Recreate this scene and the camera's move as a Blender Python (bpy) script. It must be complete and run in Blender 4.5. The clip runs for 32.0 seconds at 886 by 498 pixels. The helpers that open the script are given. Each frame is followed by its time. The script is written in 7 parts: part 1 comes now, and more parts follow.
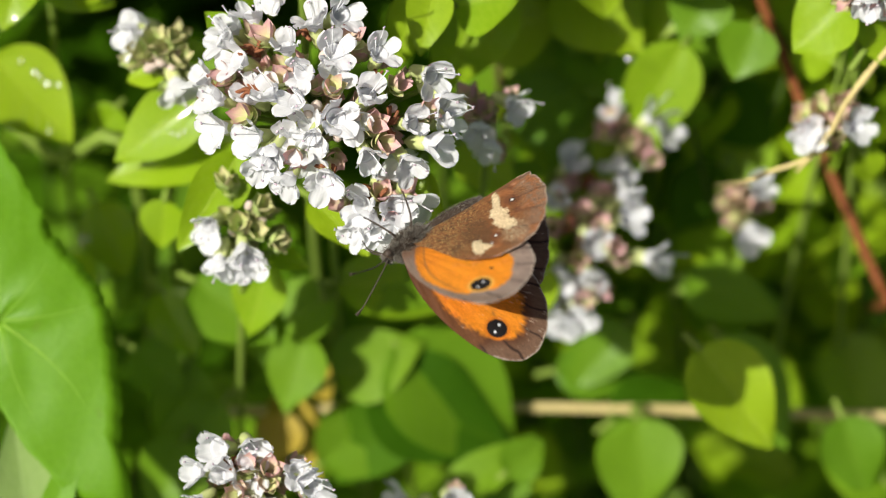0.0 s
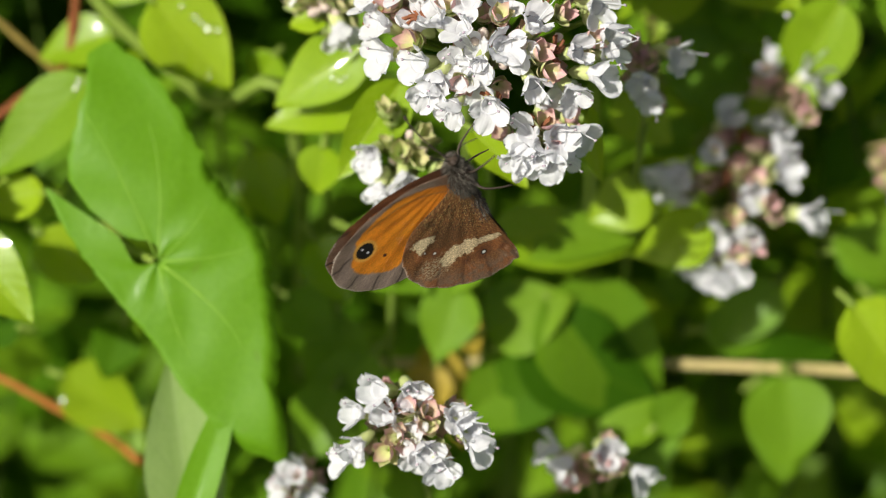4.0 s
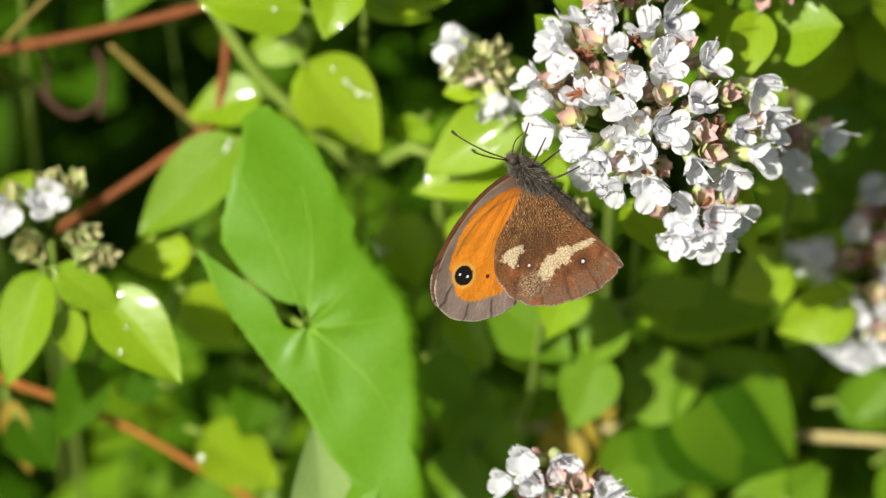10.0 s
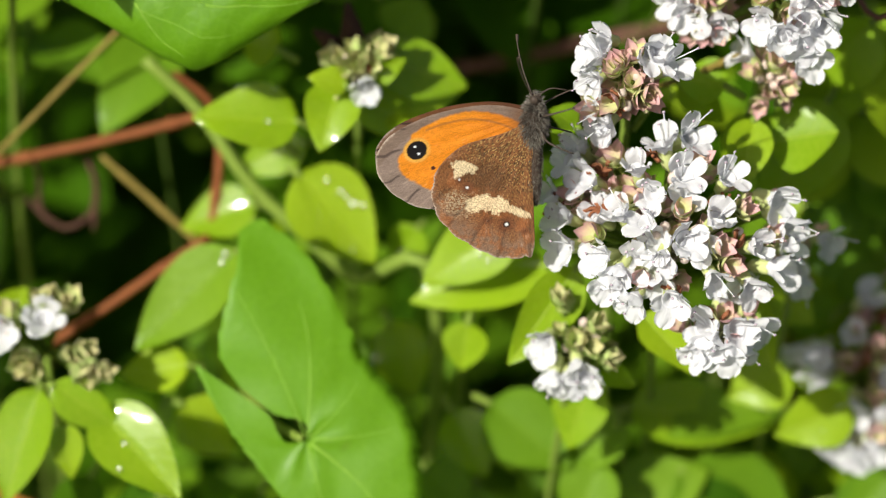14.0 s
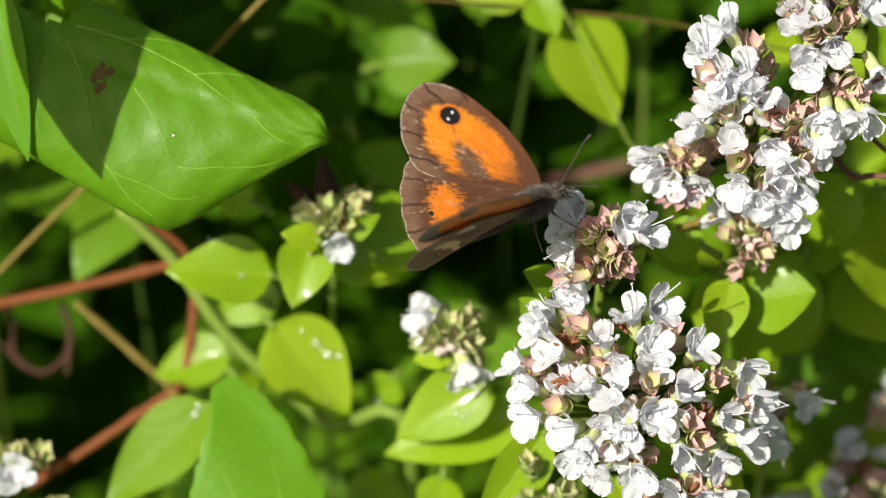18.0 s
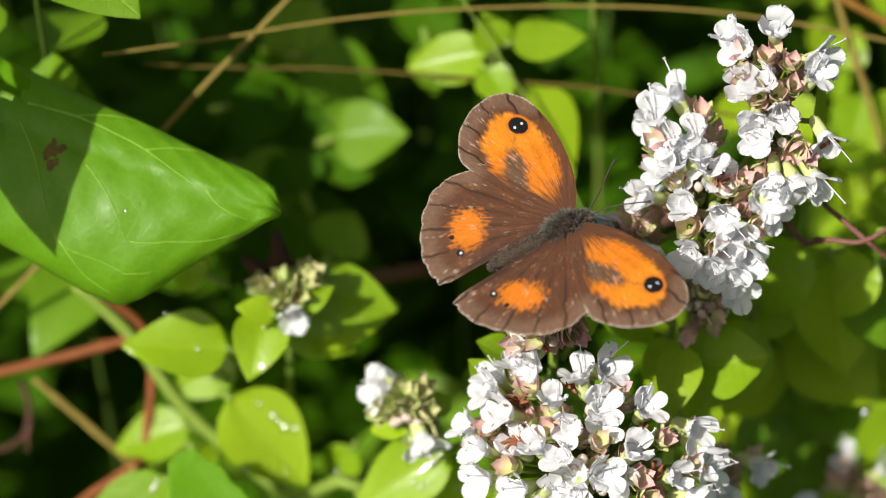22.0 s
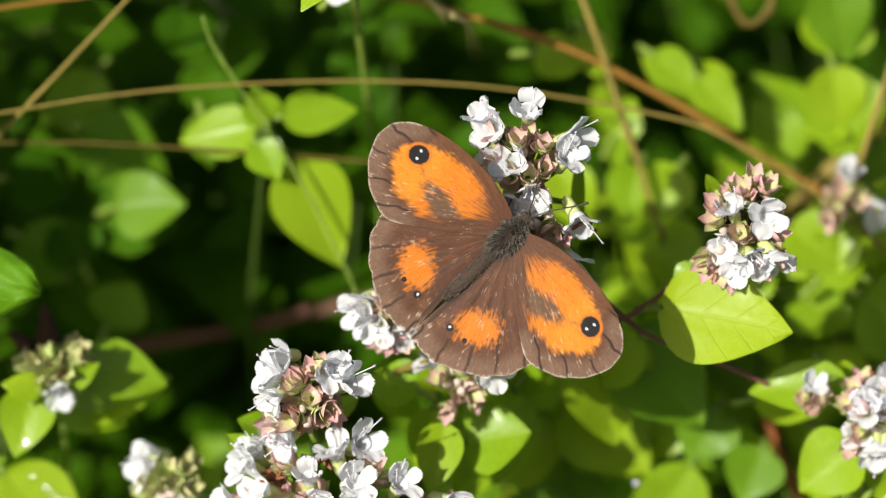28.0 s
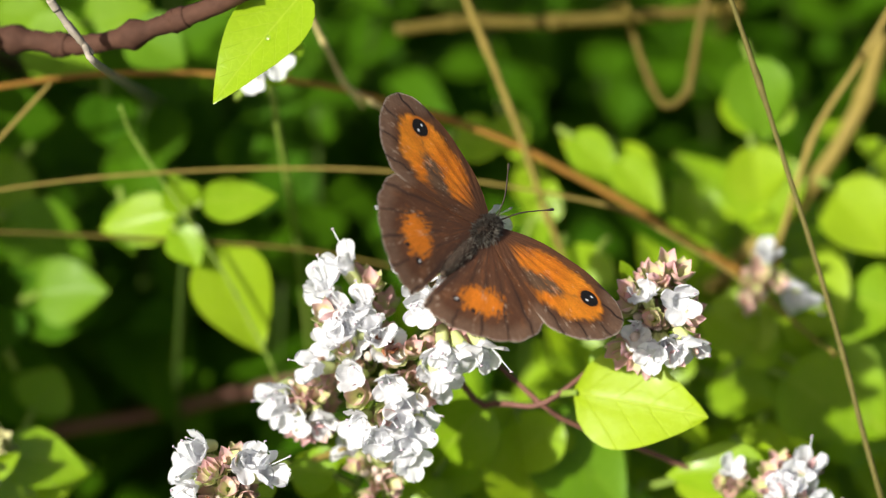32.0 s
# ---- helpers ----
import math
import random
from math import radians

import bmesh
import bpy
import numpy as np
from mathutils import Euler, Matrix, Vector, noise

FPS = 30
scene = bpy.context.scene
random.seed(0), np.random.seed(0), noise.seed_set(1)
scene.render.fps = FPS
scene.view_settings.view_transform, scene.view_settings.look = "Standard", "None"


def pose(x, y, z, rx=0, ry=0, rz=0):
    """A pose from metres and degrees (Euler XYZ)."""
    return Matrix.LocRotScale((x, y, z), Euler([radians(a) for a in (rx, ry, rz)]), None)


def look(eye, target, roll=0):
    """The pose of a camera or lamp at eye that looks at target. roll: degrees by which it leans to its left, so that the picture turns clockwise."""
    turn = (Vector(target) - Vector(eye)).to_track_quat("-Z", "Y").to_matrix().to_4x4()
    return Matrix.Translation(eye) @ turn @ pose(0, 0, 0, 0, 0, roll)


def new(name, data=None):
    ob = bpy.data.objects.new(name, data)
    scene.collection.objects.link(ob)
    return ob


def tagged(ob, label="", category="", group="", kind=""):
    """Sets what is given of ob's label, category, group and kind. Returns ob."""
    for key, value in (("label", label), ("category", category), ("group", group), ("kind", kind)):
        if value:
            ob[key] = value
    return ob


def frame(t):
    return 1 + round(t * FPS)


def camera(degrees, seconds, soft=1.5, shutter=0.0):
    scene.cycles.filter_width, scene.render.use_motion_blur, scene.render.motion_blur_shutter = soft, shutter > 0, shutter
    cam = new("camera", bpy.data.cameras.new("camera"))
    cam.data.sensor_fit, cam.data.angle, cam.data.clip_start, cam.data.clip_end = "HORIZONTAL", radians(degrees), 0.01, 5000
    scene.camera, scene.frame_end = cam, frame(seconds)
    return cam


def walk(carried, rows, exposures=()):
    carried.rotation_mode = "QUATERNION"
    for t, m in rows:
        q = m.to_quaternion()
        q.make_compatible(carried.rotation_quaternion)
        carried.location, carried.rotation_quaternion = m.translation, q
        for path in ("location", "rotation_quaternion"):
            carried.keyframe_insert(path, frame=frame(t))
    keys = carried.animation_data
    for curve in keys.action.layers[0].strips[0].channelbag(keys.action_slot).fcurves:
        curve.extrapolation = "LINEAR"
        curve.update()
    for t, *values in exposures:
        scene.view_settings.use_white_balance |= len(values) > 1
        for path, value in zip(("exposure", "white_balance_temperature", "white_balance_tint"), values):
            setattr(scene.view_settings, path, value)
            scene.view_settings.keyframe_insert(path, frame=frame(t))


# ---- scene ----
# A marjoram patch in full sun, seen close from above; a brown and orange butterfly feeds on the flower heads.
# Places are given in millimetres: u to the side, v up the slope of view, w towards the viewer, about one flower head.
PITCH = radians(50)
HEAD_HEIGHT = 0.35
BASIS = Matrix(((1, 0, 0, 0), (0, math.sin(PITCH), -math.cos(PITCH), 0), (0, math.cos(PITCH), math.sin(PITCH), HEAD_HEIGHT), (0, 0, 0, 1)))
MM = 0.001


def P(q):
    return BASIS @ (Vector(q) * MM)


def way(q):
    return (BASIS.to_3x3() @ Vector(q)).normalized()


# ---- camera ----
CAM_ROWS = [
    (0, 14.51, -18.6, 597.1, -0.181, -0.455, -1.332),
    (0.5, 14.8, -17.91, 597.5, -0.142, -0.347, -1.156),
    (1, 11.43, -19.6, 598.6, 0.014, -0.178, -1.121),
    (1.5, 7.91, -23.26, 598.2, 0.017, 0.002, -0.994),
    (2, 5.94, -27.41, 597.9, -0.043, 0.119, -0.809),
    (2.5, 3.58, -29.09, 598.8, -0.105, 0.109, -0.783),
    (3, -0.73, -30.54, 599.1, -0.323, 0.069, -0.591),
    (3.5, -2.91, -31.63, 598.6, -0.509, 0.07, -0.435),
    (5.5, -11.73, -26.35, 599.9, -0.814, -0.214, 0.257),
    (6, -15.36, -24.12, 600.4, -0.739, -0.278, 0.427),
    (6.5, -18.74, -23.81, 602, -0.662, -0.183, 0.498),
    (7, -24.79, -23.02, 602.2, -0.412, -0.138, 0.643),
    (7.5, -26.18, -21.66, 601.8, -0.347, -0.045, 0.768),
    (8, -28.74, -22.02, 601.5, -0.136, 0.127, 0.879),
    (8.5, -27.96, -22.49, 601.6, -0.163, 0.188, 0.865),
    (9, -26.38, -18.75, 600.2, -0.304, -0.069, 0.914),
    (9.5, -26.84, -18.37, 601, -0.306, -0.069, 1.129),
    (10, -31.1, -20.45, 602.5, -0.185, -0.024, 1.285),
    (10.5, -32.53, -19.62, 602, -0.151, -0.159, 1.299),
    (11, -30.15, -18.65, 599.7, -0.265, -0.164, 1.322),
    (11.5, -29.87, -19.53, 599.8, -0.161, -0.07, 1.29),
    (12, -32.24, -20.73, 600.4, 0.009, -0.006, 1.153),
    (12.5, -34.1, -21.29, 600.8, 0.125, 0.039, 1.094),
    (13, -35.78, -20.32, 600.5, 0.268, 0.154, 1.118),
    (13.5, -37.19, -17.32, 601.8, 0.397, 0.345, 0.896),
    (14, -38.34, -7.86, 600.8, 0.49, 0.334, 0.459),
    (14.5, -39.17, 0.29, 597.4, 0.637, 0.238, 0.282),
    (15, -38.6, 10.05, 596.9, 0.666, 0.157, 0.382),
    (15.5, -37.27, 11.74, 597.2, 0.631, 0.155, -0.119),
    (17.5, -30.76, 26.2, 595.8, 0.221, -0.634, 0.741),
    (18, -31.21, 25.54, 595.6, 0.166, -0.613, 0.65),
    (18.5, -30.82, 23.72, 595.4, 0.062, -0.581, 0.438),
    (19, -31, 21.8, 595.5, -0.031, -0.49, 0.155),
    (19.5, -30.26, 20.38, 596.2, -0.112, -0.38, 0.134),
    (20, -28.53, 20.07, 596.9, -0.144, -0.203, 0.022),
    (20.5, -28.18, 22.14, 597.1, -0.041, -0.051, 0.093),
    (21, -28.28, 24.53, 596.2, 0.028, 0.07, -0.207),
    (21.5, -27.91, 26.01, 596.2, 0.09, 0.18, -0.259),
    (22, -24.29, 25.13, 598.1, 0.151, 0.387, -0.249),
    (22.5, -23.46, 21.91, 602.4, 0.269, 0.594, -0.441),
    (23, -21.49, 17.69, 604.2, 0.283, 0.66, -0.481),
    (23.5, -8.12, 17.66, 605, 0.215, 0.625, -0.446),
    (24, 4.97, 24.5, 604.3, 0.089, 0.559, -0.562),
    (24.5, 10.68, 30.28, 603, -0.002, 0.632, -0.582),
    (25, 11.43, 32.21, 602.7, -0.132, 0.713, -0.557),
    (25.5, 10.96, 31.73, 603.1, -0.162, 0.793, -0.523),
    (27.5, 12.61, 39.31, 601.2, -0.135, -0.209, -0.522),
    (28, 12.68, 43.24, 601, -0.05, -0.266, -0.461),
    (28.5, 10.73, 43.84, 601.4, 0.055, -0.28, -0.766),
    (29, 7.7, 44.78, 597, 0.298, -0.349, -0.556),
    (29.5, 6.91, 44.58, 598.1, 0.357, -0.401, -0.402),
    (30, 10.77, 44.42, 599.3, 0.295, -0.297, -0.678),
    (30.5, 14.93, 47.06, 598.7, 0.27, -0.218, -0.924),
    (31, 18.82, 49.82, 600.6, 0.167, -0.093, -1.057),
    (31.5, 21.03, 51.54, 602.2, 0.049, -0.011, -1.12),
    (32, 25.23, 52.34, 602.8, -0.067, 0.059, -1.063)]


def held(u, v, w, yaw, pitch, roll):
    turn = Matrix.Rotation(radians(-yaw), 4, "Y") @ Matrix.Rotation(radians(pitch), 4, "X") @ Matrix.Rotation(radians(roll), 4, "Z")
    return BASIS @ Matrix.Translation(Vector((u, v, w)) * MM) @ turn


cam = camera(12.0, 32.0, 1.0)
cam.data.dof.use_dof = True
cam.data.dof.focus_distance = 0.592
cam.data.dof.aperture_fstop = 9.8
walk(cam, [(r[0], held(*r[1:])) for r in CAM_ROWS], [(0, 0.24), (2, 0.12), (3, 0.11), (6, 0.34), (12, 0.27), (13, 0.20), (15, 0.37), (18, 0.30), (22, 0.34), (23, 0.42), (24, 0.31), (25, 0.37), (30, 0.33), (31, 0.41), (31.6, 0.49), (32, 0.62)])

# ---- light ----
SUN_WAY = way((-0.50, 0.15, 0.85))
elevation = math.asin(SUN_WAY.z)
world = bpy.data.worlds.new("sky")
scene.world = world
world.use_nodes = True
sky = world.node_tree.nodes.new("ShaderNodeTexSky")
sky.sky_type = "NISHITA"
sky.sun_disc = False
sky.ozone_density, sky.dust_density = 0.0, 5.0
sky.sun_elevation = elevation
sky.sun_rotation = math.atan2(SUN_WAY.x, SUN_WAY.y)
world.node_tree.links.new(sky.outputs[0], world.node_tree.nodes["Background"].inputs[0])
world.node_tree.nodes["Background"].inputs[1].default_value = 0.062
sun = new("sun", bpy.data.lights.new("sun", "SUN"))
sun.data.energy, sun.data.angle, sun.data.color = 5.0, radians(0.53), (1.0, 0.96, 0.88)
sun.matrix_basis = look((0, 0, 3), Vector((0, 0, 3)) - SUN_WAY)


# ---- materials ----
def material(name):
    m = bpy.data.materials.new(name)
    m.use_nodes = True
    nt = m.node_tree
    return m, nt, nt.nodes["Principled BSDF"]


def node(nt, kind, **vals):
    n = nt.nodes.new(kind)
    for k, v in vals.items():
        n.inputs[k].default_value = v
    return n


def mix(nt, fac, a, b, how="MIX"):
    n = nt.nodes.new("ShaderNodeMix")
    n.data_type, n.blend_type = "RGBA", how
    for i, x in ((0, fac), (6, a), (7, b)):
        if isinstance(x, (int, float)):
            n.inputs[i].default_value = x
        elif isinstance(x, tuple):
            n.inputs[i].default_value = (*x, 1)
        else:
            nt.links.new(x, n.inputs[i])
    return n.outputs[2]


def calc(nt, op, a, b=0.0, c=0.0):
    n = nt.nodes.new("ShaderNodeMath")
    n.operation = op
    for i, x in enumerate((a, b, c)):
        if isinstance(x, (int, float)):
            n.inputs[i].default_value = x
        else:
            nt.links.new(x, n.inputs[i])
    return n.outputs[0]


def ramp(nt, x, lo, hi):
    n = nt.nodes.new("ShaderNodeMapRange")
    n.interpolation_type = "SMOOTHSTEP"
    n.inputs[1].default_value, n.inputs[2].default_value = lo, hi
    nt.links.new(x, n.inputs[0])
    return n.outputs[0]


def noise_of(nt, scale, detail=3.0, where="Object"):
    co = nt.nodes.new("ShaderNodeTexCoord")
    n = node(nt, "ShaderNodeTexNoise", Scale=scale, Detail=detail)
    nt.links.new(co.outputs[where], n.inputs["Vector"])
    return n.outputs["Fac"]


def bumped(nt, b, height, strength, distance):
    n = node(nt, "ShaderNodeBump", Strength=strength, Distance=distance)
    nt.links.new(height, n.inputs["Height"])
    nt.links.new(n.outputs[0], b.inputs["Normal"])


def see_through(nt, b, colour, share):
    """Lets part of the light pass through a thin leaf or petal."""
    tr = nt.nodes.new("ShaderNodeBsdfTranslucent")
    nt.links.new(colour, tr.inputs[0])
    mx = nt.nodes.new("ShaderNodeMixShader")
    mx.inputs[0].default_value = share
    out = nt.nodes["Material Output"]
    nt.links.new(b.outputs[0], mx.inputs[1])
    nt.links.new(tr.outputs[0], mx.inputs[2])
    nt.links.new(mx.outputs[0], out.inputs[0])


def leaf_material(name, dark, light, vein, rough, share, spots=0.0, veins=7.0, wet=0.08, glow=0.5, midrib=0.7):
    m, nt, b = material(name)
    uv = nt.nodes.new("ShaderNodeUVMap")
    sep = nt.nodes.new("ShaderNodeSeparateXYZ")
    nt.links.new(uv.outputs[0], sep.inputs[0])
    across = calc(nt, "ABSOLUTE", calc(nt, "SUBTRACT", sep.outputs[0], 0.5))
    fine = noise_of(nt, 900, 4)
    wide = noise_of(nt, 120, 2)
    bend = calc(nt, "MULTIPLY_ADD", wide, 0.12, sep.outputs[1])
    ribs = calc(nt, "FRACT", calc(nt, "MULTIPLY", calc(nt, "SUBTRACT", bend, calc(nt, "MULTIPLY", across, 0.75)), veins))
    rib = ramp(nt, calc(nt, "ABSOLUTE", calc(nt, "SUBTRACT", ribs, 0.5)), 0.04, 0.0)
    mid = ramp(nt, across, 0.016, 0.003)
    net = node(nt, "ShaderNodeTexVoronoi", Scale=650.0)
    net.feature = "DISTANCE_TO_EDGE"
    co = nt.nodes.new("ShaderNodeTexCoord")
    nt.links.new(co.outputs["Object"], net.inputs["Vector"])
    mesh_line = ramp(nt, net.outputs["Distance"], 0.09, 0.0)
    lines = calc(nt, "MAXIMUM", calc(nt, "MULTIPLY", rib, 0.42), calc(nt, "MULTIPLY", mid, midrib))
    info = nt.nodes.new("ShaderNodeObjectInfo")
    tone = mix(nt, calc(nt, "MULTIPLY_ADD", info.outputs["Random"], 0.65, calc(nt, "MULTIPLY", wide, 0.35)), dark, light)
    tone = mix(nt, calc(nt, "MULTIPLY", fine, 0.35), tone, tuple(0.62 * c for c in dark))
    tone = mix(nt, calc(nt, "MULTIPLY", lines, 0.55), tone, vein)
    tone = mix(nt, calc(nt, "MULTIPLY", mesh_line, 0.12), tone, vein)
    if spots:
        blot = ramp(nt, noise_of(nt, 260, 1), 0.70, 0.76)
        tone = mix(nt, calc(nt, "MULTIPLY", blot, spots), tone, (0.10, 0.06, 0.025))
    nt.links.new(tone, b.inputs["Base Color"])
    b.inputs["Roughness"].default_value = rough
    nt.links.new(calc(nt, "MULTIPLY_ADD", fine, 0.25, rough - 0.1), b.inputs["Roughness"])
    b.inputs["Specular IOR Level"].default_value = 0.22 if wet else 0.06
    b.inputs["Coat Weight"].default_value = wet
    b.inputs["Coat Roughness"].default_value = 0.2 if wet < 0.3 else 0.07
    height = calc(nt, "SUBTRACT", calc(nt, "MULTIPLY", fine, 0.35), calc(nt, "MULTIPLY_ADD", mesh_line, 0.05, lines))
    bumped(nt, b, height, 0.5, 0.0004)
    see_through(nt, b, mix(nt, glow, tone, (0.45, 0.68, 0.01)), share)
    return m


LEAF = leaf_material("marjoram_leaf", (0.17, 0.33, 0.006), (0.36, 0.50, 0.012), (0.46, 0.58, 0.06), 0.42, 0.32)
WET = leaf_material("wet_marjoram_leaf", (0.17, 0.33, 0.006), (0.36, 0.50, 0.012), (0.46, 0.58, 0.06), 0.34, 0.32, wet=0.5)
ARROW = leaf_material("bindweed_leaf", (0.088, 0.25, 0.004), (0.14, 0.315, 0.008), (0.25, 0.43, 0.05), 0.48, 0.30, 0.15, 0.0, wet=0.04, midrib=0.0)
ROLLED = leaf_material("rolled_bindweed_leaf", (0.085, 0.235, 0.004), (0.135, 0.30, 0.007), (0.24, 0.42, 0.05), 0.42, 0.26, 0.25, 0.0, wet=0.12, midrib=0.0)
YOUNG = leaf_material("young_marjoram_leaf", (0.33, 0.47, 0.010), (0.41, 0.53, 0.014), (0.46, 0.57, 0.05), 0.46, 0.34, veins=4.0)
PALE_LEAF = leaf_material("pale_leaf_underside", (0.20, 0.33, 0.08), (0.28, 0.40, 0.12), (0.34, 0.46, 0.18), 0.6, 0.3, 0.0, 4.0, wet=0.02, glow=0.2)
# Two darker copies of LEAF, with half and deep shade in their colour.
MID = leaf_material("half_shaded_marjoram_leaf", (0.085, 0.21, 0.0045), (0.19, 0.33, 0.009), (0.24, 0.39, 0.03), 0.5, 0.28, wet=0.03, glow=0.3)
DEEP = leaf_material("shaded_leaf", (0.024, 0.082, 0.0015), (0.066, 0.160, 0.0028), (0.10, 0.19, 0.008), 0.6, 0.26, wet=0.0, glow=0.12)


def plain(name, dark, light, rough, scale, share=0.0, spec=0.15):
    m, nt, b = material(name)
    fine, wide = noise_of(nt, scale, 5), noise_of(nt, scale * 0.12, 2)
    tone = mix(nt, calc(nt, "MULTIPLY_ADD", fine, 0.6, calc(nt, "MULTIPLY", wide, 0.5)), dark, light)
    nt.links.new(tone, b.inputs["Base Color"])
    b.inputs["Roughness"].default_value = rough
    b.inputs["Specular IOR Level"].default_value = spec
    bumped(nt, b, fine, 0.5, 0.0003)
    if share:
        see_through(nt, b, tone, share)
    return m


STEM = plain("green_stem", (0.10, 0.17, 0.02), (0.22, 0.30, 0.05), 0.5, 900)
# Darker copy of the green stem, its shade put into the colour.
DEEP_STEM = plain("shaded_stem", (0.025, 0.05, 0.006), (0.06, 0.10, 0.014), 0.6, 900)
PURPLE = plain("purple_stem", (0.09, 0.035, 0.03), (0.2, 0.1, 0.07), 0.5, 900)
STRAW = plain("straw", (0.38, 0.30, 0.11), (0.62, 0.52, 0.24), 0.6, 500)
DULL_STRAW = plain("old_straw", (0.13, 0.098, 0.020), (0.28, 0.215, 0.050), 0.6, 500)
GOLD_BROWN = plain("golden_stem", (0.15, 0.068, 0.012), (0.32, 0.17, 0.03), 0.6, 300)
BROWN = plain("brown_stem", (0.12, 0.038, 0.012), (0.25, 0.085, 0.027), 0.6, 500)
STALK = plain("dark_stalk", (0.06, 0.055, 0.014), (0.165, 0.145, 0.042), 0.5, 700)
BARK = plain("dark_bark", (0.022, 0.011, 0.007), (0.10, 0.048, 0.03), 0.8, 700)
YELLOWED = leaf_material("yellowed_leaf", (0.30, 0.20, 0.02), (0.50, 0.38, 0.04), (0.45, 0.36, 0.12), 0.5, 0.25, 0.8)
WITHERED = plain("withered", (0.10, 0.035, 0.02), (0.32, 0.13, 0.06), 0.8, 1200)


def petal_material():
    """Thin matt white petals with fine lengthwise veins and a trace of lilac."""
    m, nt, b = material("white_petal")
    uv = nt.nodes.new("ShaderNodeUVMap")
    sep = nt.nodes.new("ShaderNodeSeparateXYZ")
    nt.links.new(uv.outputs[0], sep.inputs[0])
    fine, wide = noise_of(nt, 1500, 4), noise_of(nt, 260, 2)
    streak = calc(nt, "SINE", calc(nt, "MULTIPLY_ADD", sep.outputs[0], 44.0, calc(nt, "MULTIPLY", fine, 5.0)))
    vein = calc(nt, "MULTIPLY", ramp(nt, streak, 0.1, 1.0), ramp(nt, sep.outputs[1], 1.0, 0.3))
    tone = mix(nt, calc(nt, "MULTIPLY", wide, 0.9), (0.78, 0.79, 0.81), (0.87, 0.875, 0.89))
    tone = mix(nt, calc(nt, "MULTIPLY", vein, 0.09), tone, (0.66, 0.63, 0.76))
    nt.links.new(tone, b.inputs["Base Color"])
    b.inputs["Roughness"].default_value = 0.7
    b.inputs["Specular IOR Level"].default_value = 0.15
    bumped(nt, b, calc(nt, "MULTIPLY_ADD", streak, 0.06, fine), 0.5, 0.00025)
    see_through(nt, b, tone, 0.46)
    return m


PETAL = petal_material()
ANTHER = plain("anther", (0.35, 0.28, 0.34), (0.6, 0.52, 0.56), 0.7, 2000)
BUD = plain("pale_bud", (0.50, 0.36, 0.32), (0.72, 0.66, 0.55), 0.55, 900, share=0.15)
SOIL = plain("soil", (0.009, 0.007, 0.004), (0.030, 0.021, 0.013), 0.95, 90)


def bract_material(name, foot, tip):
    m, nt, b = material(name)
    uv = nt.nodes.new("ShaderNodeUVMap")
    sep = nt.nodes.new("ShaderNodeSeparateXYZ")
    nt.links.new(uv.outputs[0], sep.inputs[0])
    geo = nt.nodes.new("ShaderNodeNewGeometry")
    rnd = geo.outputs["Random Per Island"]
    fine = noise_of(nt, 1300, 4)
    blush = calc(nt, "ADD", calc(nt, "MULTIPLY", sep.outputs[1], 0.75), calc(nt, "SUBTRACT", calc(nt, "MULTIPLY", rnd, 1.0), 0.48))
    tone = mix(nt, ramp(nt, blush, 0.1, 0.9), foot, tip)
    tone = mix(nt, calc(nt, "MULTIPLY", fine, 0.26), tone, (0.76, 0.70, 0.56))
    rib = ramp(nt, calc(nt, "ABSOLUTE", calc(nt, "SUBTRACT", sep.outputs[0], 0.5)), 0.05, 0.0)
    tone = mix(nt, calc(nt, "MULTIPLY", rib, 0.35), tone, (0.5, 0.5, 0.25))
    nt.links.new(tone, b.inputs["Base Color"])
    b.inputs["Roughness"].default_value = 0.5
    bumped(nt, b, fine, 0.6, 0.0002)
    see_through(nt, b, tone, 0.18)
    return m


BRACT = bract_material("bract", (0.52, 0.60, 0.20), (0.66, 0.36, 0.38))
GREEN_BRACT = bract_material("green_bract", (0.42, 0.57, 0.14), (0.54, 0.50, 0.22))


def water_material():
    m, nt, b = material("water")
    clear = nt.nodes.new("ShaderNodeBsdfTransparent")
    b.inputs["Base Color"].default_value = (0.9, 0.95, 0.9, 1)
    b.inputs["Roughness"].default_value = 0.2
    b.inputs["IOR"].default_value = 1.33
    shine = nt.nodes.new("ShaderNodeBsdfGlossy")
    shine.inputs["Roughness"].default_value = 0.2
    mx = nt.nodes.new("ShaderNodeMixShader")
    mx.inputs[0].default_value = 0.09
    nt.links.new(clear.outputs[0], mx.inputs[1])
    nt.links.new(shine.outputs[0], mx.inputs[2])
    nt.links.new(mx.outputs[0], nt.nodes["Material Output"].inputs[0])
    return m


WATER = water_material()


# ---- builders ----
def mesh_of(name, verts, faces, mats, uvs=None, mat_index=None, smooth=True):
    me = bpy.data.meshes.new(name)
    me.from_pydata([tuple(v) for v in verts], [], faces)
    for m in mats:
        me.materials.append(m)
    if uvs is not None:
        layer = me.uv_layers.new(name="UVMap")
        loops = np.empty(len(me.loops), dtype=np.int32)
        me.loops.foreach_get("vertex_index", loops)
        layer.data.foreach_set("uv", np.asarray(uvs, dtype=np.float32)[loops].ravel())
    if mat_index is not None:
        me.polygons.foreach_set("material_index", np.asarray(mat_index, dtype=np.int32))
    if smooth:
        me.polygons.foreach_set("use_smooth", np.ones(len(me.polygons), dtype=bool))
    me.update()
    return me


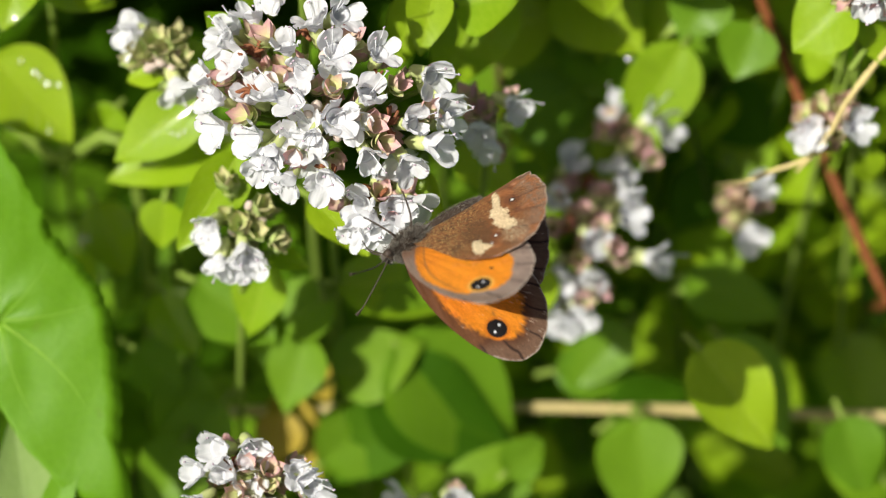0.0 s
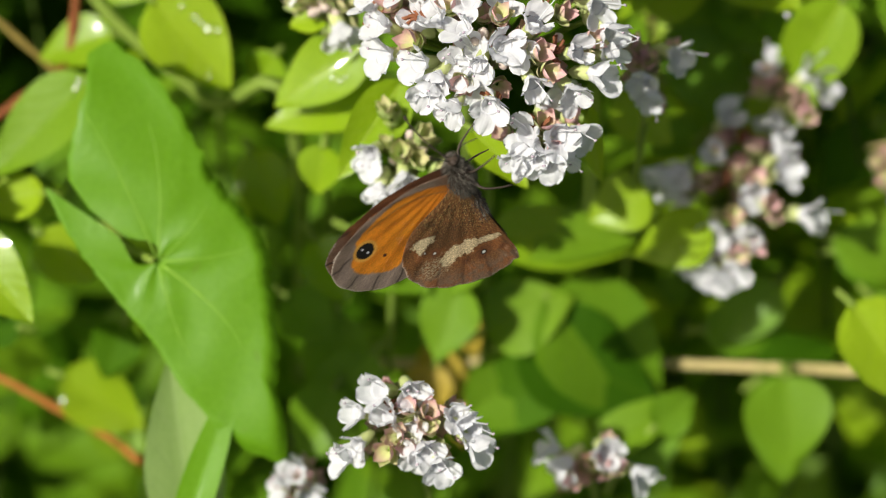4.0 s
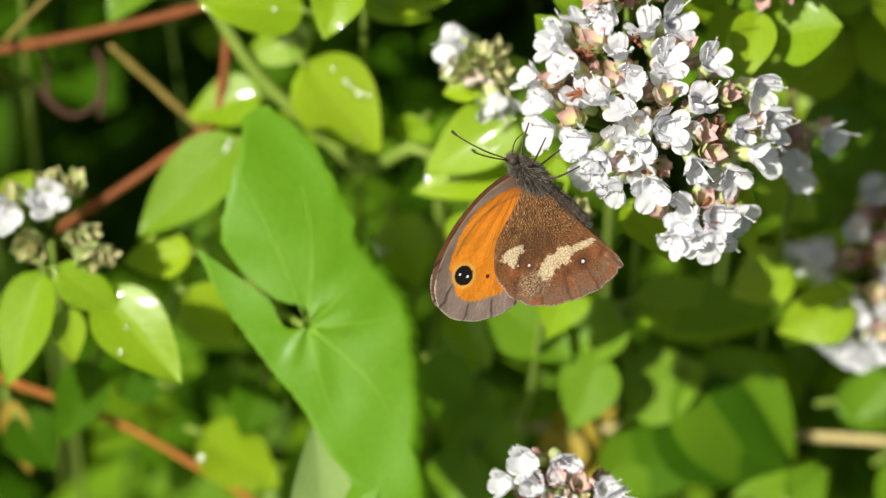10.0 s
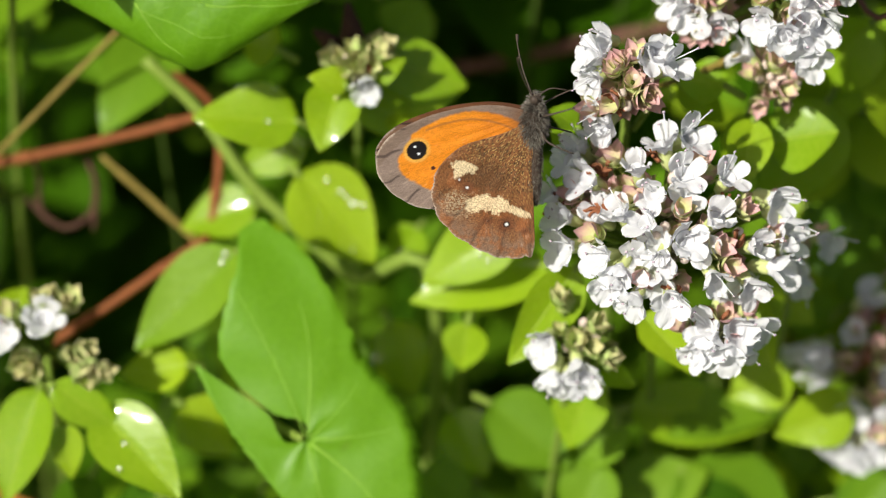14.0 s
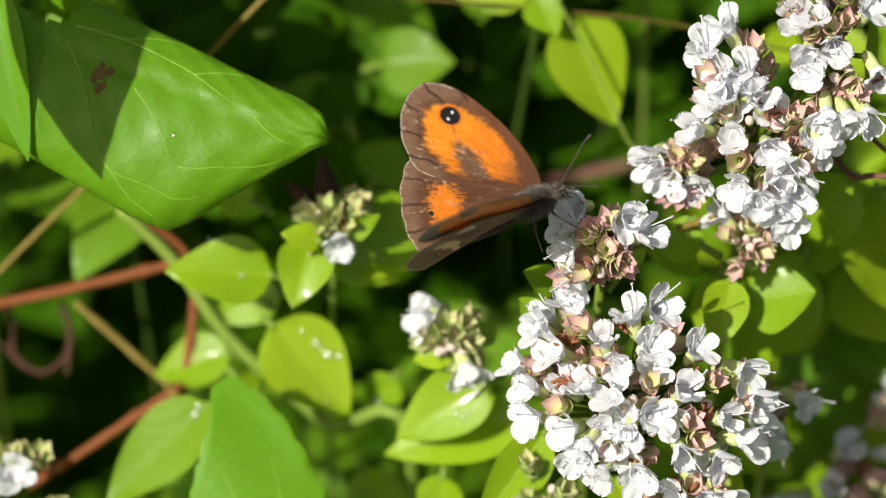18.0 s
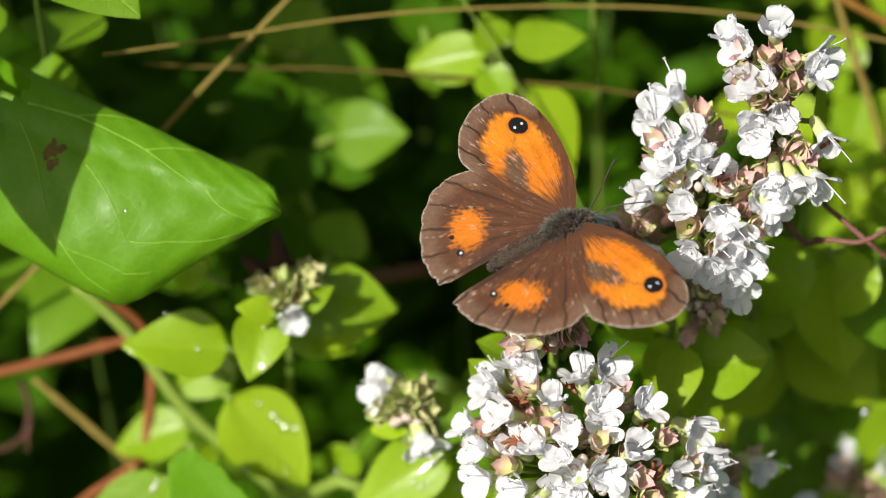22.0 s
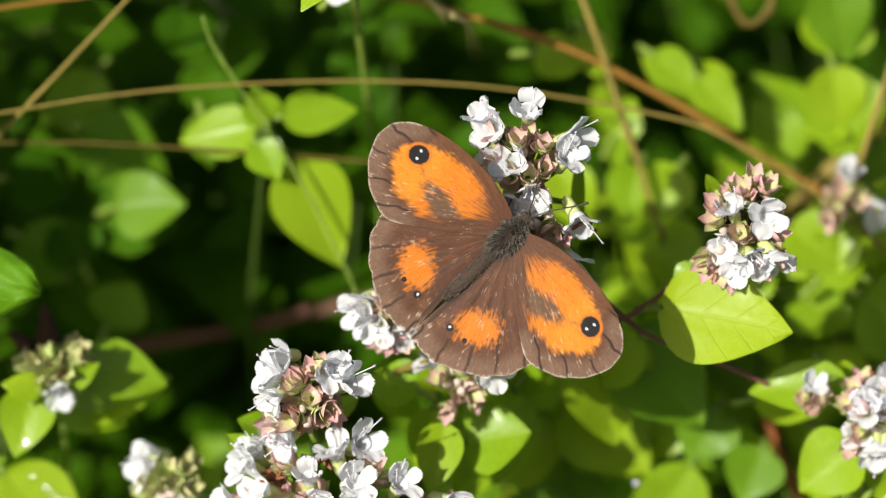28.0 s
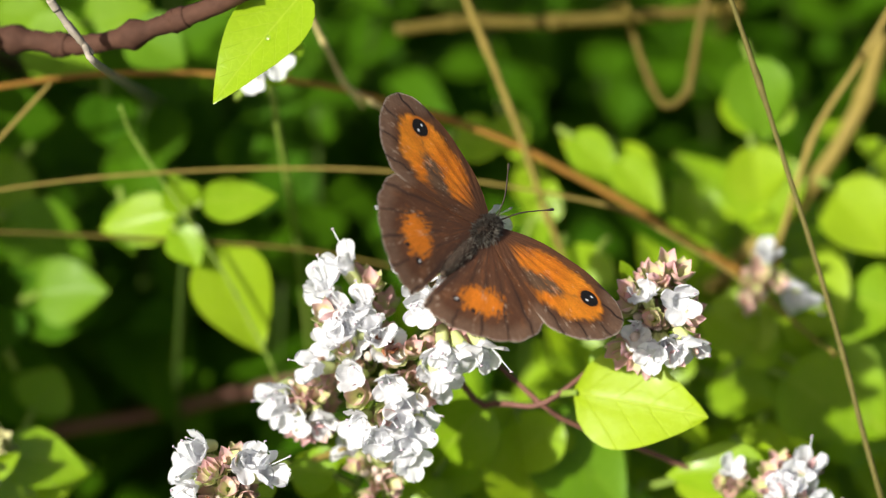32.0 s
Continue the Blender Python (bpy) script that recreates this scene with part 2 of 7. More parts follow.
def part(name, me, parent, m=None, label=""):
    ob = new(name, me)
    ob.parent = parent
    if m is not None:
        ob.matrix_basis = m
    if label:
        ob["label"] = label
    return ob


def thing(name, foot, label, category, group="", kind=""):
    """An Empty at the thing's foot, that carries its parts."""
    ob = new(name)
    ob.empty_display_size = 0.01
    ob.location = foot
    return tagged(ob, label, category, group, kind)


def smooth_line(pts, per=6):
    """A Catmull-Rom line through points."""
    pts = [Vector(p) for p in pts]
    if len(pts) < 3:
        return [pts[0].lerp(pts[-1], i / per) for i in range(per + 1)]
    ext = [2 * pts[0] - pts[1]] + pts + [2 * pts[-1] - pts[-2]]
    out = []
    for i in range(1, len(ext) - 2):
        a, b, c, d = ext[i - 1:i + 3]
        for k in range(per):
            t = k / per
            out.append(0.5 * (2 * b + (c - a) * t + (2 * a - 5 * b + 4 * c - d) * t * t + (3 * b - a - 3 * c + d) * t ** 3))
    return out + [pts[-1]]


def tube(line, r0, r1, sides=7, wobble=0.0, rng=None, knots=()):
    """Vertices and faces of a tapered round stem along a line, closed at its ends."""
    verts, faces = [], []
    n = len(line)
    up = Vector((0.31, 0.17, 0.93))
    for i, p in enumerate(line):
        d = (line[min(i + 1, n - 1)] - line[max(i - 1, 0)]).normalized()
        a = d.cross(up)
        a = (d.cross(Vector((1, 0, 0))) if a.length < 0.1 else a).normalized()
        b = d.cross(a)
        r = r0 + (r1 - r0) * i / max(1, n - 1)
        for kn in knots:
            r *= 1 + 0.55 * math.exp(-((i / (n - 1) - kn) / 0.02) ** 2)
        for k in range(sides):
            w = 1 + (rng.uniform(-wobble, wobble) if rng else 0)
            t = 2 * math.pi * k / sides
            verts.append(p + r * w * (math.cos(t) * a + math.sin(t) * b))
        if i:
            for k in range(sides):
                j = (k + 1) % sides
                faces.append(((i - 1) * sides + k, (i - 1) * sides + j, i * sides + j, i * sides + k))
    faces.append(tuple(range(sides))[::-1])
    faces.append(tuple(range((n - 1) * sides, n * sides)))
    return verts, faces


def stem_part(name, pts, r0, r1, mat, parent, per=6, label="", knots=(), wobble=0.06):
    """A stem through places in mm, as a part of a thing."""
    rng = random.Random(len(pts) * 7 + int(abs(pts[0][0]) * 10))
    origin = parent.location if parent else Vector()
    line = smooth_line([P(p) - origin for p in pts], per)
    v, f = tube(line, r0 * MM, r1 * MM, 8, wobble, rng, knots)
    return part(name, mesh_of(name, v, f, [mat]), parent, None, label)


def ovate(s):
    """Half width of a marjoram leaf along its length, base to tip."""
    return max(0.0, math.sin(math.pi * min(1.0, s ** 0.72))) ** 0.82 * (1 - 0.18 * s)


def blade(length, width, bend, cup, profile=ovate, seed=0, rows=14, cols=8, wave=0.03):
    """A leaf along +Y with its upper side to +Z: vertices, faces and uvs, in metres."""
    rng = random.Random(seed)
    ph, fr = rng.uniform(0, 6), rng.uniform(6, 9)
    verts, uvs, faces = [], [], []
    for i in range(rows + 1):
        s = i / rows
        h = max(profile(s), 0.012) * width / 2
        for j in range(cols + 1):
            q = 2 * j / cols - 1
            x = h * q
            z = -bend * length * (s - 0.25) ** 2 + cup * (abs(x) ** 1.4) * (width ** -0.4) * 1.2 - 0.035 * width * math.exp(-(q / 0.16) ** 2) * (1 - s)
            z += wave * width * q * q * math.sin(fr * s + ph + (1.6 if q > 0 else 0)) + 0.005 * width * abs(q) * math.cos(2 * math.pi * 5 * (s - 0.3 * abs(q)))
            verts.append((x, s * length, z))
            uvs.append((0.5 + 0.5 * q * max(profile(s), 0.05), s))
    for i in range(rows):
        for j in range(cols):
            a = i * (cols + 1) + j
            faces.append((a, a + 1, a + cols + 2, a + cols + 1))
    return verts, faces, uvs


def leaf_frame(base, tip, lean, origin):
    """The pose of a blade from base to tip that faces the viewer, leant by degrees about its length."""
    a, b = P(base) - origin, P(tip) - origin
    y = (b - a).normalized()
    face = way((0.05, 0.15, 1.0))
    x = y.cross(face).normalized()
    z = x.cross(y)
    m = Matrix((x, y, z)).transposed().to_4x4()
    m.translation = a
    return m @ Matrix.Rotation(radians(lean), 4, "Y"), (b - a).length


leaf_count = [0]
DARK = []
GREENISH = []
SHADY = []
DEWY = []


def leaf(shoot, base, tip, width, lean=0.0, cup=0.2, mat=None, name="leaf"):
    """A marjoram leaf with its stalk, as a part of a shoot."""
    leaf_count[0] += 1
    rng = random.Random(leaf_count[0])
    m, length = leaf_frame(base, tip, lean, shoot.location)
    v, f, uv = blade(length, width * MM, rng.uniform(0.02, 0.2), cup, seed=leaf_count[0])
    # Deep leaves of dark or shady shoots get a copy with painted shade.
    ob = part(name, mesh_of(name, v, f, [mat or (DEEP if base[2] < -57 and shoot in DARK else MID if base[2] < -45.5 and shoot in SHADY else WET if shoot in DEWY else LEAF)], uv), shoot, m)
    back = (Vector(tip) - Vector(base)).normalized()
    p0 = Vector(base) + 0.6 * back
    p2 = Vector(base) - back * rng.uniform(2.0, 3.5) - Vector((0, 1.0, 2.5))
    line = smooth_line([P(p0) - shoot.location, P((p0 + p2) / 2 + Vector((0, 0, 0.2))) - shoot.location, P(p2) - shoot.location], 4)
    tv, tf = tube(line, 0.55 * MM, 0.6 * MM, 6)
    inv = m.inverted()
    part("leaf_stalk", mesh_of("leaf_stalk", [inv @ q for q in tv], tf, [STEM]), ob)
    return ob


# One floret: a green calyx, a white funnel with two lips of crumpled lobes, and stamens, out along +Z, upper lip to +Y.
def floret_mesh(seed):
    rng = random.Random(seed)
    verts, faces, mats, uvs = [], [], [], []
    seg = 16
    shut = (0.2, 0.45, 0.7, 0.3, 0.55, 0.85, 0.35)[seed % 7]

    def ring_faces(o, rings, n, mat):
        for i in range(rings - 1):
            for j in range(n):
                p, q = o + i * n + j, o + i * n + (j + 1) % n
                faces.append((p, q, q + n, p + n))
                mats.append(mat)
    mouth = ((0.0, 0.5), (1.0, 0.62), (2.0, 0.82), (2.7, 1.08), (3.05, 1.24), (2.75, 1.0), (2.2, 0.68), (1.7, 0.45))
    for z, r in mouth:
        for j in range(seg):
            t = 2 * math.pi * j / seg
            k = 1 + 0.05 * math.sin(3 * t + seed)
            verts.append((r * k * math.cos(t), r * k * math.sin(t) * 1.06, z))
            uvs.append((j / seg, 0.1 * z))
    ring_faces(0, len(mouth), seg, 0)
    faces.append(tuple((len(mouth) - 1) * seg + j for j in range(seg)))
    mats.append(0)
    # a broad notched upper lip and three rounded lower lobes: way round, length, half width, angle from the axis
    for c, ln, wd, open_ in ((90, 2.3, 1.75, 28), (200, 2.1, 1.25, 58), (270, 2.5, 1.45, 62), (340, 2.1, 1.25, 58)):
        t = radians(c + rng.uniform(-10, 10))
        er, et = Vector((math.cos(t), math.sin(t), 0)), Vector((-math.sin(t), math.cos(t), 0))
        ln, wd = ln * rng.uniform(0.85, 1.15), wd * rng.uniform(0.88, 1.12)
        a0 = radians(open_ * (1 - 0.75 * shut) + rng.uniform(-12, 12))
        curl, ph, fold = rng.uniform(-0.25, 0.75), rng.uniform(0, 6), rng.uniform(0.1, 0.3)
        o, rows, cols = len(verts), 9, 9
        r0, z0 = 1.16, 2.98
        x, z = r0, z0
        for i in range(rows):
            k = i / (rows - 1)
            a = a0 + curl * k * k
            if i:
                x, z = x + ln / (rows - 1) * math.sin(a), z + ln / (rows - 1) * math.cos(a)
            half = wd * (0.62 + 0.38 * math.sin(math.pi * (0.1 + 0.5 * k))) * math.sqrt(max(0.05, 1 - max(0.0, (k - 0.5) / 0.5) ** 2.6))
            for j in range(cols):
                q = 2 * j / (cols - 1) - 1
                notch = (0.34 if c == 90 else 0.12) * math.exp(-(q / 0.28) ** 2) * max(0.0, k - 0.6) / 0.4
                ruffle = 0.20 * k * math.sin(5.2 * q + 2.6 * k + ph) + 0.11 * k * math.sin(11 * q + ph * 2) + 0.07 * math.sin(7 * k + ph) + fold * (q * q - 0.3) * (0.3 + 0.7 * k)
                n = er * -math.cos(a) + Vector((0, 0, math.sin(a)))
                wrap = 0.30 * q * q * (1 - k) * half
                p = er * (x - notch * math.sin(a) - wrap) + et * (q * half) + Vector((0, 0, z - notch * math.cos(a))) + n * ruffle
                verts.append(tuple(p))
                uvs.append((0.5 + 0.5 * q, 0.3 + 0.7 * k))
        for i in range(rows - 1):
            for j in range(cols - 1):
                p = o + i * cols + j
                faces.append((p, p + 1, p + cols + 1, p + cols))
                mats.append(0)
    # calyx with five teeth
    o = len(verts)
    for z, r in ((-0.9, 0.25), (-0.2, 0.8), (1.0, 0.92), (1.9, 0.98)):
        for j in range(10):
            t = 2 * math.pi * j / 10
            verts.append((r * math.cos(t), r * math.sin(t), z + (0.45 if z > 1.5 and j % 2 else 0)))
            uvs.append((0.3, 0.25))
    ring_faces(o, 4, 10, 1)
    # stamens
    for c in (60, 120, 215, 325)[:rng.choice((0, 1, 1, 2))]:
        t = radians(c + rng.uniform(-12, 12))
        reach = rng.uniform(4.3, 5.4) if c != 60 else rng.uniform(5.5, 7.6)
        line = [Vector((0.4 * math.cos(t), 0.4 * math.sin(t), 2.0)), Vector((0.8 * math.cos(t), 0.8 * math.sin(t), 3.6)), Vector((1.25 * math.cos(t), 1.25 * math.sin(t), reach))]
        for which, (ln, r0, r1) in enumerate(((line, 0.10, 0.08), ([line[-1] - Vector((0.18, 0, 0)), line[-1] + Vector((0.18, 0.05, 0.1))], 0.15, 0.15))):
            v, f = tube(ln, r0, r1, 5)
            o = len(verts)
            verts += [tuple(q) for q in v]
            uvs += [(0.5, 0.6)] * len(v)
            faces += [tuple(o + q for q in face) for face in f]
            mats += [2 * which] * len(f)
    return mesh_of("floret", [tuple(c * MM for c in q) for q in verts], faces, [PETAL, BRACT, ANTHER], np.array(uvs), mats)


def tuft_mesh(seed, open_=0.72, count=8, mat=BRACT):
    """Overlapping pointed bracts round an axis along +Z."""
    rng = random.Random(seed)
    verts, faces, uvs = [], [], []
    for k in range(count):
        ring = k / count
        t0 = k * 2.4 + rng.uniform(-0.2, 0.2)
        spread = radians(12 + 50 * ring * open_ + rng.uniform(-5, 5))
        ln, wd = rng.uniform(3.2, 4.0) * (1.05 - 0.25 * ring), rng.uniform(2.5, 3.1)
        turn = Matrix.Rotation(t0, 3, "Z") @ Matrix.Rotation(spread, 3, "Y")
        o = len(verts)
        for i in range(7):
            s = i / 6
            h = 0.5 * wd * max(0.04, math.sin(math.pi * min(1, (0.12 + 0.88 * s) ** 0.8)) ** 0.9)
            for j in range(5):
                q = j / 2 - 1
                p = turn @ Vector((0.45 + 0.5 * math.sin(2.6 * s) - 0.55 * q * q * h, h * q, s * ln))
                p.z += 1.1 * (1 - ring) - 0.6
                verts.append(tuple(c * MM for c in p))
                uvs.append((0.5 + 0.5 * q, s))
        for i in range(6):
            for j in range(4):
                a = o + i * 5 + j
                faces.append((a, a + 1, a + 6, a + 5))
    return mesh_of("bract_tuft", verts, faces, [mat], uvs)


def bud_mesh():
    verts, faces = [], []
    for i in range(6):
        s = i / 5
        r = 0.85 * math.sin(math.pi * (0.1 + 0.86 * s)) ** 0.7
        for j in range(8):
            t = 2 * math.pi * j / 8
            verts.append((r * math.cos(t) * MM, r * math.sin(t) * MM, (2.2 * s - 0.5) * MM))
    for i in range(5):
        for j in range(8):
            a, b = i * 8 + j, i * 8 + (j + 1) % 8
            faces.append((a, b, b + 8, a + 8))
    faces.append(tuple(range(40, 48)))
    return mesh_of("bud", verts, faces, [BUD])


def wither_mesh(seed):
    rng = random.Random(seed)
    verts, faces = [], []
    for _ in range(7):
        t = rng.uniform(0, 6.3)
        line = [Vector((0, 0, 0)), Vector((math.cos(t), math.sin(t), 1.5)) * 0.9, Vector((2.0 * math.cos(t + 0.6), 2.0 * math.sin(t + 0.6), rng.uniform(1.2, 2.8)))]
        v, f = tube([p * MM for p in smooth_line(line, 3)], 0.4 * MM, 0.25 * MM, 5, 0.4, rng)
        o = len(verts)
        verts += v
        faces += [tuple(o + q for q in face) for face in f]
    return mesh_of("withered_flower", verts, faces, [WITHERED])


FLORETS = [floret_mesh(i) for i in range(7)]
TUFTS = [tuft_mesh(i) for i in range(4)] + [tuft_mesh(9, 0.55, 11)]
GREEN_TUFTS = [tuft_mesh(60 + k, 0.6, mat=GREEN_BRACT) for k in range(4)]
BUD_MESH = bud_mesh()
WITHERS = [wither_mesh(i) for i in range(2)]


def aim(p, d, spin, scale, lip=None):
    """A pose at p with +Z along d; +Y as near as may be to the picture's up, then spun."""
    z = d.normalized()
    y = way((0, 1, 0.2))
    x = y.cross(z)
    x = x.normalized() if x.length > 0.05 else Vector((1, 0, 0))
    y = z.cross(x)
    m = Matrix((x, y, z)).transposed().to_4x4()
    m.translation = p
    return m @ Matrix.Rotation(spin, 4, "Z") @ Matrix.Scale(scale, 4)


def head(shoot, centre, height, florets, bracts, buds=(), withers=(), radius=None, size=1.0, name="flower_head", flat=1.0, seed=1, stem_to=None, up=(0.0, 0.25, 1.0)):
    """A flower head: florets, bract tufts and buds on short stalks from a hub. Places (u, v) are about one dome."""
    rng = random.Random(seed * 31 + 5)
    every = list(florets) + list(bracts)
    radius = radius or max(4.0, max(math.hypot(p[0] - centre[0], p[1] - centre[1]) for p in every))
    hub_at = Vector((centre[0], centre[1] - 2.0, centre[2] - 0.62 * radius - 4))
    origin = shoot.location
    lines_v, lines_f = [], []

    def place(p, extra):
        r = math.hypot(p[0] - centre[0], p[1] - centre[1]) / radius
        q = Vector((p[0], p[1], centre[2] + height * (1 - flat * r * r) + extra))
        d = Vector(((p[0] - centre[0]) / radius, (p[1] - centre[1]) / radius, 0)) * 1.15 + Vector(up) * 0.75
        return q, d.normalized()

    def stalk(q):
        line = smooth_line([P(q) - origin, P(q.lerp(hub_at, 0.5) + Vector((0, 0, -1.0))) - origin, P(hub_at) - origin], 3)
        v, f = tube(line, 0.4 * MM, 0.5 * MM, 5)
        o = len(lines_v)
        lines_v.extend(v)
        lines_f.extend(tuple(o + k for k in face) for face in f)
    todo = []
    more = []
    if len(florets) > 4:
        for k in range(int(0.3 * len(florets))):
            a = rng.choice(florets)
            more.append((a[0] + rng.uniform(-3, 3), a[1] + rng.uniform(-3, 3)))
    for k, p in enumerate(list(florets) + more):
        q, d = place(p, 0.0 if k < len(florets) else -1.8)
        jit = Vector((rng.uniform(-0.3, 0.3), rng.uniform(-0.3, 0.3), rng.uniform(-0.15, 0.15)))
        d = (d + jit).normalized()
        if rng.random() < 0.5:
            d = (d + Vector((0, rng.uniform(-0.9, -0.4), 0))).normalized()
        q2 = q - d * 2.7 * size
        todo.append(("floret", rng.choice(FLORETS), aim(P(q2) - origin, way(d), rng.uniform(-0.7, 0.7), size * rng.uniform(1.0, 1.22))))
        stalk(q2)
    for p in bracts:
        q, d = place(p, 0.1 * size)
        q2 = q - d * 1.6
        todo.append(("bract_tuft", rng.choice(GREEN_TUFTS if shoot in GREENISH else TUFTS), aim(P(q2) - origin, way((d + Vector((0, 0, 0.25))).normalized()), rng.uniform(0, 6), size * rng.uniform(0.78, 0.98))))
        stalk(q2)
    for p in buds:
        q, d = place(p, -0.8 * size)
        q2 = q - d * 1.2
        todo.append(("bud", BUD_MESH, aim(P(q2) - origin, way(d), 0, size * rng.uniform(0.8, 1.15))))
        stalk(q2)
    old = [rng.choice(every) for _ in range(len(florets) // 7)]
    for p in list(withers) + [(a[0] + rng.uniform(-2, 2), a[1] + rng.uniform(-2, 2)) for a in old]:
        q, d = place(p, -1.0)
        todo.append(("withered_flower", rng.choice(WITHERS), aim(P(q - d * 1.5) - origin, way(d), rng.uniform(0, 6), size)))
    # lower tufts under the florets
    for k in range(len(every)):
        p = rng.choice(every)
        q, d = place((p[0] * 0.9 + centre[0] * 0.1 + rng.uniform(-2, 2), p[1] * 0.9 + centre[1] * 0.1 + rng.uniform(-2, 2)), (-4.2 if k % 2 else -2.6) * size)
        todo.append(("bract_tuft", rng.choice(GREEN_TUFTS if shoot in GREENISH else TUFTS), aim(P(q - d * 2) - origin, way(d), rng.uniform(0, 6), size * rng.uniform(0.68, 0.9))))
    ob = part(name, mesh_of(name, lines_v, lines_f, [STEM]), shoot)
    for nm, me, m in todo:
        part(nm, me, ob, m)
    return hub_at


def ground_foot(q, drift=(0.0, 0.0)):
    """The place on the ground under a place in mm, a little aside."""
    p = P(q)
    return Vector((p.x + drift[0] * MM, p.y + drift[1] * MM, 0.0))


def inv_p(p):
    return (BASIS.inverted() @ p) / MM


def grow(shoot, hub, mat=None, r=0.55, via=()):
    """The stem of a shoot from its hub down to its foot."""
    foot = inv_p(shoot.location)
    hub = Vector(hub)
    pts = [hub] + [Vector(p) for p in via]
    last = pts[-1]
    rng = random.Random(int(abs(hub.x * 7 + hub.y * 3)))
    pts += [last.lerp(foot, k) + Vector((rng.uniform(-5, 5), rng.uniform(-3, 3), 0)) for k in (0.2, 0.45, 0.72)] + [foot - Vector((0, 1, 1))]
    # Stems of dark shoots get the copy with painted shade.
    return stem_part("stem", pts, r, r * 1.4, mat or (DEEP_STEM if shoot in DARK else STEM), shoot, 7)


# ---- ground ----
def ground():
    n, size = 60, 4.0
    verts, faces = [], []
    for i in range(n + 1):
        for j in range(n + 1):
            a, b = 2 * i / n - 1, 2 * j / n - 1
            x, y = size * a * abs(a) ** 1.5, size * b * abs(b) ** 1.5
            verts.append((x * (300 if abs(a) == 1 else 1), y * (300 if abs(b) == 1 else 1), 0.012 * noise.noise(Vector((x * 9, y * 9, 0))) - 0.012))
    for i in range(n):
        for j in range(n):
            k = i * (n + 1) + j
            faces.append((k, k + n + 1, k + n + 2, k + 1))
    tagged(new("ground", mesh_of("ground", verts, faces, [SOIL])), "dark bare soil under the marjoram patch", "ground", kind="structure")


ground()


def shoot_of(name, top, label, group="flowering marjoram shoots", category="herb", drift=(0, 25)):
    return thing(name, ground_foot(top, drift), label, category, group)


# ---- flowering shoots ----
main = shoot_of("marjoram_shoot", (-2.8, -0.1, 0), "flowering marjoram shoot with a broad white flower head")
hub = head(main, (-3.1, -2.1, 0), 5.0,
    [(-12.3, 11.8), (-16.2, 8.5), (-14.1, 5.5), (-19.4, 3.3), (-17.6, 0.3), (-17.2, -3.8), (-12.2, -5.1), (-7.5, 7.1), (-5.5, 3.7), (-3.6, 10.2), (-0.4, 11.8), (-1, 6.2), (-6.3, -0.5), (-9.8, 0.6), (5.3, 6), (3.4, -0.2), (12.2, 3.2), (13.6, -0.2), (9.4, -3.7), (14.5, -3.4), (11.9, -6.6), (8.8, -9), (3.2, -8), (-1, -3), (-4, -5.3), (-10, -7.2), (-11.2, -8.1), (-7.7, -11.1), (-2.6, -10.9)],
    [(-16.8, 3.9), (-14.3, -2), (-10.8, 9.3), (-8.6, 3.2), (-6.7, -8.2), (-1.1, 1.9), (1.7, 8.8), (4.6, -3.8), (8.3, 1.9), (12.6, -1.9), (6, -6.5)],
    [(-2.3, 6.4), (-3.6, -0.8), (1.1, -1.3), (-0.6, -5.6), (7.5, -1.4), (-4.9, -1.9), (4.4, 3), (2.7, -2.5)],
    [(-13, 1.4), (4, 2.7), (6.5, -3.4)], size=1.0, seed=3, flat=1.5)
grow(main, hub)
lower = head(main, (4.5, -15.3, -3), 2.5,
    [(4.9, -10.9), (2.6, -15.2), (9.1, -14.9), (1.5, -18.1), (5.2, -18.6), (6.7, -15.3), (3.6, -16.9)],
    [(-1.3, -14.6), (5.3, -13.3), (8.8, -12.6), (6.3, -17.4)],
    [(2.5, -12.9)], size=0.98, seed=4)
stem_part("flower_stalk", [lower, Vector(lower) + Vector((-2, 1, -6)), Vector(hub) + Vector((3, -9, -14))], 0.55, 0.7, STEM, main)
leaf(main, (-5.5, -13.6, -20), (2.9, -22.4, -17), 7.5, -15, 0.25)
leaf(main, (11.6, -10.4, -17), (13, -22, -15), 5, 40, 0.3)
leaf(main, (-15.3, -6.7, -16), (-25, -21.4, -18), 9.1, -20, 0.3)
leaf(main, (-14.5, 8.1, -8), (-19.6, 13, -6), 6.1, 10, 0.2)
leaf(main, (10.3, 16.2, -22), (8, 5.3, -24), 7.0, 5, 0.2)
leaf(main, (22.5, 18.6, -28), (13.4, 0.9, -30), 14.2, -8, 0.2)
small = shoot_of("marjoram_shoot", (-15.7, -17.6, -14), "small marjoram side shoot with a few open white flowers", drift=(-4, 20))
GREENISH.append(small)
hub = head(small, (-15.7, -17.2, -14), 2.0, [(-19.8, -17.3), (-18.7, -22.4), (-14, -22.5), (-16.4, -23.4), (-15.2, -20.9)],
    [(-17.9, -10.7), (-12, -14.7), (-9.9, -20), (-15.7, -17.2), (-13.2, -18.4)], [(-14.1, -14.3), (-20.2, -19.8), (-14.9, -18.4), (-12, -17.1), (-16.9, -18.5)], size=0.95, seed=5)
grow(small, hub)
leaf(small, (-12, -21.7, -22), (-6.1, -24.1, -22), 5, -20, 0.2)
leaf(small, (-12.5, -23, -30), (-15.9, -34.4, -34), 9.3, 10, 0.2)
top = shoot_of("marjoram_shoot", (-6.6, 22.2, 2), "short marjoram shoot with white and pink flower tuft", drift=(5, 20))
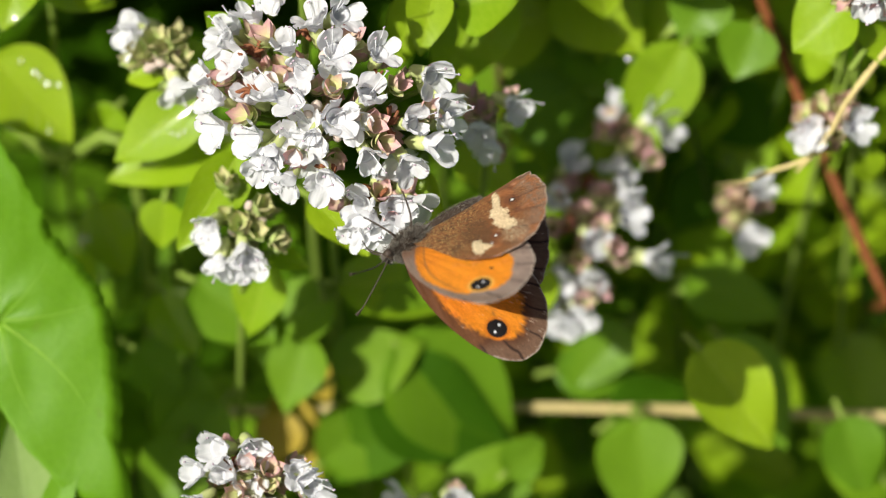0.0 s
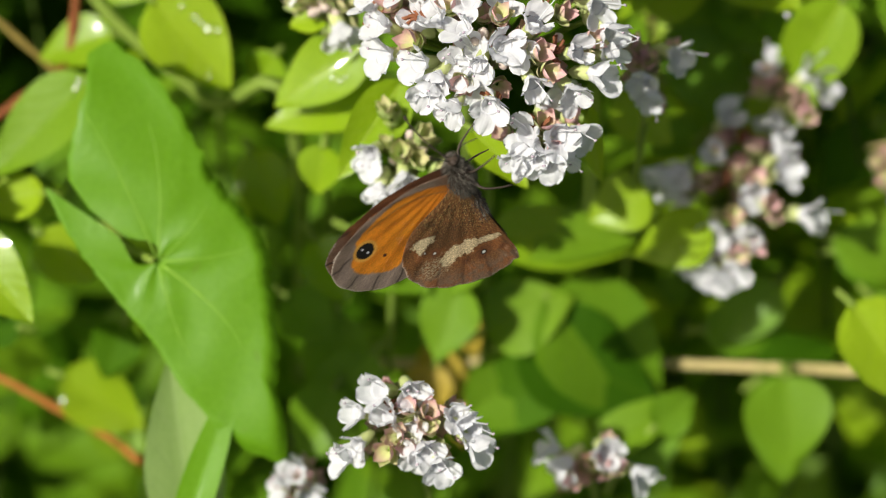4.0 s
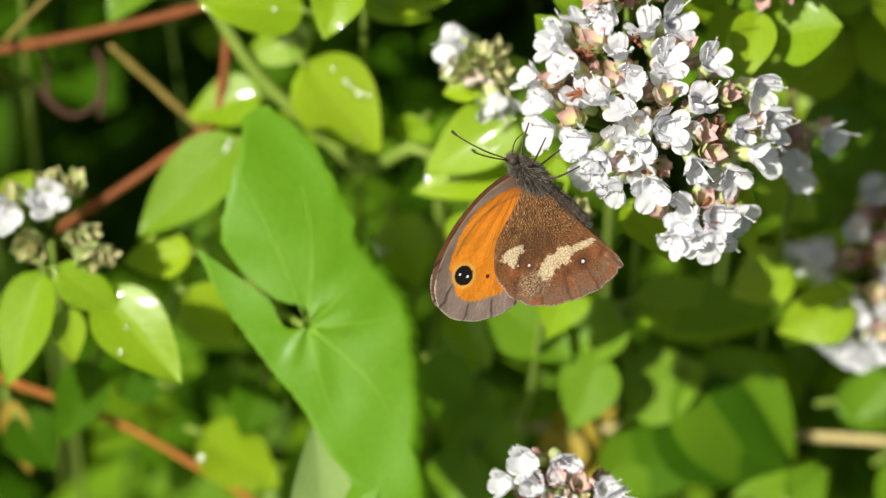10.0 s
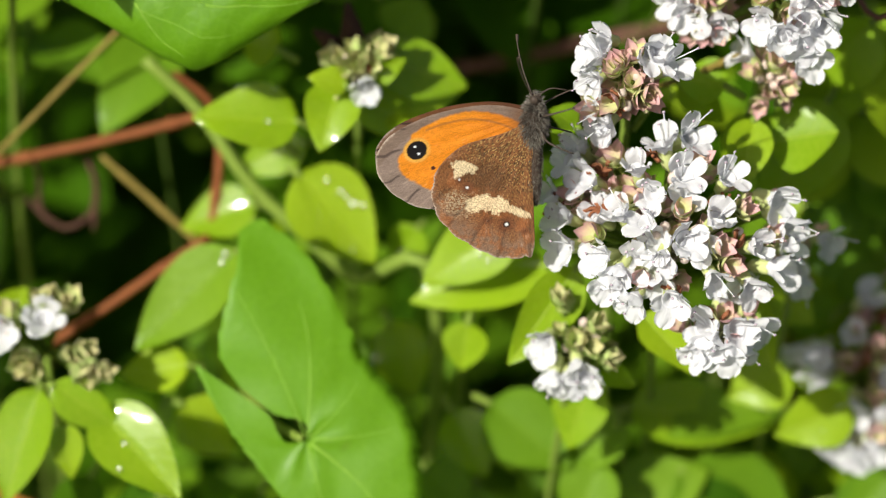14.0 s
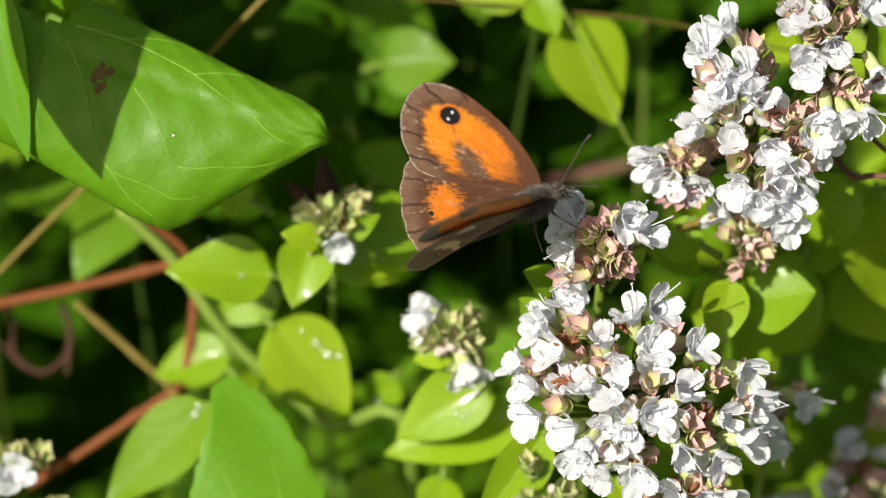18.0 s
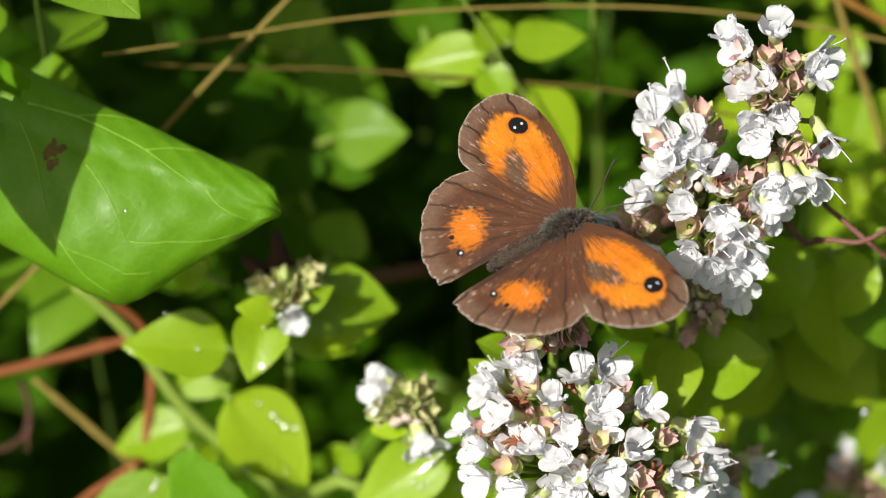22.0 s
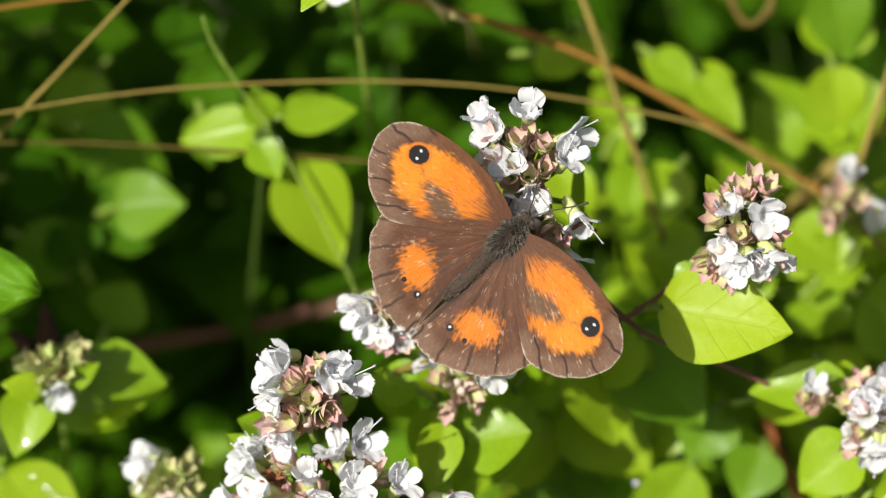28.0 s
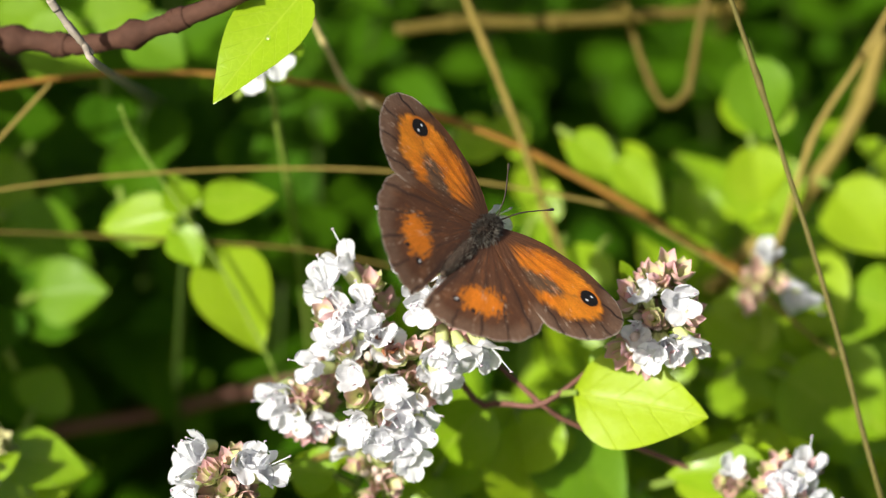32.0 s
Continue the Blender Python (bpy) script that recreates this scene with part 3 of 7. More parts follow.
hub = head(top, (-6.6, 19.8, 2), 4.0, [(-10.5, 25.5), (-4.5, 23.4), (-1.7, 21.4), (-11.8, 19.9), (-10.3, 13.6), (-3.2, 23), (-11.4, 22.7)],
    [(-6.5, 23.8), (-9.4, 21.8), (-6.6, 19.8), (-8.2, 22.6), (-9.8, 16.6), (-5, 17), (-4.2, 17.8), (-12.6, 15.8)], [(-8.2, 17.8), (-5.8, 20.6), (-7.4, 15.8), (-3.8, 19.8)], size=1.0, seed=6)
grow(top, hub, None, 0.7)
leaf(top, (-13.3, 13.4, -12), (-17.7, 16.1, -10), 6.2, 25, 0.2)
leaf(top, (-3.7, 16.2, -10), (-0.4, 19.5, -10), 4.1, -30, 0.2)
spike = shoot_of("marjoram_shoot", (15.1, 36.5, -3), "tall marjoram shoot with dense white flower spike", drift=(-6, 25))
hub = head(spike, (15.1, 34.9, -2), 4.0,
    [(7.6, 47.5), (10.8, 50.3), (9.9, 43.9), (13.1, 42.2), (8.7, 39.9), (6.3, 36.3), (15.1, 40.2), (11.8, 35.4), (16.2, 34.2), (18.1, 32.1), (22.3, 36.5), (23.5, 34.9), (12.2, 28.6), (14.9, 26.6), (20.6, 28.1), (17.7, 25.7), (13.2, 45), (10.7, 41), (16.6, 28.6)],
    [(7.5, 44), (17.9, 38.2), (11.8, 32.2), (21.8, 32.1), (15.9, 29.4), (14.4, 48.6), (10.3, 39), (19.9, 38.9)], [(9.5, 38.3), (19, 29.7), (13.5, 38.2)], size=1.0, seed=7, flat=1.0)
grow(spike, hub, None, 0.8)
crown = head(spike, (23.9, 50.1, 2), 4.0,
    [(18.4, 59), (24.4, 59.7), (29.6, 53.2), (22.7, 52.5), (24.7, 48.5), (31.1, 44.8), (19.6, 57.8), (21.5, 47.3), (24.2, 39.2), (27, 38.8), (29.8, 39.2), (21, 44.9)],
    [(18.3, 56.6), (22.8, 56.1), (26.8, 55.7), (19.5, 53.7), (26.7, 52.1), (27.4, 42.8), (29, 42), (21.5, 50.9), (24.3, 50.9)], [(25.4, 43.6), (23.5, 54.5), (27.5, 44.8)], size=0.98, seed=8, flat=1.0)
stem_part("flower_stalk", [crown, Vector(crown) + Vector((-2, -6, -6)), Vector(hub)], 0.6, 0.75, STEM, spike)
side = head(spike, (4.5, 30.5, -8), 3.0, [(0.6, 33), (6.2, 35.8), (2.9, 30.1), (6.1, 29.3), (0.4, 31.8)],
    [(3.7, 32.9), (6.1, 32.1), (4.4, 26.8), (3.3, 30.9), (7, 34.1), (6.1, 26.8)], [(8.6, 34.1), (2.1, 34.2)], size=0.95, seed=9)
stem_part("flower_stalk", [side, Vector(side).lerp(Vector(hub), 0.5), Vector(hub)], 0.5, 0.6, STEM, spike)
base_buds = head(spike, (14.2, 20.9, -10), 2.0, [(10.9, 23.9)], [(10.9, 21.8), (16.6, 19.3), (15, 23.4), (18.2, 21.7), (12.5, 16.5)],
    [(14.1, 21.4), (12.1, 21), (14.9, 19.7), (16.2, 20.9), (13.4, 23.4), (18.2, 20.1), (11.3, 23)], size=0.9, seed=10)
stem_part("flower_stalk", [base_buds, Vector(base_buds).lerp(Vector(hub), 0.6), Vector(hub)], 0.5, 0.6, STEM, spike)
leaf(spike, (8.4, 19.9, -16), (0.9, 21.6, -19), 8.3, 15, 0.2)
leaf(spike, (12.3, 15.2, -14), (9.9, 4.7, -11), 7.4, 0, 0.25)
leaf(spike, (14.7, 11.9, -18), (24.7, 13.6, -16), 12.4, -10, 0.2)
leaf(spike, (31.1, 39.7, -10), (32, 56.5, -8), 4.5, 55, 0.2)
leaf(spike, (30.6, 30.2, -24), (19.3, 17, -32), 12.5, -15, 0.2)
leaf(spike, (20.3, 18.4, -32), (34.7, 26, -35), 12.7, -10, 0.2)
leaf(spike, (18.2, 13.7, -26), (24.2, 17.9, -26), 8.4, 20, 0.2)
right = shoot_of("marjoram_shoot", (55.5, 43.4, 0), "marjoram shoot with pink bracts and few white flowers", drift=(-8, 25))
hub = head(right, (55.1, 42.6, 0), 3.5, [(53.3, 45.8), (58, 45), (56.1, 38.9), (58.9, 39.3), (54.1, 38.6)],
    [(56.6, 50.6), (54.6, 49), (58.6, 49.4), (55.4, 47.8), (50.9, 46.6), (50.5, 44.6), (59.8, 42.5), (49.6, 37), (60.9, 38.1), (51.6, 36.2), (49.2, 38.2), (54.1, 42.6), (57.3, 36.9)],
    [(53.7, 43), (54.9, 41.4), (51.7, 43), (57.7, 42.1), (51.3, 39.8), (55.7, 36.1)], size=0.92, seed=11)
fork = (38.3, 30.2, -9)
stem_part("stem", [hub, (46.2, 35.5, -9), fork, (30.3, 29.9, -14), (19.8, 23, -40), inv_p(right.location)], 0.30, 0.6, PURPLE, right, 7)
stem_part("side_stem", [fork, (34.8, 33.5, -12), (30.4, 37.7, -16)], 0.45, 0.35, PURPLE, right)
stem_part("side_stem", [fork, (42.6, 27.3, -12), (55.3, 22.1, -18), (64.8, 17.8, -22)], 0.4, 0.4, PURPLE, right)
leaf(right, (43, 32, -7), (62, 28.2, -2), 15.5, 4, 0.12, YOUNG)
leaf(right, (48.2, 38.3, -8), (45.3, 33.8, -8), 3.7, 30, 0.2)
leaf(right, (51.4, 47.6, -5), (50.1, 50.8, -3), 2.8, 20, 0.2)
leaf(right, (35.4, 27.5, -30), (38, 10.3, -36), 17.7, -20, 0.15)
leaf(right, (41.7, 27.2, -28), (31.6, 18.7, -34), 10.1, 0, 0.2)
budhead = shoot_of("marjoram_shoot", (-27.9, 6.4, -20), "small marjoram shoot with pale buds just opening", drift=(0, 20))
GREENISH.append(budhead)
hub = head(budhead, (-28.3, 6, -20), 2.5, [(-30.8, 10.5), (-26, 1.9), (-31.6, 9.3)], [(-25.9, 8.5), (-25.1, 5.6), (-30.8, 6.8), (-28.8, 8), (-32.4, 5.2), (-27.5, 6.8)],
    [(-28.8, 6), (-30.8, 5.2), (-25.5, 6.4), (-30, 3.9), (-27.5, 7.2), (-29.2, 4.3), (-27.9, 4.8), (-26.3, 3.9)], size=1.03, seed=12)
grow(budhead, hub)
DEWY.append(budhead)
leaf(budhead, (-27.5, 4.2, -24), (-33.9, 2.5, -26), 5.4, 10, 0.2)
leaf(budhead, (-25, 5.5, -24), (-21.1, 7.9, -26), 5, -10, 0.2)
leaf(budhead, (-30.8, 8.3, -24), (-32.9, 12.4, -26), 3.8, 20, 0.2)
leaf(budhead, (-22.1, 0, -26), (-36.4, -9.5, -29), 10.9, 0, 0.2)
leaf(budhead, (-16.9, -6.5, -32), (-38.3, -11.8, -36), 10.6, 10, 0.2)
low = shoot_of("marjoram_shoot", (-14.9, -56, -6), "marjoram shoot with small rounded white flower head", drift=(5, 20))
hub = head(low, (-14.9, -56, -6), 3.5, [(-19.6, -51), (-15.6, -50.7), (-22.9, -54.2), (-9.1, -54.4), (-18.4, -54.7), (-6.8, -58.1), (-23, -58.7), (-13.7, -59.2), (-11.7, -61.3), (-8.3, -56), (-24.6, -60.7)],
    [(-16, -53.5), (-17.7, -57.5), (-12.8, -54), (-12.8, -56), (-19.3, -59.9), (-16.1, -58.8)], [(-16.5, -56.7), (-18.1, -58.7), (-17.3, -60), (-14.4, -54.7)], size=0.98, seed=13)
grow(low, hub)
leftbuds = shoot_of("marjoram_shoot", (-93.7, -18.1, -26), "marjoram shoot with pinkish green buds and one flower", drift=(5, 20))
GREENISH.append(leftbuds)
hub = head(leftbuds, (-92.8, -18, -26), 2.5, [(-91.9, -15.4), (-97.4, -16.5)], [(-92.4, -11.8), (-89.5, -12.5), (-88.2, -12.1), (-94.8, -20.6), (-93.5, -22.7), (-85.6, -19.6), (-84.3, -22.5), (-83, -22.9), (-97, -13.9), (-95.2, -21.9), (-90.8, -11.7), (-85.9, -23.4)],
    [(-94.4, -19.8), (-85.1, -21.7), (-97.3, -17.7), (-93.5, -21)], size=1.08, seed=14)
grow(leftbuds, hub)
DEWY.append(leftbuds)
leaf(leftbuds, (-84.3, -28.4, -28), (-71.5, -41.5, -22.5), 11.8, -6, 0.3)
leaf(leftbuds, (-90.9, -24.7, -25), (-80.4, -31.7, -27), 7.1, 10, 0.25)
leaf(leftbuds, (-89.4, -30.6, -28), (-88.1, -39.2, -30), 5.5, 0, 0.2)
leaf(leftbuds, (-92.8, -25.2, -27), (-98.2, -42.8, -30), 10.1, 20, 0.3)
leaf(leftbuds, (-71.1, -21.8, -36), (-82, -23.8, -40), 7.7, 0, 0.2)
leaf(leftbuds, (-99.5, -15.6, -34), (-95.4, -10.4, -34), 5.9, 10, 0.2)
greenbuds = shoot_of("marjoram_shoot", (-45.7, 24, -24), "marjoram shoot with green buds not yet open", drift=(0, 20))
GREENISH.append(greenbuds)
hub = head(greenbuds, (-45.6, 23.6, -24), 3.0, [(-44.5, 20.3)], [(-42, 25.7), (-41.6, 24.9), (-46.5, 25.7), (-48.6, 24), (-45.7, 23.2), (-49.9, 24.4), (-49, 19.5), (-43.2, 24.8), (-47.4, 22.4), (-44.1, 22.8)],
    [(-46.5, 21.1), (-47.8, 24), (-42.4, 23.6), (-44.9, 24.4), (-48.6, 22.8)], [(-43.2, 22.8)], size=1.0, seed=15)
grow(greenbuds, hub)
stem_part("faded_calyx", [(-46.6, 26.5, -26), (-47.1, 29.8, -27), (-47.5, 32.4, -28)], 2.2, 0.4, BARK, greenbuds)
stem_part("faded_calyx", [(-49.1, 25.7, -26), (-51.2, 27.3, -27), (-52.5, 28.2, -28)], 1.6, 0.4, BARK, greenbuds)
DEWY.append(greenbuds)
leaf(greenbuds, (-48.6, 20.3, -24), (-51.4, 10.1, -22), 9, 0, 0.3)
leaf(greenbuds, (-54.6, 14.8, -30), (-70.4, 15.5, -28), 11.4, 10, 0.3)
leaf(greenbuds, (-46, 18.2, -34), (-29, 21.4, -37), 12.7, -10, 0.25)
leaf(greenbuds, (-44.5, 21.1, -23), (-38.7, 23.6, -21), 4.6, 30, 0.25)
leaf(greenbuds, (-47.3, 19.9, -22), (-53, 21.1, -20), 5, 10, 0.2)
leaf(greenbuds, (-53.8, 12.1, -42), (-65, 7.4, -45), 7.3, 0, 0.2)
leaf(greenbuds, (-57.7, 25.7, -32), (-63.7, 27.4, -35), 7.6, 0, 0.2)
under = shoot_of("marjoram_shoot", (-50.3, 1.1, -40), "leafy green marjoram shoot wet with dew", "leafy marjoram shoots", drift=(0, 20))
stem_part("stem", [(-54.8, 9.7, -34), (-59.5, 13.9, -36)] , 0.6, 0.5, STEM, under)
stem_part("stem", [(-78.4, 24.4, -40), (-70, 16.4, -42), (-61.6, 4.8, -44), (-47.1, -8.1, -48), (-33.3, -22, -56), inv_p(under.location)], 0.9, 1.3, STEM, under, 6)
DEWY.append(under)
leaf(under, (-54.9, 7.3, -38), (-43.1, -6.3, -40), 14.1, 0, 0.25)
leaf(under, (-61.6, 2.6, -46), (-73.7, -0.9, -49), 9.1, 10, 0.2)
# MID and DEEP here paint shade onto leaves low on the left.
leaf(under, (-64, -4.6, -34), (-79.4, -20, -34), 11.9, 15, 0.25, MID)
leaf(under, (-41, -15.1, -52), (-36.4, -27.4, -57), 9.6, 0, 0.2)
leaf(under, (-29, -15.1, -34), (-30.1, -22.7, -37), 7.6, 10, 0.2)
leaf(under, (-72.6, -27.9, -42), (-64.4, -36, -46), 9.9, 0, 0.2)
leaf(under, (-86.4, -39, -46), (-91.6, -52, -49), 9.1, 0, 0.2, DEEP)
leaf(under, (-76, -42.3, -46), (-83.5, -43.9, -49), 6.1, 0, 0.2, DEEP)
leaf(under, (-70.5, -49.8, -52), (-57.8, -58.6, -56), 11.4, 0, 0.2)
leaf(under, (-36.8, -0.7, -45), (-40.2, -6, -48), 6.9, 0, 0.2)
leaf(under, (-60.7, -0.8, -45), (-58.3, -4.3, -48), 6.9, 0, 0.2)
lowleaf = shoot_of("marjoram_shoot", (-0.8, -31.7, -45), "broad-leaved green marjoram shoot below the flowers", "leafy marjoram shoots", drift=(0, 20))
SHADY.append(lowleaf)
grow(lowleaf, (-6.2, -28.3, -42))
leaf(lowleaf, (-4.4, -28.3, -45), (19, -30.7, -49), 10.8, 0, 0.2)
leaf(lowleaf, (29.8, -27.2, -40), (17.8, -32.3, -40), 10.3, -15, 0.25)
leaf(lowleaf, (-4.3, -30.1, -45), (-17.1, -37.3, -48), 10.8, 10, 0.2, MID)
leaf(lowleaf, (-8.5, -36.2, -45), (-12.6, -48.1, -47), 10.4, 10, 0.25, MID)
leaf(lowleaf, (-27.4, -40.3, -52), (-29.7, -58, -56), 10.9, -10, 0.2)
leaf(lowleaf, (-7.7, -56.7, -56), (8.2, -46, -60), 13.2, 10, 0.2)
leaf(lowleaf, (4.6, -37.9, -54), (23.5, -56.8, -60), 22.3, -10, 0.15)
leaf(lowleaf, (20.9, -58.4, -50), (27.6, -53.6, -52), 7.8, 10, 0.2)
leaf(lowleaf, (15.5, -65.5, -52), (26.2, -52.6, -54), 11.4, 10, 0.2)
leaf(lowleaf, (55.3, -38.2, -60), (65.5, -56.1, -58), 13.3, 0, 0.2)
leaf(lowleaf, (42.5, -50.4, -62), (41.8, -68.1, -62), 14.6, 0, 0.2)
leaf(lowleaf, (50, -31.1, -64), (66.1, -34, -66), 10.7, 0, 0.2)
leaf(lowleaf, (29.4, -43.3, -66), (43.8, -44.4, -68), 9.8, 0, 0.2)
leaf(lowleaf, (22.3, -11.5, -50), (26.6, -16.7, -52), 8.7, 0, 0.2)
leaf(lowleaf, (15.2, -7.4, -40), (23.7, -15.2, -42), 9.4, 10, 0.2)
leaf(lowleaf, (80.6, -61.5, -60), (70.1, -56, -62), 11.5, 10, 0.2)
farright = shoot_of("marjoram_shoot", (74.4, 49, -37), "marjoram shoot with sparse white flowers further back", drift=(0, 20))
hub = head(farright, (73.9, 47.8, -37), 2.0, [(73.6, 50.7), (77.2, 46.4), (78.5, 45.1)], [(71.7, 46.5), (70.4, 44.8), (75.1, 47.3), (72.6, 48.2)], [(74.3, 48.6), (73, 45.2)], size=0.95, seed=16)
grow(farright, hub)
leaf(farright, (75.2, 43.9, -46), (64.6, 35.3, -50), 11.3, 0, 0.2)
leaf(farright, (77.8, 42.1, -46), (82.3, 36.9, -50), 7.8, 0, 0.2)
leaf(farright, (76.5, 41.6, -50), (68.8, 34.6, -54), 9.6, 0, 0.2)
rightlow = shoot_of("marjoram_shoot", (73.8, 15.3, -10), "marjoram shoot with white flowers above broad leaves", drift=(0, 20))
hub = head(rightlow, (74.2, 14.5, -10), 3.0, [(73.3, 19), (74.9, 18.2), (74.4, 11.3), (73.3, 16.2), (76.1, 11.6), (76.9, 14.5), (77, 19.4)], [(71.3, 20.3), (70.8, 11.3), (72, 13.7), (76.2, 20.2), (75.3, 16.1), (70, 17.8), (72, 16.6), (75.6, 9.6)],
    [(72.4, 15.4), (74.1, 14.1), (75.3, 13.7), (72, 12.1)], size=0.95, seed=17)
grow(rightlow, hub)
head(rightlow, (66, 18.1, -14), 1.0, [(66, 20.1)], [(64.3, 18.5), (66.8, 18.1), (65.6, 16.9), (67.6, 18.9)], size=0.7, seed=18)
leaf(rightlow, (71.6, 20, -17), (56.6, 19.2, -20), 8.7, 10, 0.2)
leaf(rightlow, (72.9, 11.6, -18), (64.4, 4.1, -21), 11.6, 10, 0.25)
leaf(rightlow, (74.7, 4, -20), (79, 7.9, -23), 10, 10, 0.2)
leaf(rightlow, (68.4, 23.1, -22), (72, 17.1, -25), 7.5, 10, 0.2)
hidden = shoot_of("marjoram_shoot", (-0.3, 81.5, -18), "marjoram shoot tip half hidden behind a bright leaf", drift=(0, 20))
hub = head(hidden, (-0.8, 81.1, -18), 1.5, [(0.5, 81.4), (-2, 79.8)], [(-0.3, 82.7), (-2.8, 80.2)], size=0.9, seed=19)
grow(hidden, hub)
leaf(hidden, (5.5, 90.7, 0), (-7.9, 74.8, 6), 12.1, 20, 0.25)
leaf(hidden, (-3, 78.7, -20), (4.6, 83.6, -20), 6.2, 0, 0.2)
behind = shoot_of("marjoram_shoot", (19.4, -5.2, -20), "marjoram shoot with pale flowers in half shade", drift=(0, 20))
hub = head(behind, (19.4, -5.2, -20), 2.0, [(22.8, -2.3), (19.8, -8.2), (18.2, -5.7)], [(17.8, -1.5), (19.4, -3.2), (17.4, -4), (16.6, -0.7)], size=0.95, seed=20)
grow(behind, hub)
back = shoot_of("marjoram_shoot", (33.2, -19.6, -45), "tall marjoram shoot with white flower spike behind the others", drift=(0, 20))
DARK.append(back)
hub = head(back, (32.3, -23, -45), 4.0, [(32, -11.4), (25.5, -19), (30.7, -17), (39.7, -16.2), (40.5, -19.3), (34.9, -22.2), (25.4, -23.8), (43.5, -25.8), (30.1, -27.3), (34.4, -28.2), (26.6, -30.7), (30.4, -34.6), (28.7, -33.3), (32.6, -33.4)],
    [(30.7, -14.8), (34.1, -17.9), (36.6, -20.5), (36.3, -15.3), (28.9, -20.8), (38.3, -24), (33.9, -31.7), (36.5, -30.8), (33.1, -25.6)], size=1.0, seed=21)
grow(back, hub)
head(back, (41.4, -7.1, -48), 3.0, [(39.5, -3.2), (44.4, -4.5), (40, -10.5), (46.1, -5.9)], [(37.8, -6.6), (41.7, -7.5), (44.7, -10.6), (38.7, -4.5), (43, -8.8)], size=1.0, seed=22)
head(back, (58.9, -18.5, -52), 2.0, [(61, -16.2), (59.6, -21.6)], [(55.8, -17.6), (57, -19.4), (58.8, -18.1), (57.5, -16.8)], size=1.0, seed=23)
leaf(back, (38.2, -51.4, -66), (51.1, -46.3, -70), 10.7, 0, 0.2)
leaf(back, (44.1, -10.5, -66), (53.5, -1.5, -70), 10.7, 0, 0.2)
leaf(back, (32.8, 5.7, -66), (27.4, -5.6, -70), 10.7, 0, 0.2)
leaf(back, (56, 0.1, -68), (65.2, -8.8, -72), 12.5, 0, 0.2)
leaf(back, (56.8, -11.5, -68), (48.8, -22.1, -72), 10.7, 0, 0.2)
leaf(back, (56.1, 12.2, -60), (49.1, 4.6, -64), 10.6, 0, 0.2)
leaf(back, (70.9, 11.8, -58), (79.9, 4.7, -62), 11.5, 0, 0.2)
leaf(back, (41.2, 13.6, -62), (37.6, 5, -66), 10.6, 0, 0.2)
corner = shoot_of("marjoram_shoot", (70.2, -5.9, -30), "marjoram shoot with a few white flowers by a straw", drift=(0, 20))
hub = head(corner, (70.6, -5.9, -30), 2.5, [(74, -6.9), (67.9, -8), (66.7, -7.5), (78.4, 11.5)], [(66.3, -4.6), (68.9, -3.8), (71.8, -4.3), (71.3, -7.7), (69.7, -5.9), (75.1, 11.1)], size=0.95, seed=24)
grow(corner, hub)
leaf(corner, (72.5, 3.2, -40), (67.7, 5.1, -43), 8.6, 0, 0.2)
leaf(corner, (76.1, -10.6, -36), (77.6, -15.3, -39), 6, 0, 0.2)
bottom = shoot_of("marjoram_shoot", (11.7, -63.3, -30), "low marjoram shoot with blurred white flowers", drift=(0, 20))
hub = head(bottom, (11.3, -62.9, -30), 2.5, [(5.4, -60.7), (12.8, -60.8), (17.6, -64.2), (7.5, -62.4)], [(9.2, -63.3), (10.9, -62.4), (8.3, -64.9), (14.2, -63.3)], size=1.0, seed=25)
grow(bottom, hub)
bottomleft = shoot_of("marjoram_shoot", (-33, -65.3, -30), "low marjoram shoot tip with white petals", drift=(0, 20))
hub = head(bottomleft, (-33, -65.5, -30), 2.0, [(-32.9, -64.2), (-34.6, -66), (-31.3, -66.5)], [(-33.4, -66), (-31.7, -65.2), (-35.4, -65.2)], size=0.9, seed=26)
grow(bottomleft, hub)
# a pale five-leaved shoot under the dry straws
pale = shoot_of("marjoram_shoot", (-15.1, 58.6, -38), "pale green marjoram shoot tip with broad paired leaves", "leafy marjoram shoots", drift=(0, 20))
DARK.append(pale)
SHADY.append(pale)
grow(pale, (-14.7, 58.6, -37))
leaf(pale, (-16.1, 59.1, -40), (-28.1, 57, -43), 9, 0, 0.2)
leaf(pale, (-14.3, 59.5, -38), (-16.7, 65, -36), 6.8, 0, 0.2)
leaf(pale, (-12.5, 60.7, -38), (-0.6, 61.5, -40), 7.3, 0, 0.2)
leaf(pale, (-10.9, 54.3, -40), (-3.5, 37.7, -43), 13.5, -6, 0.2)
leaf(pale, (-16, 56.9, -38), (-12.6, 50.9, -36), 6.8, 0, 0.2)
leaf(pale, (-25, 61.6, -48), (-23.6, 52.9, -51), 7.4, 0, 0.2)
leaf(pale, (-42.9, 44.4, -62), (-29.5, 44.7, -60), 11.8, 0, 0.2, DEEP)
leaf(pale, (-53.4, 54.3, -62), (-43.9, 55.1, -65), 12.4, 0, 0.2)
leaf(pale, (-39.5, 50.6, -66), (-50.6, 43.6, -69), 11.6, 0, 0.2)
leaf(pale, (-49.8, 75.6, -64), (-35.8, 74.7, -67), 11.6, 0, 0.2)
leaf(pale, (-28.2, 78.7, -60), (-28.4, 70, -63), 9.7, 0, 0.2)
leaf(pale, (-42.2, 56, -66), (-32.5, 59.5, -69), 10.7, 0, 0.2)
leaf(pale, (-46.8, 38.2, -66), (-38.3, 25.5, -69), 13.4, 0, 0.2)
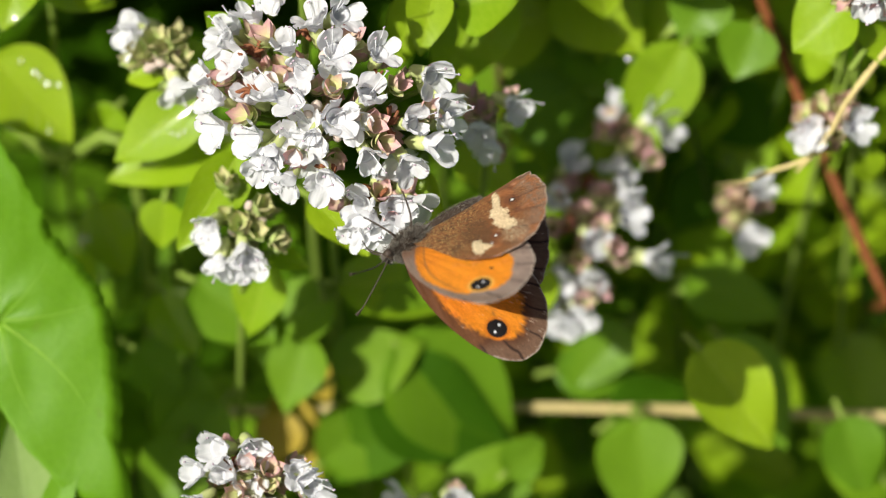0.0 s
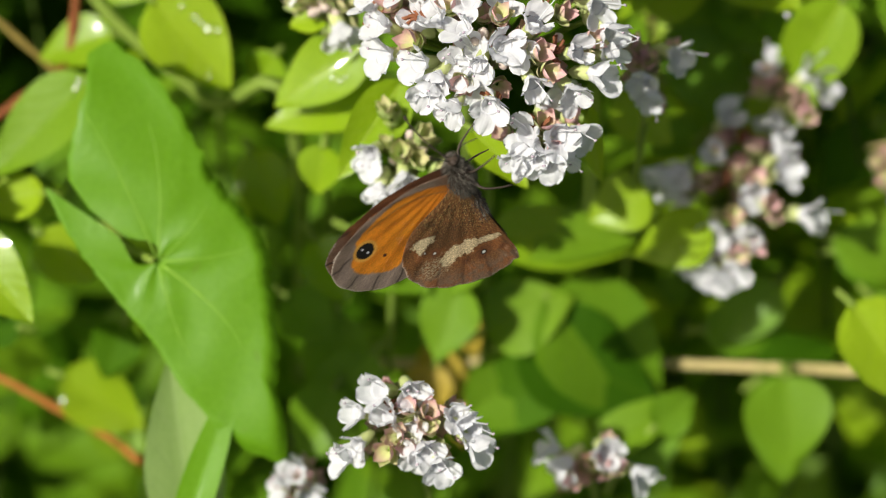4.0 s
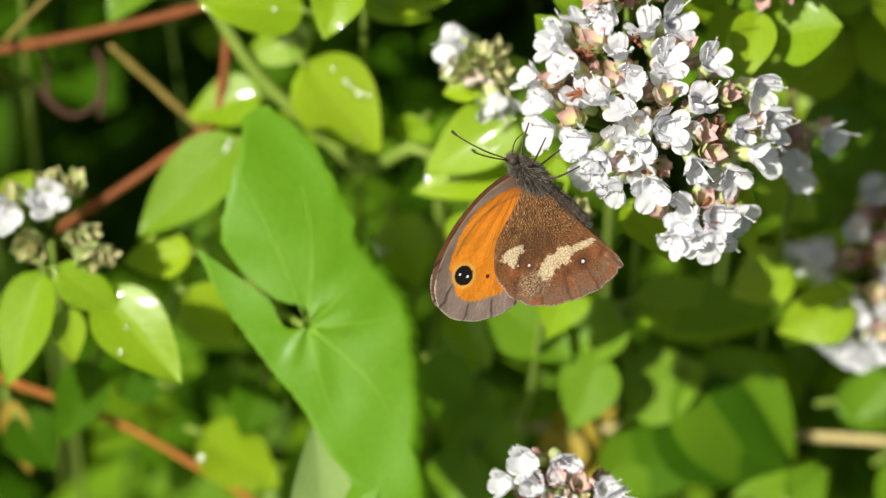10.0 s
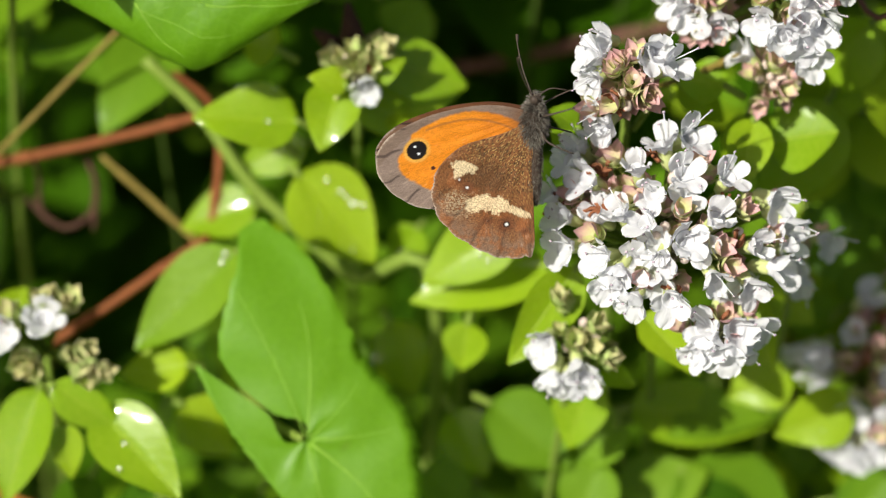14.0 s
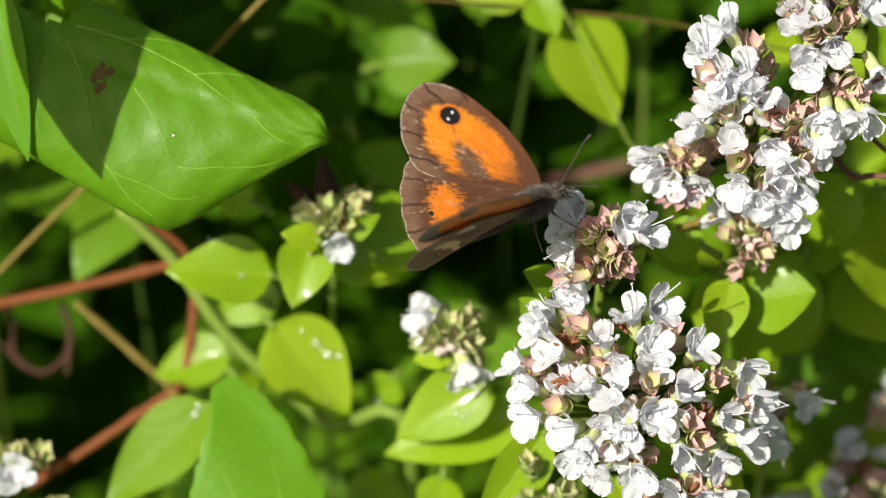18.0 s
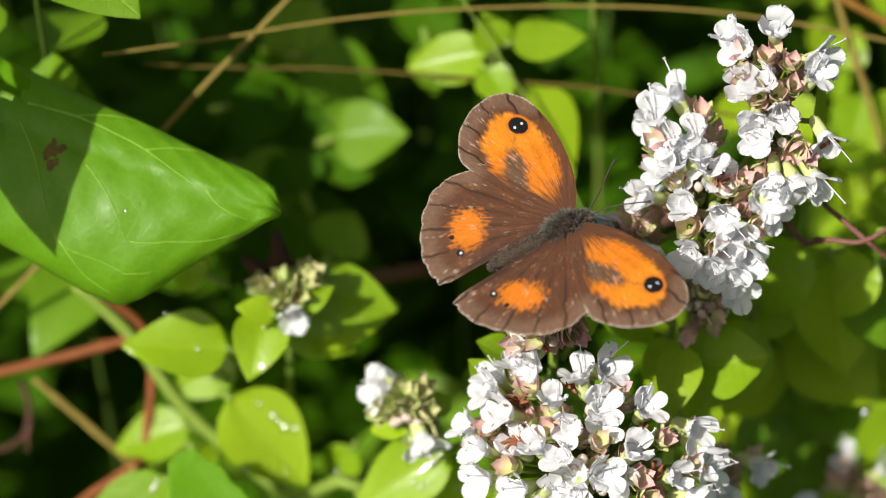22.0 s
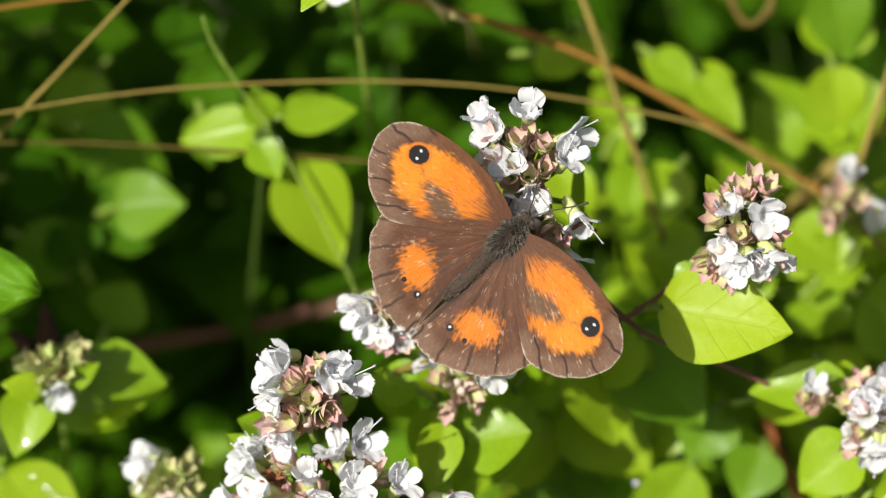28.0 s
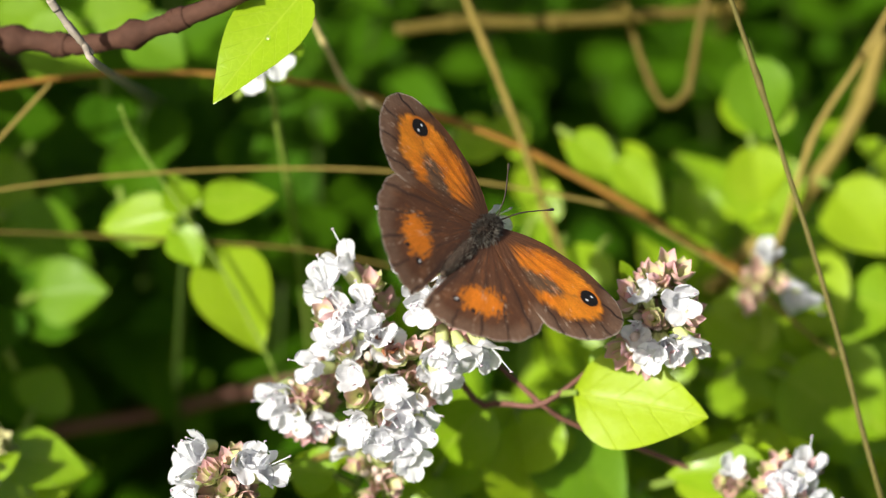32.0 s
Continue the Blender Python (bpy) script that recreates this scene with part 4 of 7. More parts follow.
leaf(pale, (-39.5, 47.2, -58), (-27.9, 47.6, -55), 11.7, 0, 0.2, MID)
leaf(pale, (-44, 38.1, -58), (-48.4, 46.1, -61), 10.6, 0, 0.2)
leaf(pale, (-40.4, 28.5, -56), (-36.1, 35.5, -59), 10.5, 0, 0.2)
leaf(pale, (-56.2, 52, -58), (-45.8, 49.6, -61), 11.5, 0, 0.2)
edge = shoot_of("marjoram_shoot", (73.2, 67.7, -58), "round-leaved green marjoram shoot at the patch's edge", "leafy marjoram shoots", drift=(0, 20))
grow(edge, (73.2, 68.6, -58))
leaf(edge, (73.4, 69.6, -60), (75.3, 81, -60), 12.8, 0, 0.2)
leaf(edge, (74.2, 67.8, -60), (75.8, 52.7, -60), 14.2, 0, 0.2)
leaf(edge, (26.3, 70.7, -52), (34.6, 68.8, -52), 8.3, 0, 0.2)
leaf(edge, (44.7, 70.5, -52), (52, 63.4, -52), 7.4, 0, 0.2)
leaf(edge, (51.6, 66.9, -52), (58.5, 58.1, -52), 7.4, 0, 0.2)
leaf(edge, (38.5, 57.5, -54), (42.1, 63.6, -54), 7.9, 0, 0.2)
leaf(edge, (42.8, 53.1, -54), (40.1, 44.3, -54), 9.6, 0, 0.2)
leaf(edge, (34.3, 74.2, -54), (36.8, 66.3, -54), 7, 0, 0.2)
leaf(edge, (67.3, 52.9, -64), (61.2, 63.6, -64), 10.7, 0, 0.2)
# MID on leaves of this shoot is shade put into their colour.
leaf(edge, (46.6, 6.7, -52), (36, 4.2, -52), 13.1, 0, 0.2, MID)
leaf(edge, (36.1, 12.9, -52), (32.6, 5.1, -52), 10.5, 0, 0.2, MID)
leaf(edge, (50.2, 9.1, -54), (56.3, 3.8, -54), 10.5, 0, 0.2, MID)
leaf(edge, (29.7, 53.2, -54), (34.8, 42.6, -54), 9.6, 0, 0.2)

leaf(lowleaf, (30.5, 22.4, -58), (51.4, 14.2, -58), 20.3, 0, 0.2)
leaf(lowleaf, (51.6, 7, -56), (34.6, 0.1, -56), 15.8, 0, 0.2)
leaf(edge, (30.9, 9, -54), (43.3, 1.8, -54), 11.4, 0, 0.2, MID)
leaf(lowleaf, (26.8, -5.3, -60), (41.1, -12.6, -60), 15, 0, 0.2)
leaf(edge, (30, -12.3, -56), (38.1, -6.2, -56), 9.7, 0, 0.2, MID)
leaf(lowleaf, (18.4, 7.4, -45), (31.5, 12.5, -45), 13, 0, 0.2)
leaf(lowleaf, (31.5, 17.7, -45), (43.5, 5.4, -45), 16.4, 0, 0.2)
leaf(lowleaf, (18.8, 13.2, -56), (38.3, 7.6, -56), 17.6, 0, 0.2)
leaf(lowleaf, (41.2, 16.5, -58), (54.4, 2.1, -58), 18.5, 0, 0.2)
leaf(lowleaf, (23.1, -4.8, -58), (36.6, 2.2, -58), 15, 0, 0.2)
leaf(lowleaf, (-25.6, -27.4, -44), (-13.2, -37.5, -44), 12.9, 0, 0.2, MID)
leaf(lowleaf, (20.3, -22, -44), (10.9, -26.6, -44), 10.4, 0, 0.2)
leaf(edge, (-39.8, 87.4, -46), (-27.6, 82, -46), 12.1, 0, 0.2, MID)
leaf(edge, (-23.3, 88.1, -48), (-14.7, 82.2, -48), 10.4, 0, 0.2, MID)
leaf(edge, (-44.3, 91.1, -48), (-34.7, 90, -48), 10.4, 0, 0.2, MID)
leaf(edge, (-30.5, 89.2, -50), (-19.9, 91.6, -50), 9.6, 0, 0.2, MID)
leaf(edge, (78.7, 34.7, -46), (92.9, 23.1, -46), 18.6, 0, 0.2)
leaf(edge, (77.8, 49.5, -48), (85.9, 38.8, -48), 14.8, 0, 0.2)
leaf(edge, (64.9, 43.2, -46), (73.1, 37.4, -46), 11.3, 0, 0.2)
leaf(edge, (85, 61.7, -52), (94, 50.9, -52), 13.1, 0, 0.2)
leaf(edge, (87.1, 44.9, -50), (94.9, 41.3, -50), 13.1, 0, 0.2)
leaf(edge, (66, 33, -52), (75.5, 27.5, -52), 11.4, 0, 0.2)
leaf(edge, (29, 15, -46), (23.7, 5.6, -46), 10.4, 0, 0.2, MID)
leaf(edge, (54.1, 15.6, -46), (49.7, 7, -46), 11.3, 0, 0.2, MID)
leaf(edge, (60.8, 9.6, -44), (57.3, 1, -44), 10.4, 0, 0.2, MID)
leaf(edge, (43.7, 23.6, -44), (52.3, 16.6, -44), 12.9, 0, 0.2)
leaf(edge, (62.2, 38, -46), (54.3, 32, -46), 9.5, 0, 0.2)
leaf(edge, (48.7, 52.9, -50), (43.4, 44.3, -50), 9.6, 0, 0.2)
leaf(edge, (52.1, 42.4, -50), (45.1, 38.2, -50), 8.7, 0, 0.2)
leaf(lowleaf, (-5.2, -43.4, -54), (8.9, -38.3, -54), 13.1, 0, 0.2)
leaf(lowleaf, (-27.9, -51.7, -50), (-33.2, -63.8, -50), 11.3, 0, 0.2)
leaf(lowleaf, (-35.5, -37.7, -50), (-27.8, -44.8, -50), 9.6, 0, 0.2)
leaf(under, (-46.9, -24, -48), (-40.7, -31.7, -48), 9.6, 0, 0.2)
leaf(under, (-31.1, -28.9, -50), (-25.7, -39.3, -50), 9.6, 0, 0.2)
leaf(under, (-60.6, -41.8, -52), (-63.9, -50.6, -52), 8.7, 0, 0.2, DEEP)
leaf(under, (-98.8, -47.7, -50), (-92.5, -56.3, -50), 9.6, 0, 0.2, DEEP)

leaf(lowleaf, (-12.5, -48.6, -60), (-15.8, -57.7, -62), 8.5, 0, 0.2, YELLOWED)
leaf(lowleaf, (-9.1, -40.2, -62), (-6.2, -47.8, -64), 6.0, 20, 0.3, YELLOWED)
leaf(under, (-100.1, -45.5, -50), (-96.6, -57.3, -52), 5.0, 10, 0.3, YELLOWED)

leaf(edge, (50.7, -39.2, -40), (62, -55.1, -40), 14.6, -8, 0.2)
leaf(lowleaf, (41.7, -50.5, -56), (42.9, -65.3, -58), 14.8, 5, 0.2)
leaf(lowleaf, (73.7, -51, -56), (77.5, -64.3, -58), 11.3, 0, 0.2)
leaf(lowleaf, (49.4, -29, -60), (65.5, -35.8, -62), 9.6, 0, 0.2)
# These lower leaves take the half-shaded colour in place of real shade.
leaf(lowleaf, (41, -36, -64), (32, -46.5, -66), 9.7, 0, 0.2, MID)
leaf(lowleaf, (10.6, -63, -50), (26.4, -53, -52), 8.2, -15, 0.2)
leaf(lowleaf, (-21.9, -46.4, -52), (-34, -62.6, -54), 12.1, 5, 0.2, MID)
leaf(lowleaf, (-3.9, -27.9, -46), (18.7, -29.6, -48), 9.9, 0, 0.2)
leaf(lowleaf, (-13.9, -45.3, -63), (-8.2, -61.9, -65), 8.4, 0, 0.2, YELLOWED)
leaf(edge, (38.7, 27.4, -34), (51.3, 13.3, -36), 16.8, -5, 0.15, MID)
leaf(edge, (35.7, 28.5, -34), (20.2, 16.3, -36), 10.9, 5, 0.2)
leaf(edge, (76.3, 33.1, -44), (89.3, 23.3, -46), 16.2, 0, 0.2)
leaf(edge, (69.5, 34.9, -46), (77.6, 40.4, -48), 8.2, 0, 0.2)
leaf(edge, (58.6, 17.4, -36), (72.4, 17.1, -38), 8.4, 5, 0.25)
leaf(edge, (73, 82.2, -56), (75.5, 68.6, -58), 11.3, 0, 0.2, MID)
leaf(edge, (73.3, 68.6, -58), (74.6, 57.1, -60), 10.5, 0, 0.2)
leaf(edge, (52, 69, -56), (59.6, 58.3, -58), 7.0, 0, 0.2)
leaf(edge, (51.5, 62.4, -56), (43.3, 70.5, -58), 6.5, 0, 0.2)
leaf(edge, (1.1, 19.5, -34), (6.6, 19.3, -36), 6.3, 0, 0.2)
leaf(edge, (50, 7, -45), (40.5, -10, -49), 12.5, -8, 0.2)
leaf(edge, (45, -4, -47), (35, -14, -50), 10.5, -5, 0.2)
leaf(edge, (-44.3, 59.7, -58), (-30.4, 50.7, -61), 13, 0, 0.2, MID)
leaf(edge, (-42.1, 68.8, -64), (-50.5, 53.8, -67), 12, 5, 0.2, MID)
leaf(edge, (-54.4, 43.0, -60), (-44.1, 35.8, -63), 12, 0, 0.2, MID)
leaf(edge, (29.4, 22.8, -46), (41.6, 8.7, -49), 14, -5, 0.2)
leaf(edge, (50.5, 19.0, -50), (39.1, 5.9, -53), 12.5, 0, 0.2)
leaf(edge, (1.9, 20.9, -24), (9.0, 15.0, -27), 6, 10, 0.2)
leaf(edge, (58.1, 34.7, -56), (47.5, 26.0, -59), 12, 0, 0.2, MID)
leaf(edge, (12.1, 14.4, -30), (24.7, 12.3, -32), 5.9, -5, 0.2)
leaf(pale, (-47.3, 35.9, -62), (-38, 25, -64), 9.7, 0, 0.2, DEEP)
leaf(greenbuds, (-42.7, 24.3, -30), (-29.4, 20.1, -32), 10.0, 0, 0.2)
leaf(greenbuds, (-46.4, 17.9, -32), (-35.6, 14.2, -34), 7.6, 0, 0.2)


# ---- bindweed ----
def arrow_leaf(name, sinus, turn, size, label, depth, mat):
    """An arrow-shaped leaf spread round its sinus, as reach in mm by the way round in degrees: one lobe long and broad, the other narrow,
    with a gap between them at the stalk and the free edge rolled under."""
    ob = thing(name, P(sinus), label, "leaf")
    ways = (146, 156, 170, 186, 204, 222, 240, 258, 268, 275, 287, 296, 301, 305, 312, 330, 348, 365, 390, 405, 419, 433, 445, 454, 462, 468, 472, 480, 489, 497, 502)
    reach = (20.2, 15.7, 12.0, 9.6, 8.4, 8.2, 8.8, 10.2, 12.4, 14.9, 23.4, 31.5, 35.2, 33.2, 25.6, 20.0, 17.0, 16.1, 14.6, 14.3, 15.1, 18.4, 23.7, 29.4, 33.0, 33.4, 28.0, 23.5, 20.9, 17.8, 13.0)
    gap_ways, gap = (146, 152, 168, 186, 196, 440, 452, 470, 492, 502), (7.0, 5.6, 4.2, 3.2, 0.0, 0.0, 2.2, 3.2, 4.4, 6.0)
    rays, rings = 150, 22
    verts, uvs, faces = [], [], []

    def height(x, y, r, share, a):
        z = (0.35 + 0.03 * max(0.0, y)) * math.sin(0.21 * x + 0.19 * y) + 0.16 * math.sin(0.5 * r - 2.2 * math.sin(radians(3 * a)))
        z += 0.04 * math.cos(radians(a) * 9) * min(1.0, r / 6) - 0.010 * max(0.0, y - 6) ** 1.5 * (1 if x < 4 else 1.4)
        rolled = max(0.0, share - 0.90) / 0.10 if 292 < a < 425 else max(0.0, share - 0.95) / 0.2
        z -= 2.2 * rolled ** 1.6
        if a < 196:
            z += 0.4 * min(1.0, (196 - a) / 40)
        return z * depth
    for i in range(rays + 1):
        a = 146 + 356 * i / rays
        far, near = float(np.interp(a, ways, reach)), float(np.interp(a, gap_ways, gap))
        far *= 1 + 0.012 * math.sin(a * 0.9) + 0.008 * math.sin(a * 0.37)
        for j in range(rings + 1):
            share = j / rings
            r = near + (far - near) * share
            x, y = r * math.cos(radians(a + turn)), r * math.sin(radians(a + turn))
            verts.append((x * size * MM, y * size * MM, height(x, y, r, share, a) * size * MM))
            uvs.append((0.5 + x / 80, 0.5 + y / 80))
    for i in range(rays):
        for j in range(rings):
            c = i * (rings + 1) + j
            faces.append((c, c + rings + 1, c + rings + 2, c + 1)[::-1])
    spread = BASIS.to_3x3().to_4x4()
    blade_ob = part("blade", mesh_of("blade", verts, faces, [mat], uvs), ob, spread)
    for name_, a, ln, r, bow in (("midrib", 324, 17.5, 0.24, -10), ("side_vein", 4, 14, 0.15, 6), ("side_vein", 283, 15, 0.15, 6), ("side_vein", 42, 11, 0.12, 8), ("side_vein", 86, 20, 0.14, 8), ("side_vein", 112, 24, 0.13, 4)):
        a += 360 if a < 146 else 0
        line = []
        for i in range(10):
            d, b = 0.6 + ln * i / 9, a + bow * (i / 9) ** 2
            far = float(np.interp(b, ways, reach))
            x, y = d * math.cos(radians(b + turn)), d * math.sin(radians(b + turn))
            line.append(Vector((x, y, height(x, y, d, d / far, b) - 0.02)) * size * MM)
        v, f = tube(line, r * size * MM, 0.05 * MM, 6)
        part(name_, mesh_of(name_, v, f, [VEIN]), blade_ob)
    return ob


VEIN = plain("pale_vein", (0.19, 0.38, 0.03), (0.28, 0.47, 0.06), 0.5, 900, share=0.2)
arrow = arrow_leaf("bindweed_leaf", (-52.8, -32.6, -20), 0, 1.0, "large arrow-shaped bright green bindweed leaf", 1.0, ARROW)
stem_part("leaf_stalk", [(-53.6, -32.4, -20.8), (-55.8, -31.5, -25), (-58.8, -29.9, -32), (-63.4, -25.7, -50)], 0.6, 0.9, STEM, arrow)
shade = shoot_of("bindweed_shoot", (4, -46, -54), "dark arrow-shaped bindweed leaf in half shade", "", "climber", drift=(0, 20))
grow(shade, (5, -47, -56))
# Half shade on these three blades is painted with the DEEP colour.
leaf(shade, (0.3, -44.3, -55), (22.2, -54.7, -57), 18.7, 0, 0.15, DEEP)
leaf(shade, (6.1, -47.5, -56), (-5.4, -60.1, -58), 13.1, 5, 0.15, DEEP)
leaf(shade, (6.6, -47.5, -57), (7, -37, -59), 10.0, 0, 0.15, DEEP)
folded = shoot_of("bindweed_shoot", (-47, -80, -14), "bindweed shoot with a pale folded leaf under its pointed one", "", "climber", drift=(-4, 20))
grow(folded, (-49, -82, -22))
leaf(folded, (-51.0, -78.5, -19), (-40.3, -44.9, -20), 6.0, -6, 0.25, ARROW)
leaf(folded, (-48.5, -74, -27), (-51.5, -46.8, -25), 13.0, 10, 0.2, PALE_LEAF)


def rolled_leaf():
    """A bindweed leaf arched lengthwise, its edges turned under, its blunt tip folded in and a gap at the stalk."""
    base, tip = (-99.2, 48.7, -6), (-45.9, 35.0, -5)
    ob = thing("rolled_leaf", P(base), "broad green leaf rolled under along its edges, with a brown stain", "leaf")
    m, length = leaf_frame(base, tip, 0, ob.location)
    rows, cols = 60, 44

    def halves(s):
        far = float(np.interp(s, (0, 0.2, 0.43, 0.62, 0.79, 0.90, 0.965, 1), (15, 12.4, 9.6, 7.6, 5.6, 4.6, 3.4, 0.6)))
        near = float(np.interp(s, (0, 0.24, 0.42, 0.55, 0.645, 0.70, 0.76, 0.87, 0.96, 1), (10, 13, 15.6, 17.6, 18.2, 16.4, 13.2, 7.2, 2.6, 0.8)))
        return far, near

    def surface(s, q):
        far, near = halves(s)
        half = near if q > 0 else far
        side = 1 if q > 0 else -1
        t = min(1.0, abs(q)) * math.pi / 2
        x = half * math.sin(t) * side if abs(q) <= 1 else half * side * (1 - 1.6 * (abs(q) - 1))
        z = 0.46 * half * (math.cos(t) - 1) - (0.32 * half * (abs(q) - 1) / 0.2 if abs(q) > 1 else 0)
        z += 0.40 * math.sin(9 * s + 3 * q) * (1 - 0.5 * s) + 0.26 * math.sin(26 * (s - 0.3 * abs(q))) * abs(q) * (1 - 0.7 * s) + 0.10 * math.sin(41 * s + 11 * q) + 0.07 * math.sin(63 * s - 17 * q)
        z -= 0.45 * math.exp(-((q + 0.12 - 0.5 * max(0.0, s - 0.45)) / 0.09) ** 2) * (s > 0.2)
        # a crease by the tip and a pucker at the lower edge
        z -= 0.8 * math.exp(-((s - 0.93) / 0.03) ** 2) * max(0.0, q) + 0.9 * math.exp(-((s - 0.66) / 0.025) ** 2 - ((q - 0.95) / 0.2) ** 2)
        z -= 2.2 * max(0.0, (s - 0.965) / 0.035) ** 2
        return Vector((x * MM, s * length, z * MM))
    verts, uvs, faces = [], [], []
    for i in range(rows + 1):
        for j in range(cols + 1):
            s, q = i / rows, 2.4 * j / cols - 1.2
            verts.append(surface(s, q))
            uvs.append((0.5 + 0.42 * q * (1 - 0.7 * s), s))
    for i in range(rows):
        for j in range(cols):
            # the gap between the lobes at the stalk
            s, q = (i + 0.5) / rows, 2.4 * (j + 0.5) / cols - 1.2
            if ((s - 0.19) / 0.09) ** 2 + ((q + 0.55) / 0.26) ** 2 < 1 or (q < -0.45 and s < 0.17):
                continue
            a = i * (cols + 1) + j
            faces.append((a, a + 1, a + cols + 2, a + cols + 1))
    blade_ob = part("blade", mesh_of("blade", verts, faces, [ROLLED], uvs), ob, m)
    for name_, ends in (("midrib", ((0.29, -0.36), (0.42, -0.42), (0.52, -0.40), (0.62, -0.32), (0.74, -0.10), (0.82, 0.02))),
                        ("side_vein", ((0.28, -0.2), (0.36, 0.12), (0.42, 0.40), (0.47, 0.55), (0.58, 0.54), (0.72, 0.62))),
                        ("side_vein", ((0.46, 0.52), (0.53, 0.68), (0.62, 0.80))),
                        ("side_vein", ((0.48, 0.02), (0.56, 0.16), (0.63, 0.36))),
                        ("side_vein", ((0.64, 0.36), (0.76, 0.42), (0.90, 0.66))),
                        ("side_vein", ((0.42, -0.42), (0.50, -0.62), (0.57, -0.8))),
                        ("side_vein", ((0.62, -0.32), (0.68, -0.5), (0.75, -0.72))),
                        ("side_vein", ((0.24, -0.1), (0.24, 0.3), (0.30, 0.7))),
                        ("side_vein", ((0.80, 0.0), (0.87, 0.2), (0.93, 0.4)))):
        line = smooth_line([Vector((*e, 0)) for e in ends], 6)
        v, f = tube([surface(p.x, p.y) + Vector((0, 0, 0.02 * MM)) for p in line], (0.17 if name_ == "midrib" else 0.11) * MM, 0.05 * MM, 6)
        part(name_, mesh_of(name_, v, f, [VEIN]), blade_ob)
    # an eaten brown stain
    rng = random.Random(4)
    v, f = [], []
    for ds, dq, r in ((0, 0, 1.5), (0.022, -0.04, 1.1), (-0.02, 0.05, 1.0), (0.0, 0.12, 0.9), (0.016, 0.09, 0.7), (-0.008, -0.09, 0.8)):
        o = len(v)
        c = surface(0.39 + 0.8 * ds, -0.02 + 0.8 * dq)
        v.append(c + Vector((0, 0, 0.10 * MM)))
        for k in range(12):
            t = 2 * math.pi * k / 12
            w = r * rng.uniform(0.6, 1.2)
            e = surface(0.39 + 0.8 * ds + 0.75 * w * math.cos(t) * MM / length, -0.02 + 0.8 * dq + 0.75 * w * math.sin(t) / 17)
            v.append(e + Vector((0, 0, 0.05 * MM)))
        f += [(o, o + 1 + k, o + 1 + (k + 1) % 12) for k in range(12)]
    part("stain", mesh_of("stain", v, f, [plain("leaf_stain", (0.05, 0.03, 0.008), (0.17, 0.13, 0.03), 0.8, 1500)]), blade_ob, None, "dark brown eaten stain")
    foot = inv_p(ob.location)
    stem_part("leaf_stalk", [foot + Vector((10, 1, -1)), foot + Vector((4, -3, -10)), foot + Vector((-10, -30, -50)), inv_p(Vector((ob.location.x - 0.01, ob.location.y + 0.05, 0)))], 0.8, 1.1, STEM, ob)


rolled_leaf()
pointed = shoot_of("bindweed_shoot", (-92.7, 51.5, 2), "bindweed shoot with narrow pointed green leaf", "", "climber", drift=(-8, 20))
grow(pointed, (-95.4, 54.2, -4))
leaf(pointed, (-93.9, 56.5, -4), (-89.3, 30.8, -5), 7.5, 20, 0.3, ARROW)
climbing = shoot_of("bindweed_shoot", (-125, 52, 40), "tall bindweed shoot with a broad leaf over the patch", "", "climber", drift=(-20, 20))
grow(climbing, (-116.8, 72.8, 44), None, 0.9)
leaf(climbing, (-116.8, 72.8, 46), (-107, 37.2, 46), 19, 0, 0.1, ARROW)


# ---- dry stems and straws ----
def dry(name, pts, r0, r1, mat, label, knots=(), category="stem", to_ground=True):
    pts = [Vector(p) for p in pts]
    if to_ground:
        step = P(pts[-1]).z / math.sin(PITCH) / MM
        run = (pts[-1] - pts[-2]).normalized() * 5
        pts += [pts[-1] + run + Vector((0, 0, -6)), pts[-1] + run * 1.6 + Vector((0, 0, -0.4 * step)), pts[-1] + run * 1.6 + Vector((0, -0.5, -step))]
    ob = thing(name, P(pts[-1]), label, category, "dry stems")
    stem_part("stalk", pts, r0, r1, mat, ob, 7, "", knots, 0.1)
    # swollen joints with a scrap of old sheath
    line = smooth_line(pts[:max(2, len(pts) - 3)] if to_ground else pts, 12)
    for share in (0.3, 0.72):
        i = min(len(line) - 2, int(share * (len(line) - 1)))
        d = (line[i + 1] - line[i]).normalized()
        r = r0 + (r1 - r0) * share * 0.6
        stem_part("joint", [line[i] - d * 1.0, line[i], line[i] + d * 1.0], r * 1.18, r * 1.3, mat, ob, 3)
        stem_part("sheath", [line[i] + d * 0.8, line[i] + d * 3.0 + Vector((0.1, 0.2, 0.2)) * r, line[i] + d * 5.5 + Vector((0.3, 0.5, 0.4)) * r], r * 1.16, r * 0.5, mat, ob, 4, "", (), 0.2)
    return ob


OLIVE = plain("olive_straw", (0.05, 0.038, 0.005), (0.14, 0.105, 0.018), 0.6, 500)
dry("brown_stem", [(-70.2, 16.3, -46), (-72.9, 15.3, -47), (-85.8, 12, -48), (-98.8, 9.2, -49), (-105.8, 8, -50)], 0.75, 0.95, BROWN, "reddish brown dry stem between the leaves")
dry("brown_stem", [(-74.3, 22.3, -42), (-68.8, 18, -44), (-67.2, 11.2, -46), (-67.9, 2.6, -48), (-69.3, -6.6, -50)], 0.7, 0.8, BROWN, "reddish brown upright dry stem")
dry("brown_stem", [(-68.9, -2.5, -46), (-77.2, -8.3, -48.7), (-86.9, -14.9, -51.3), (-94.1, -19.4, -54)], 0.65, 0.8, BROWN, "reddish brown dry stem lying across")
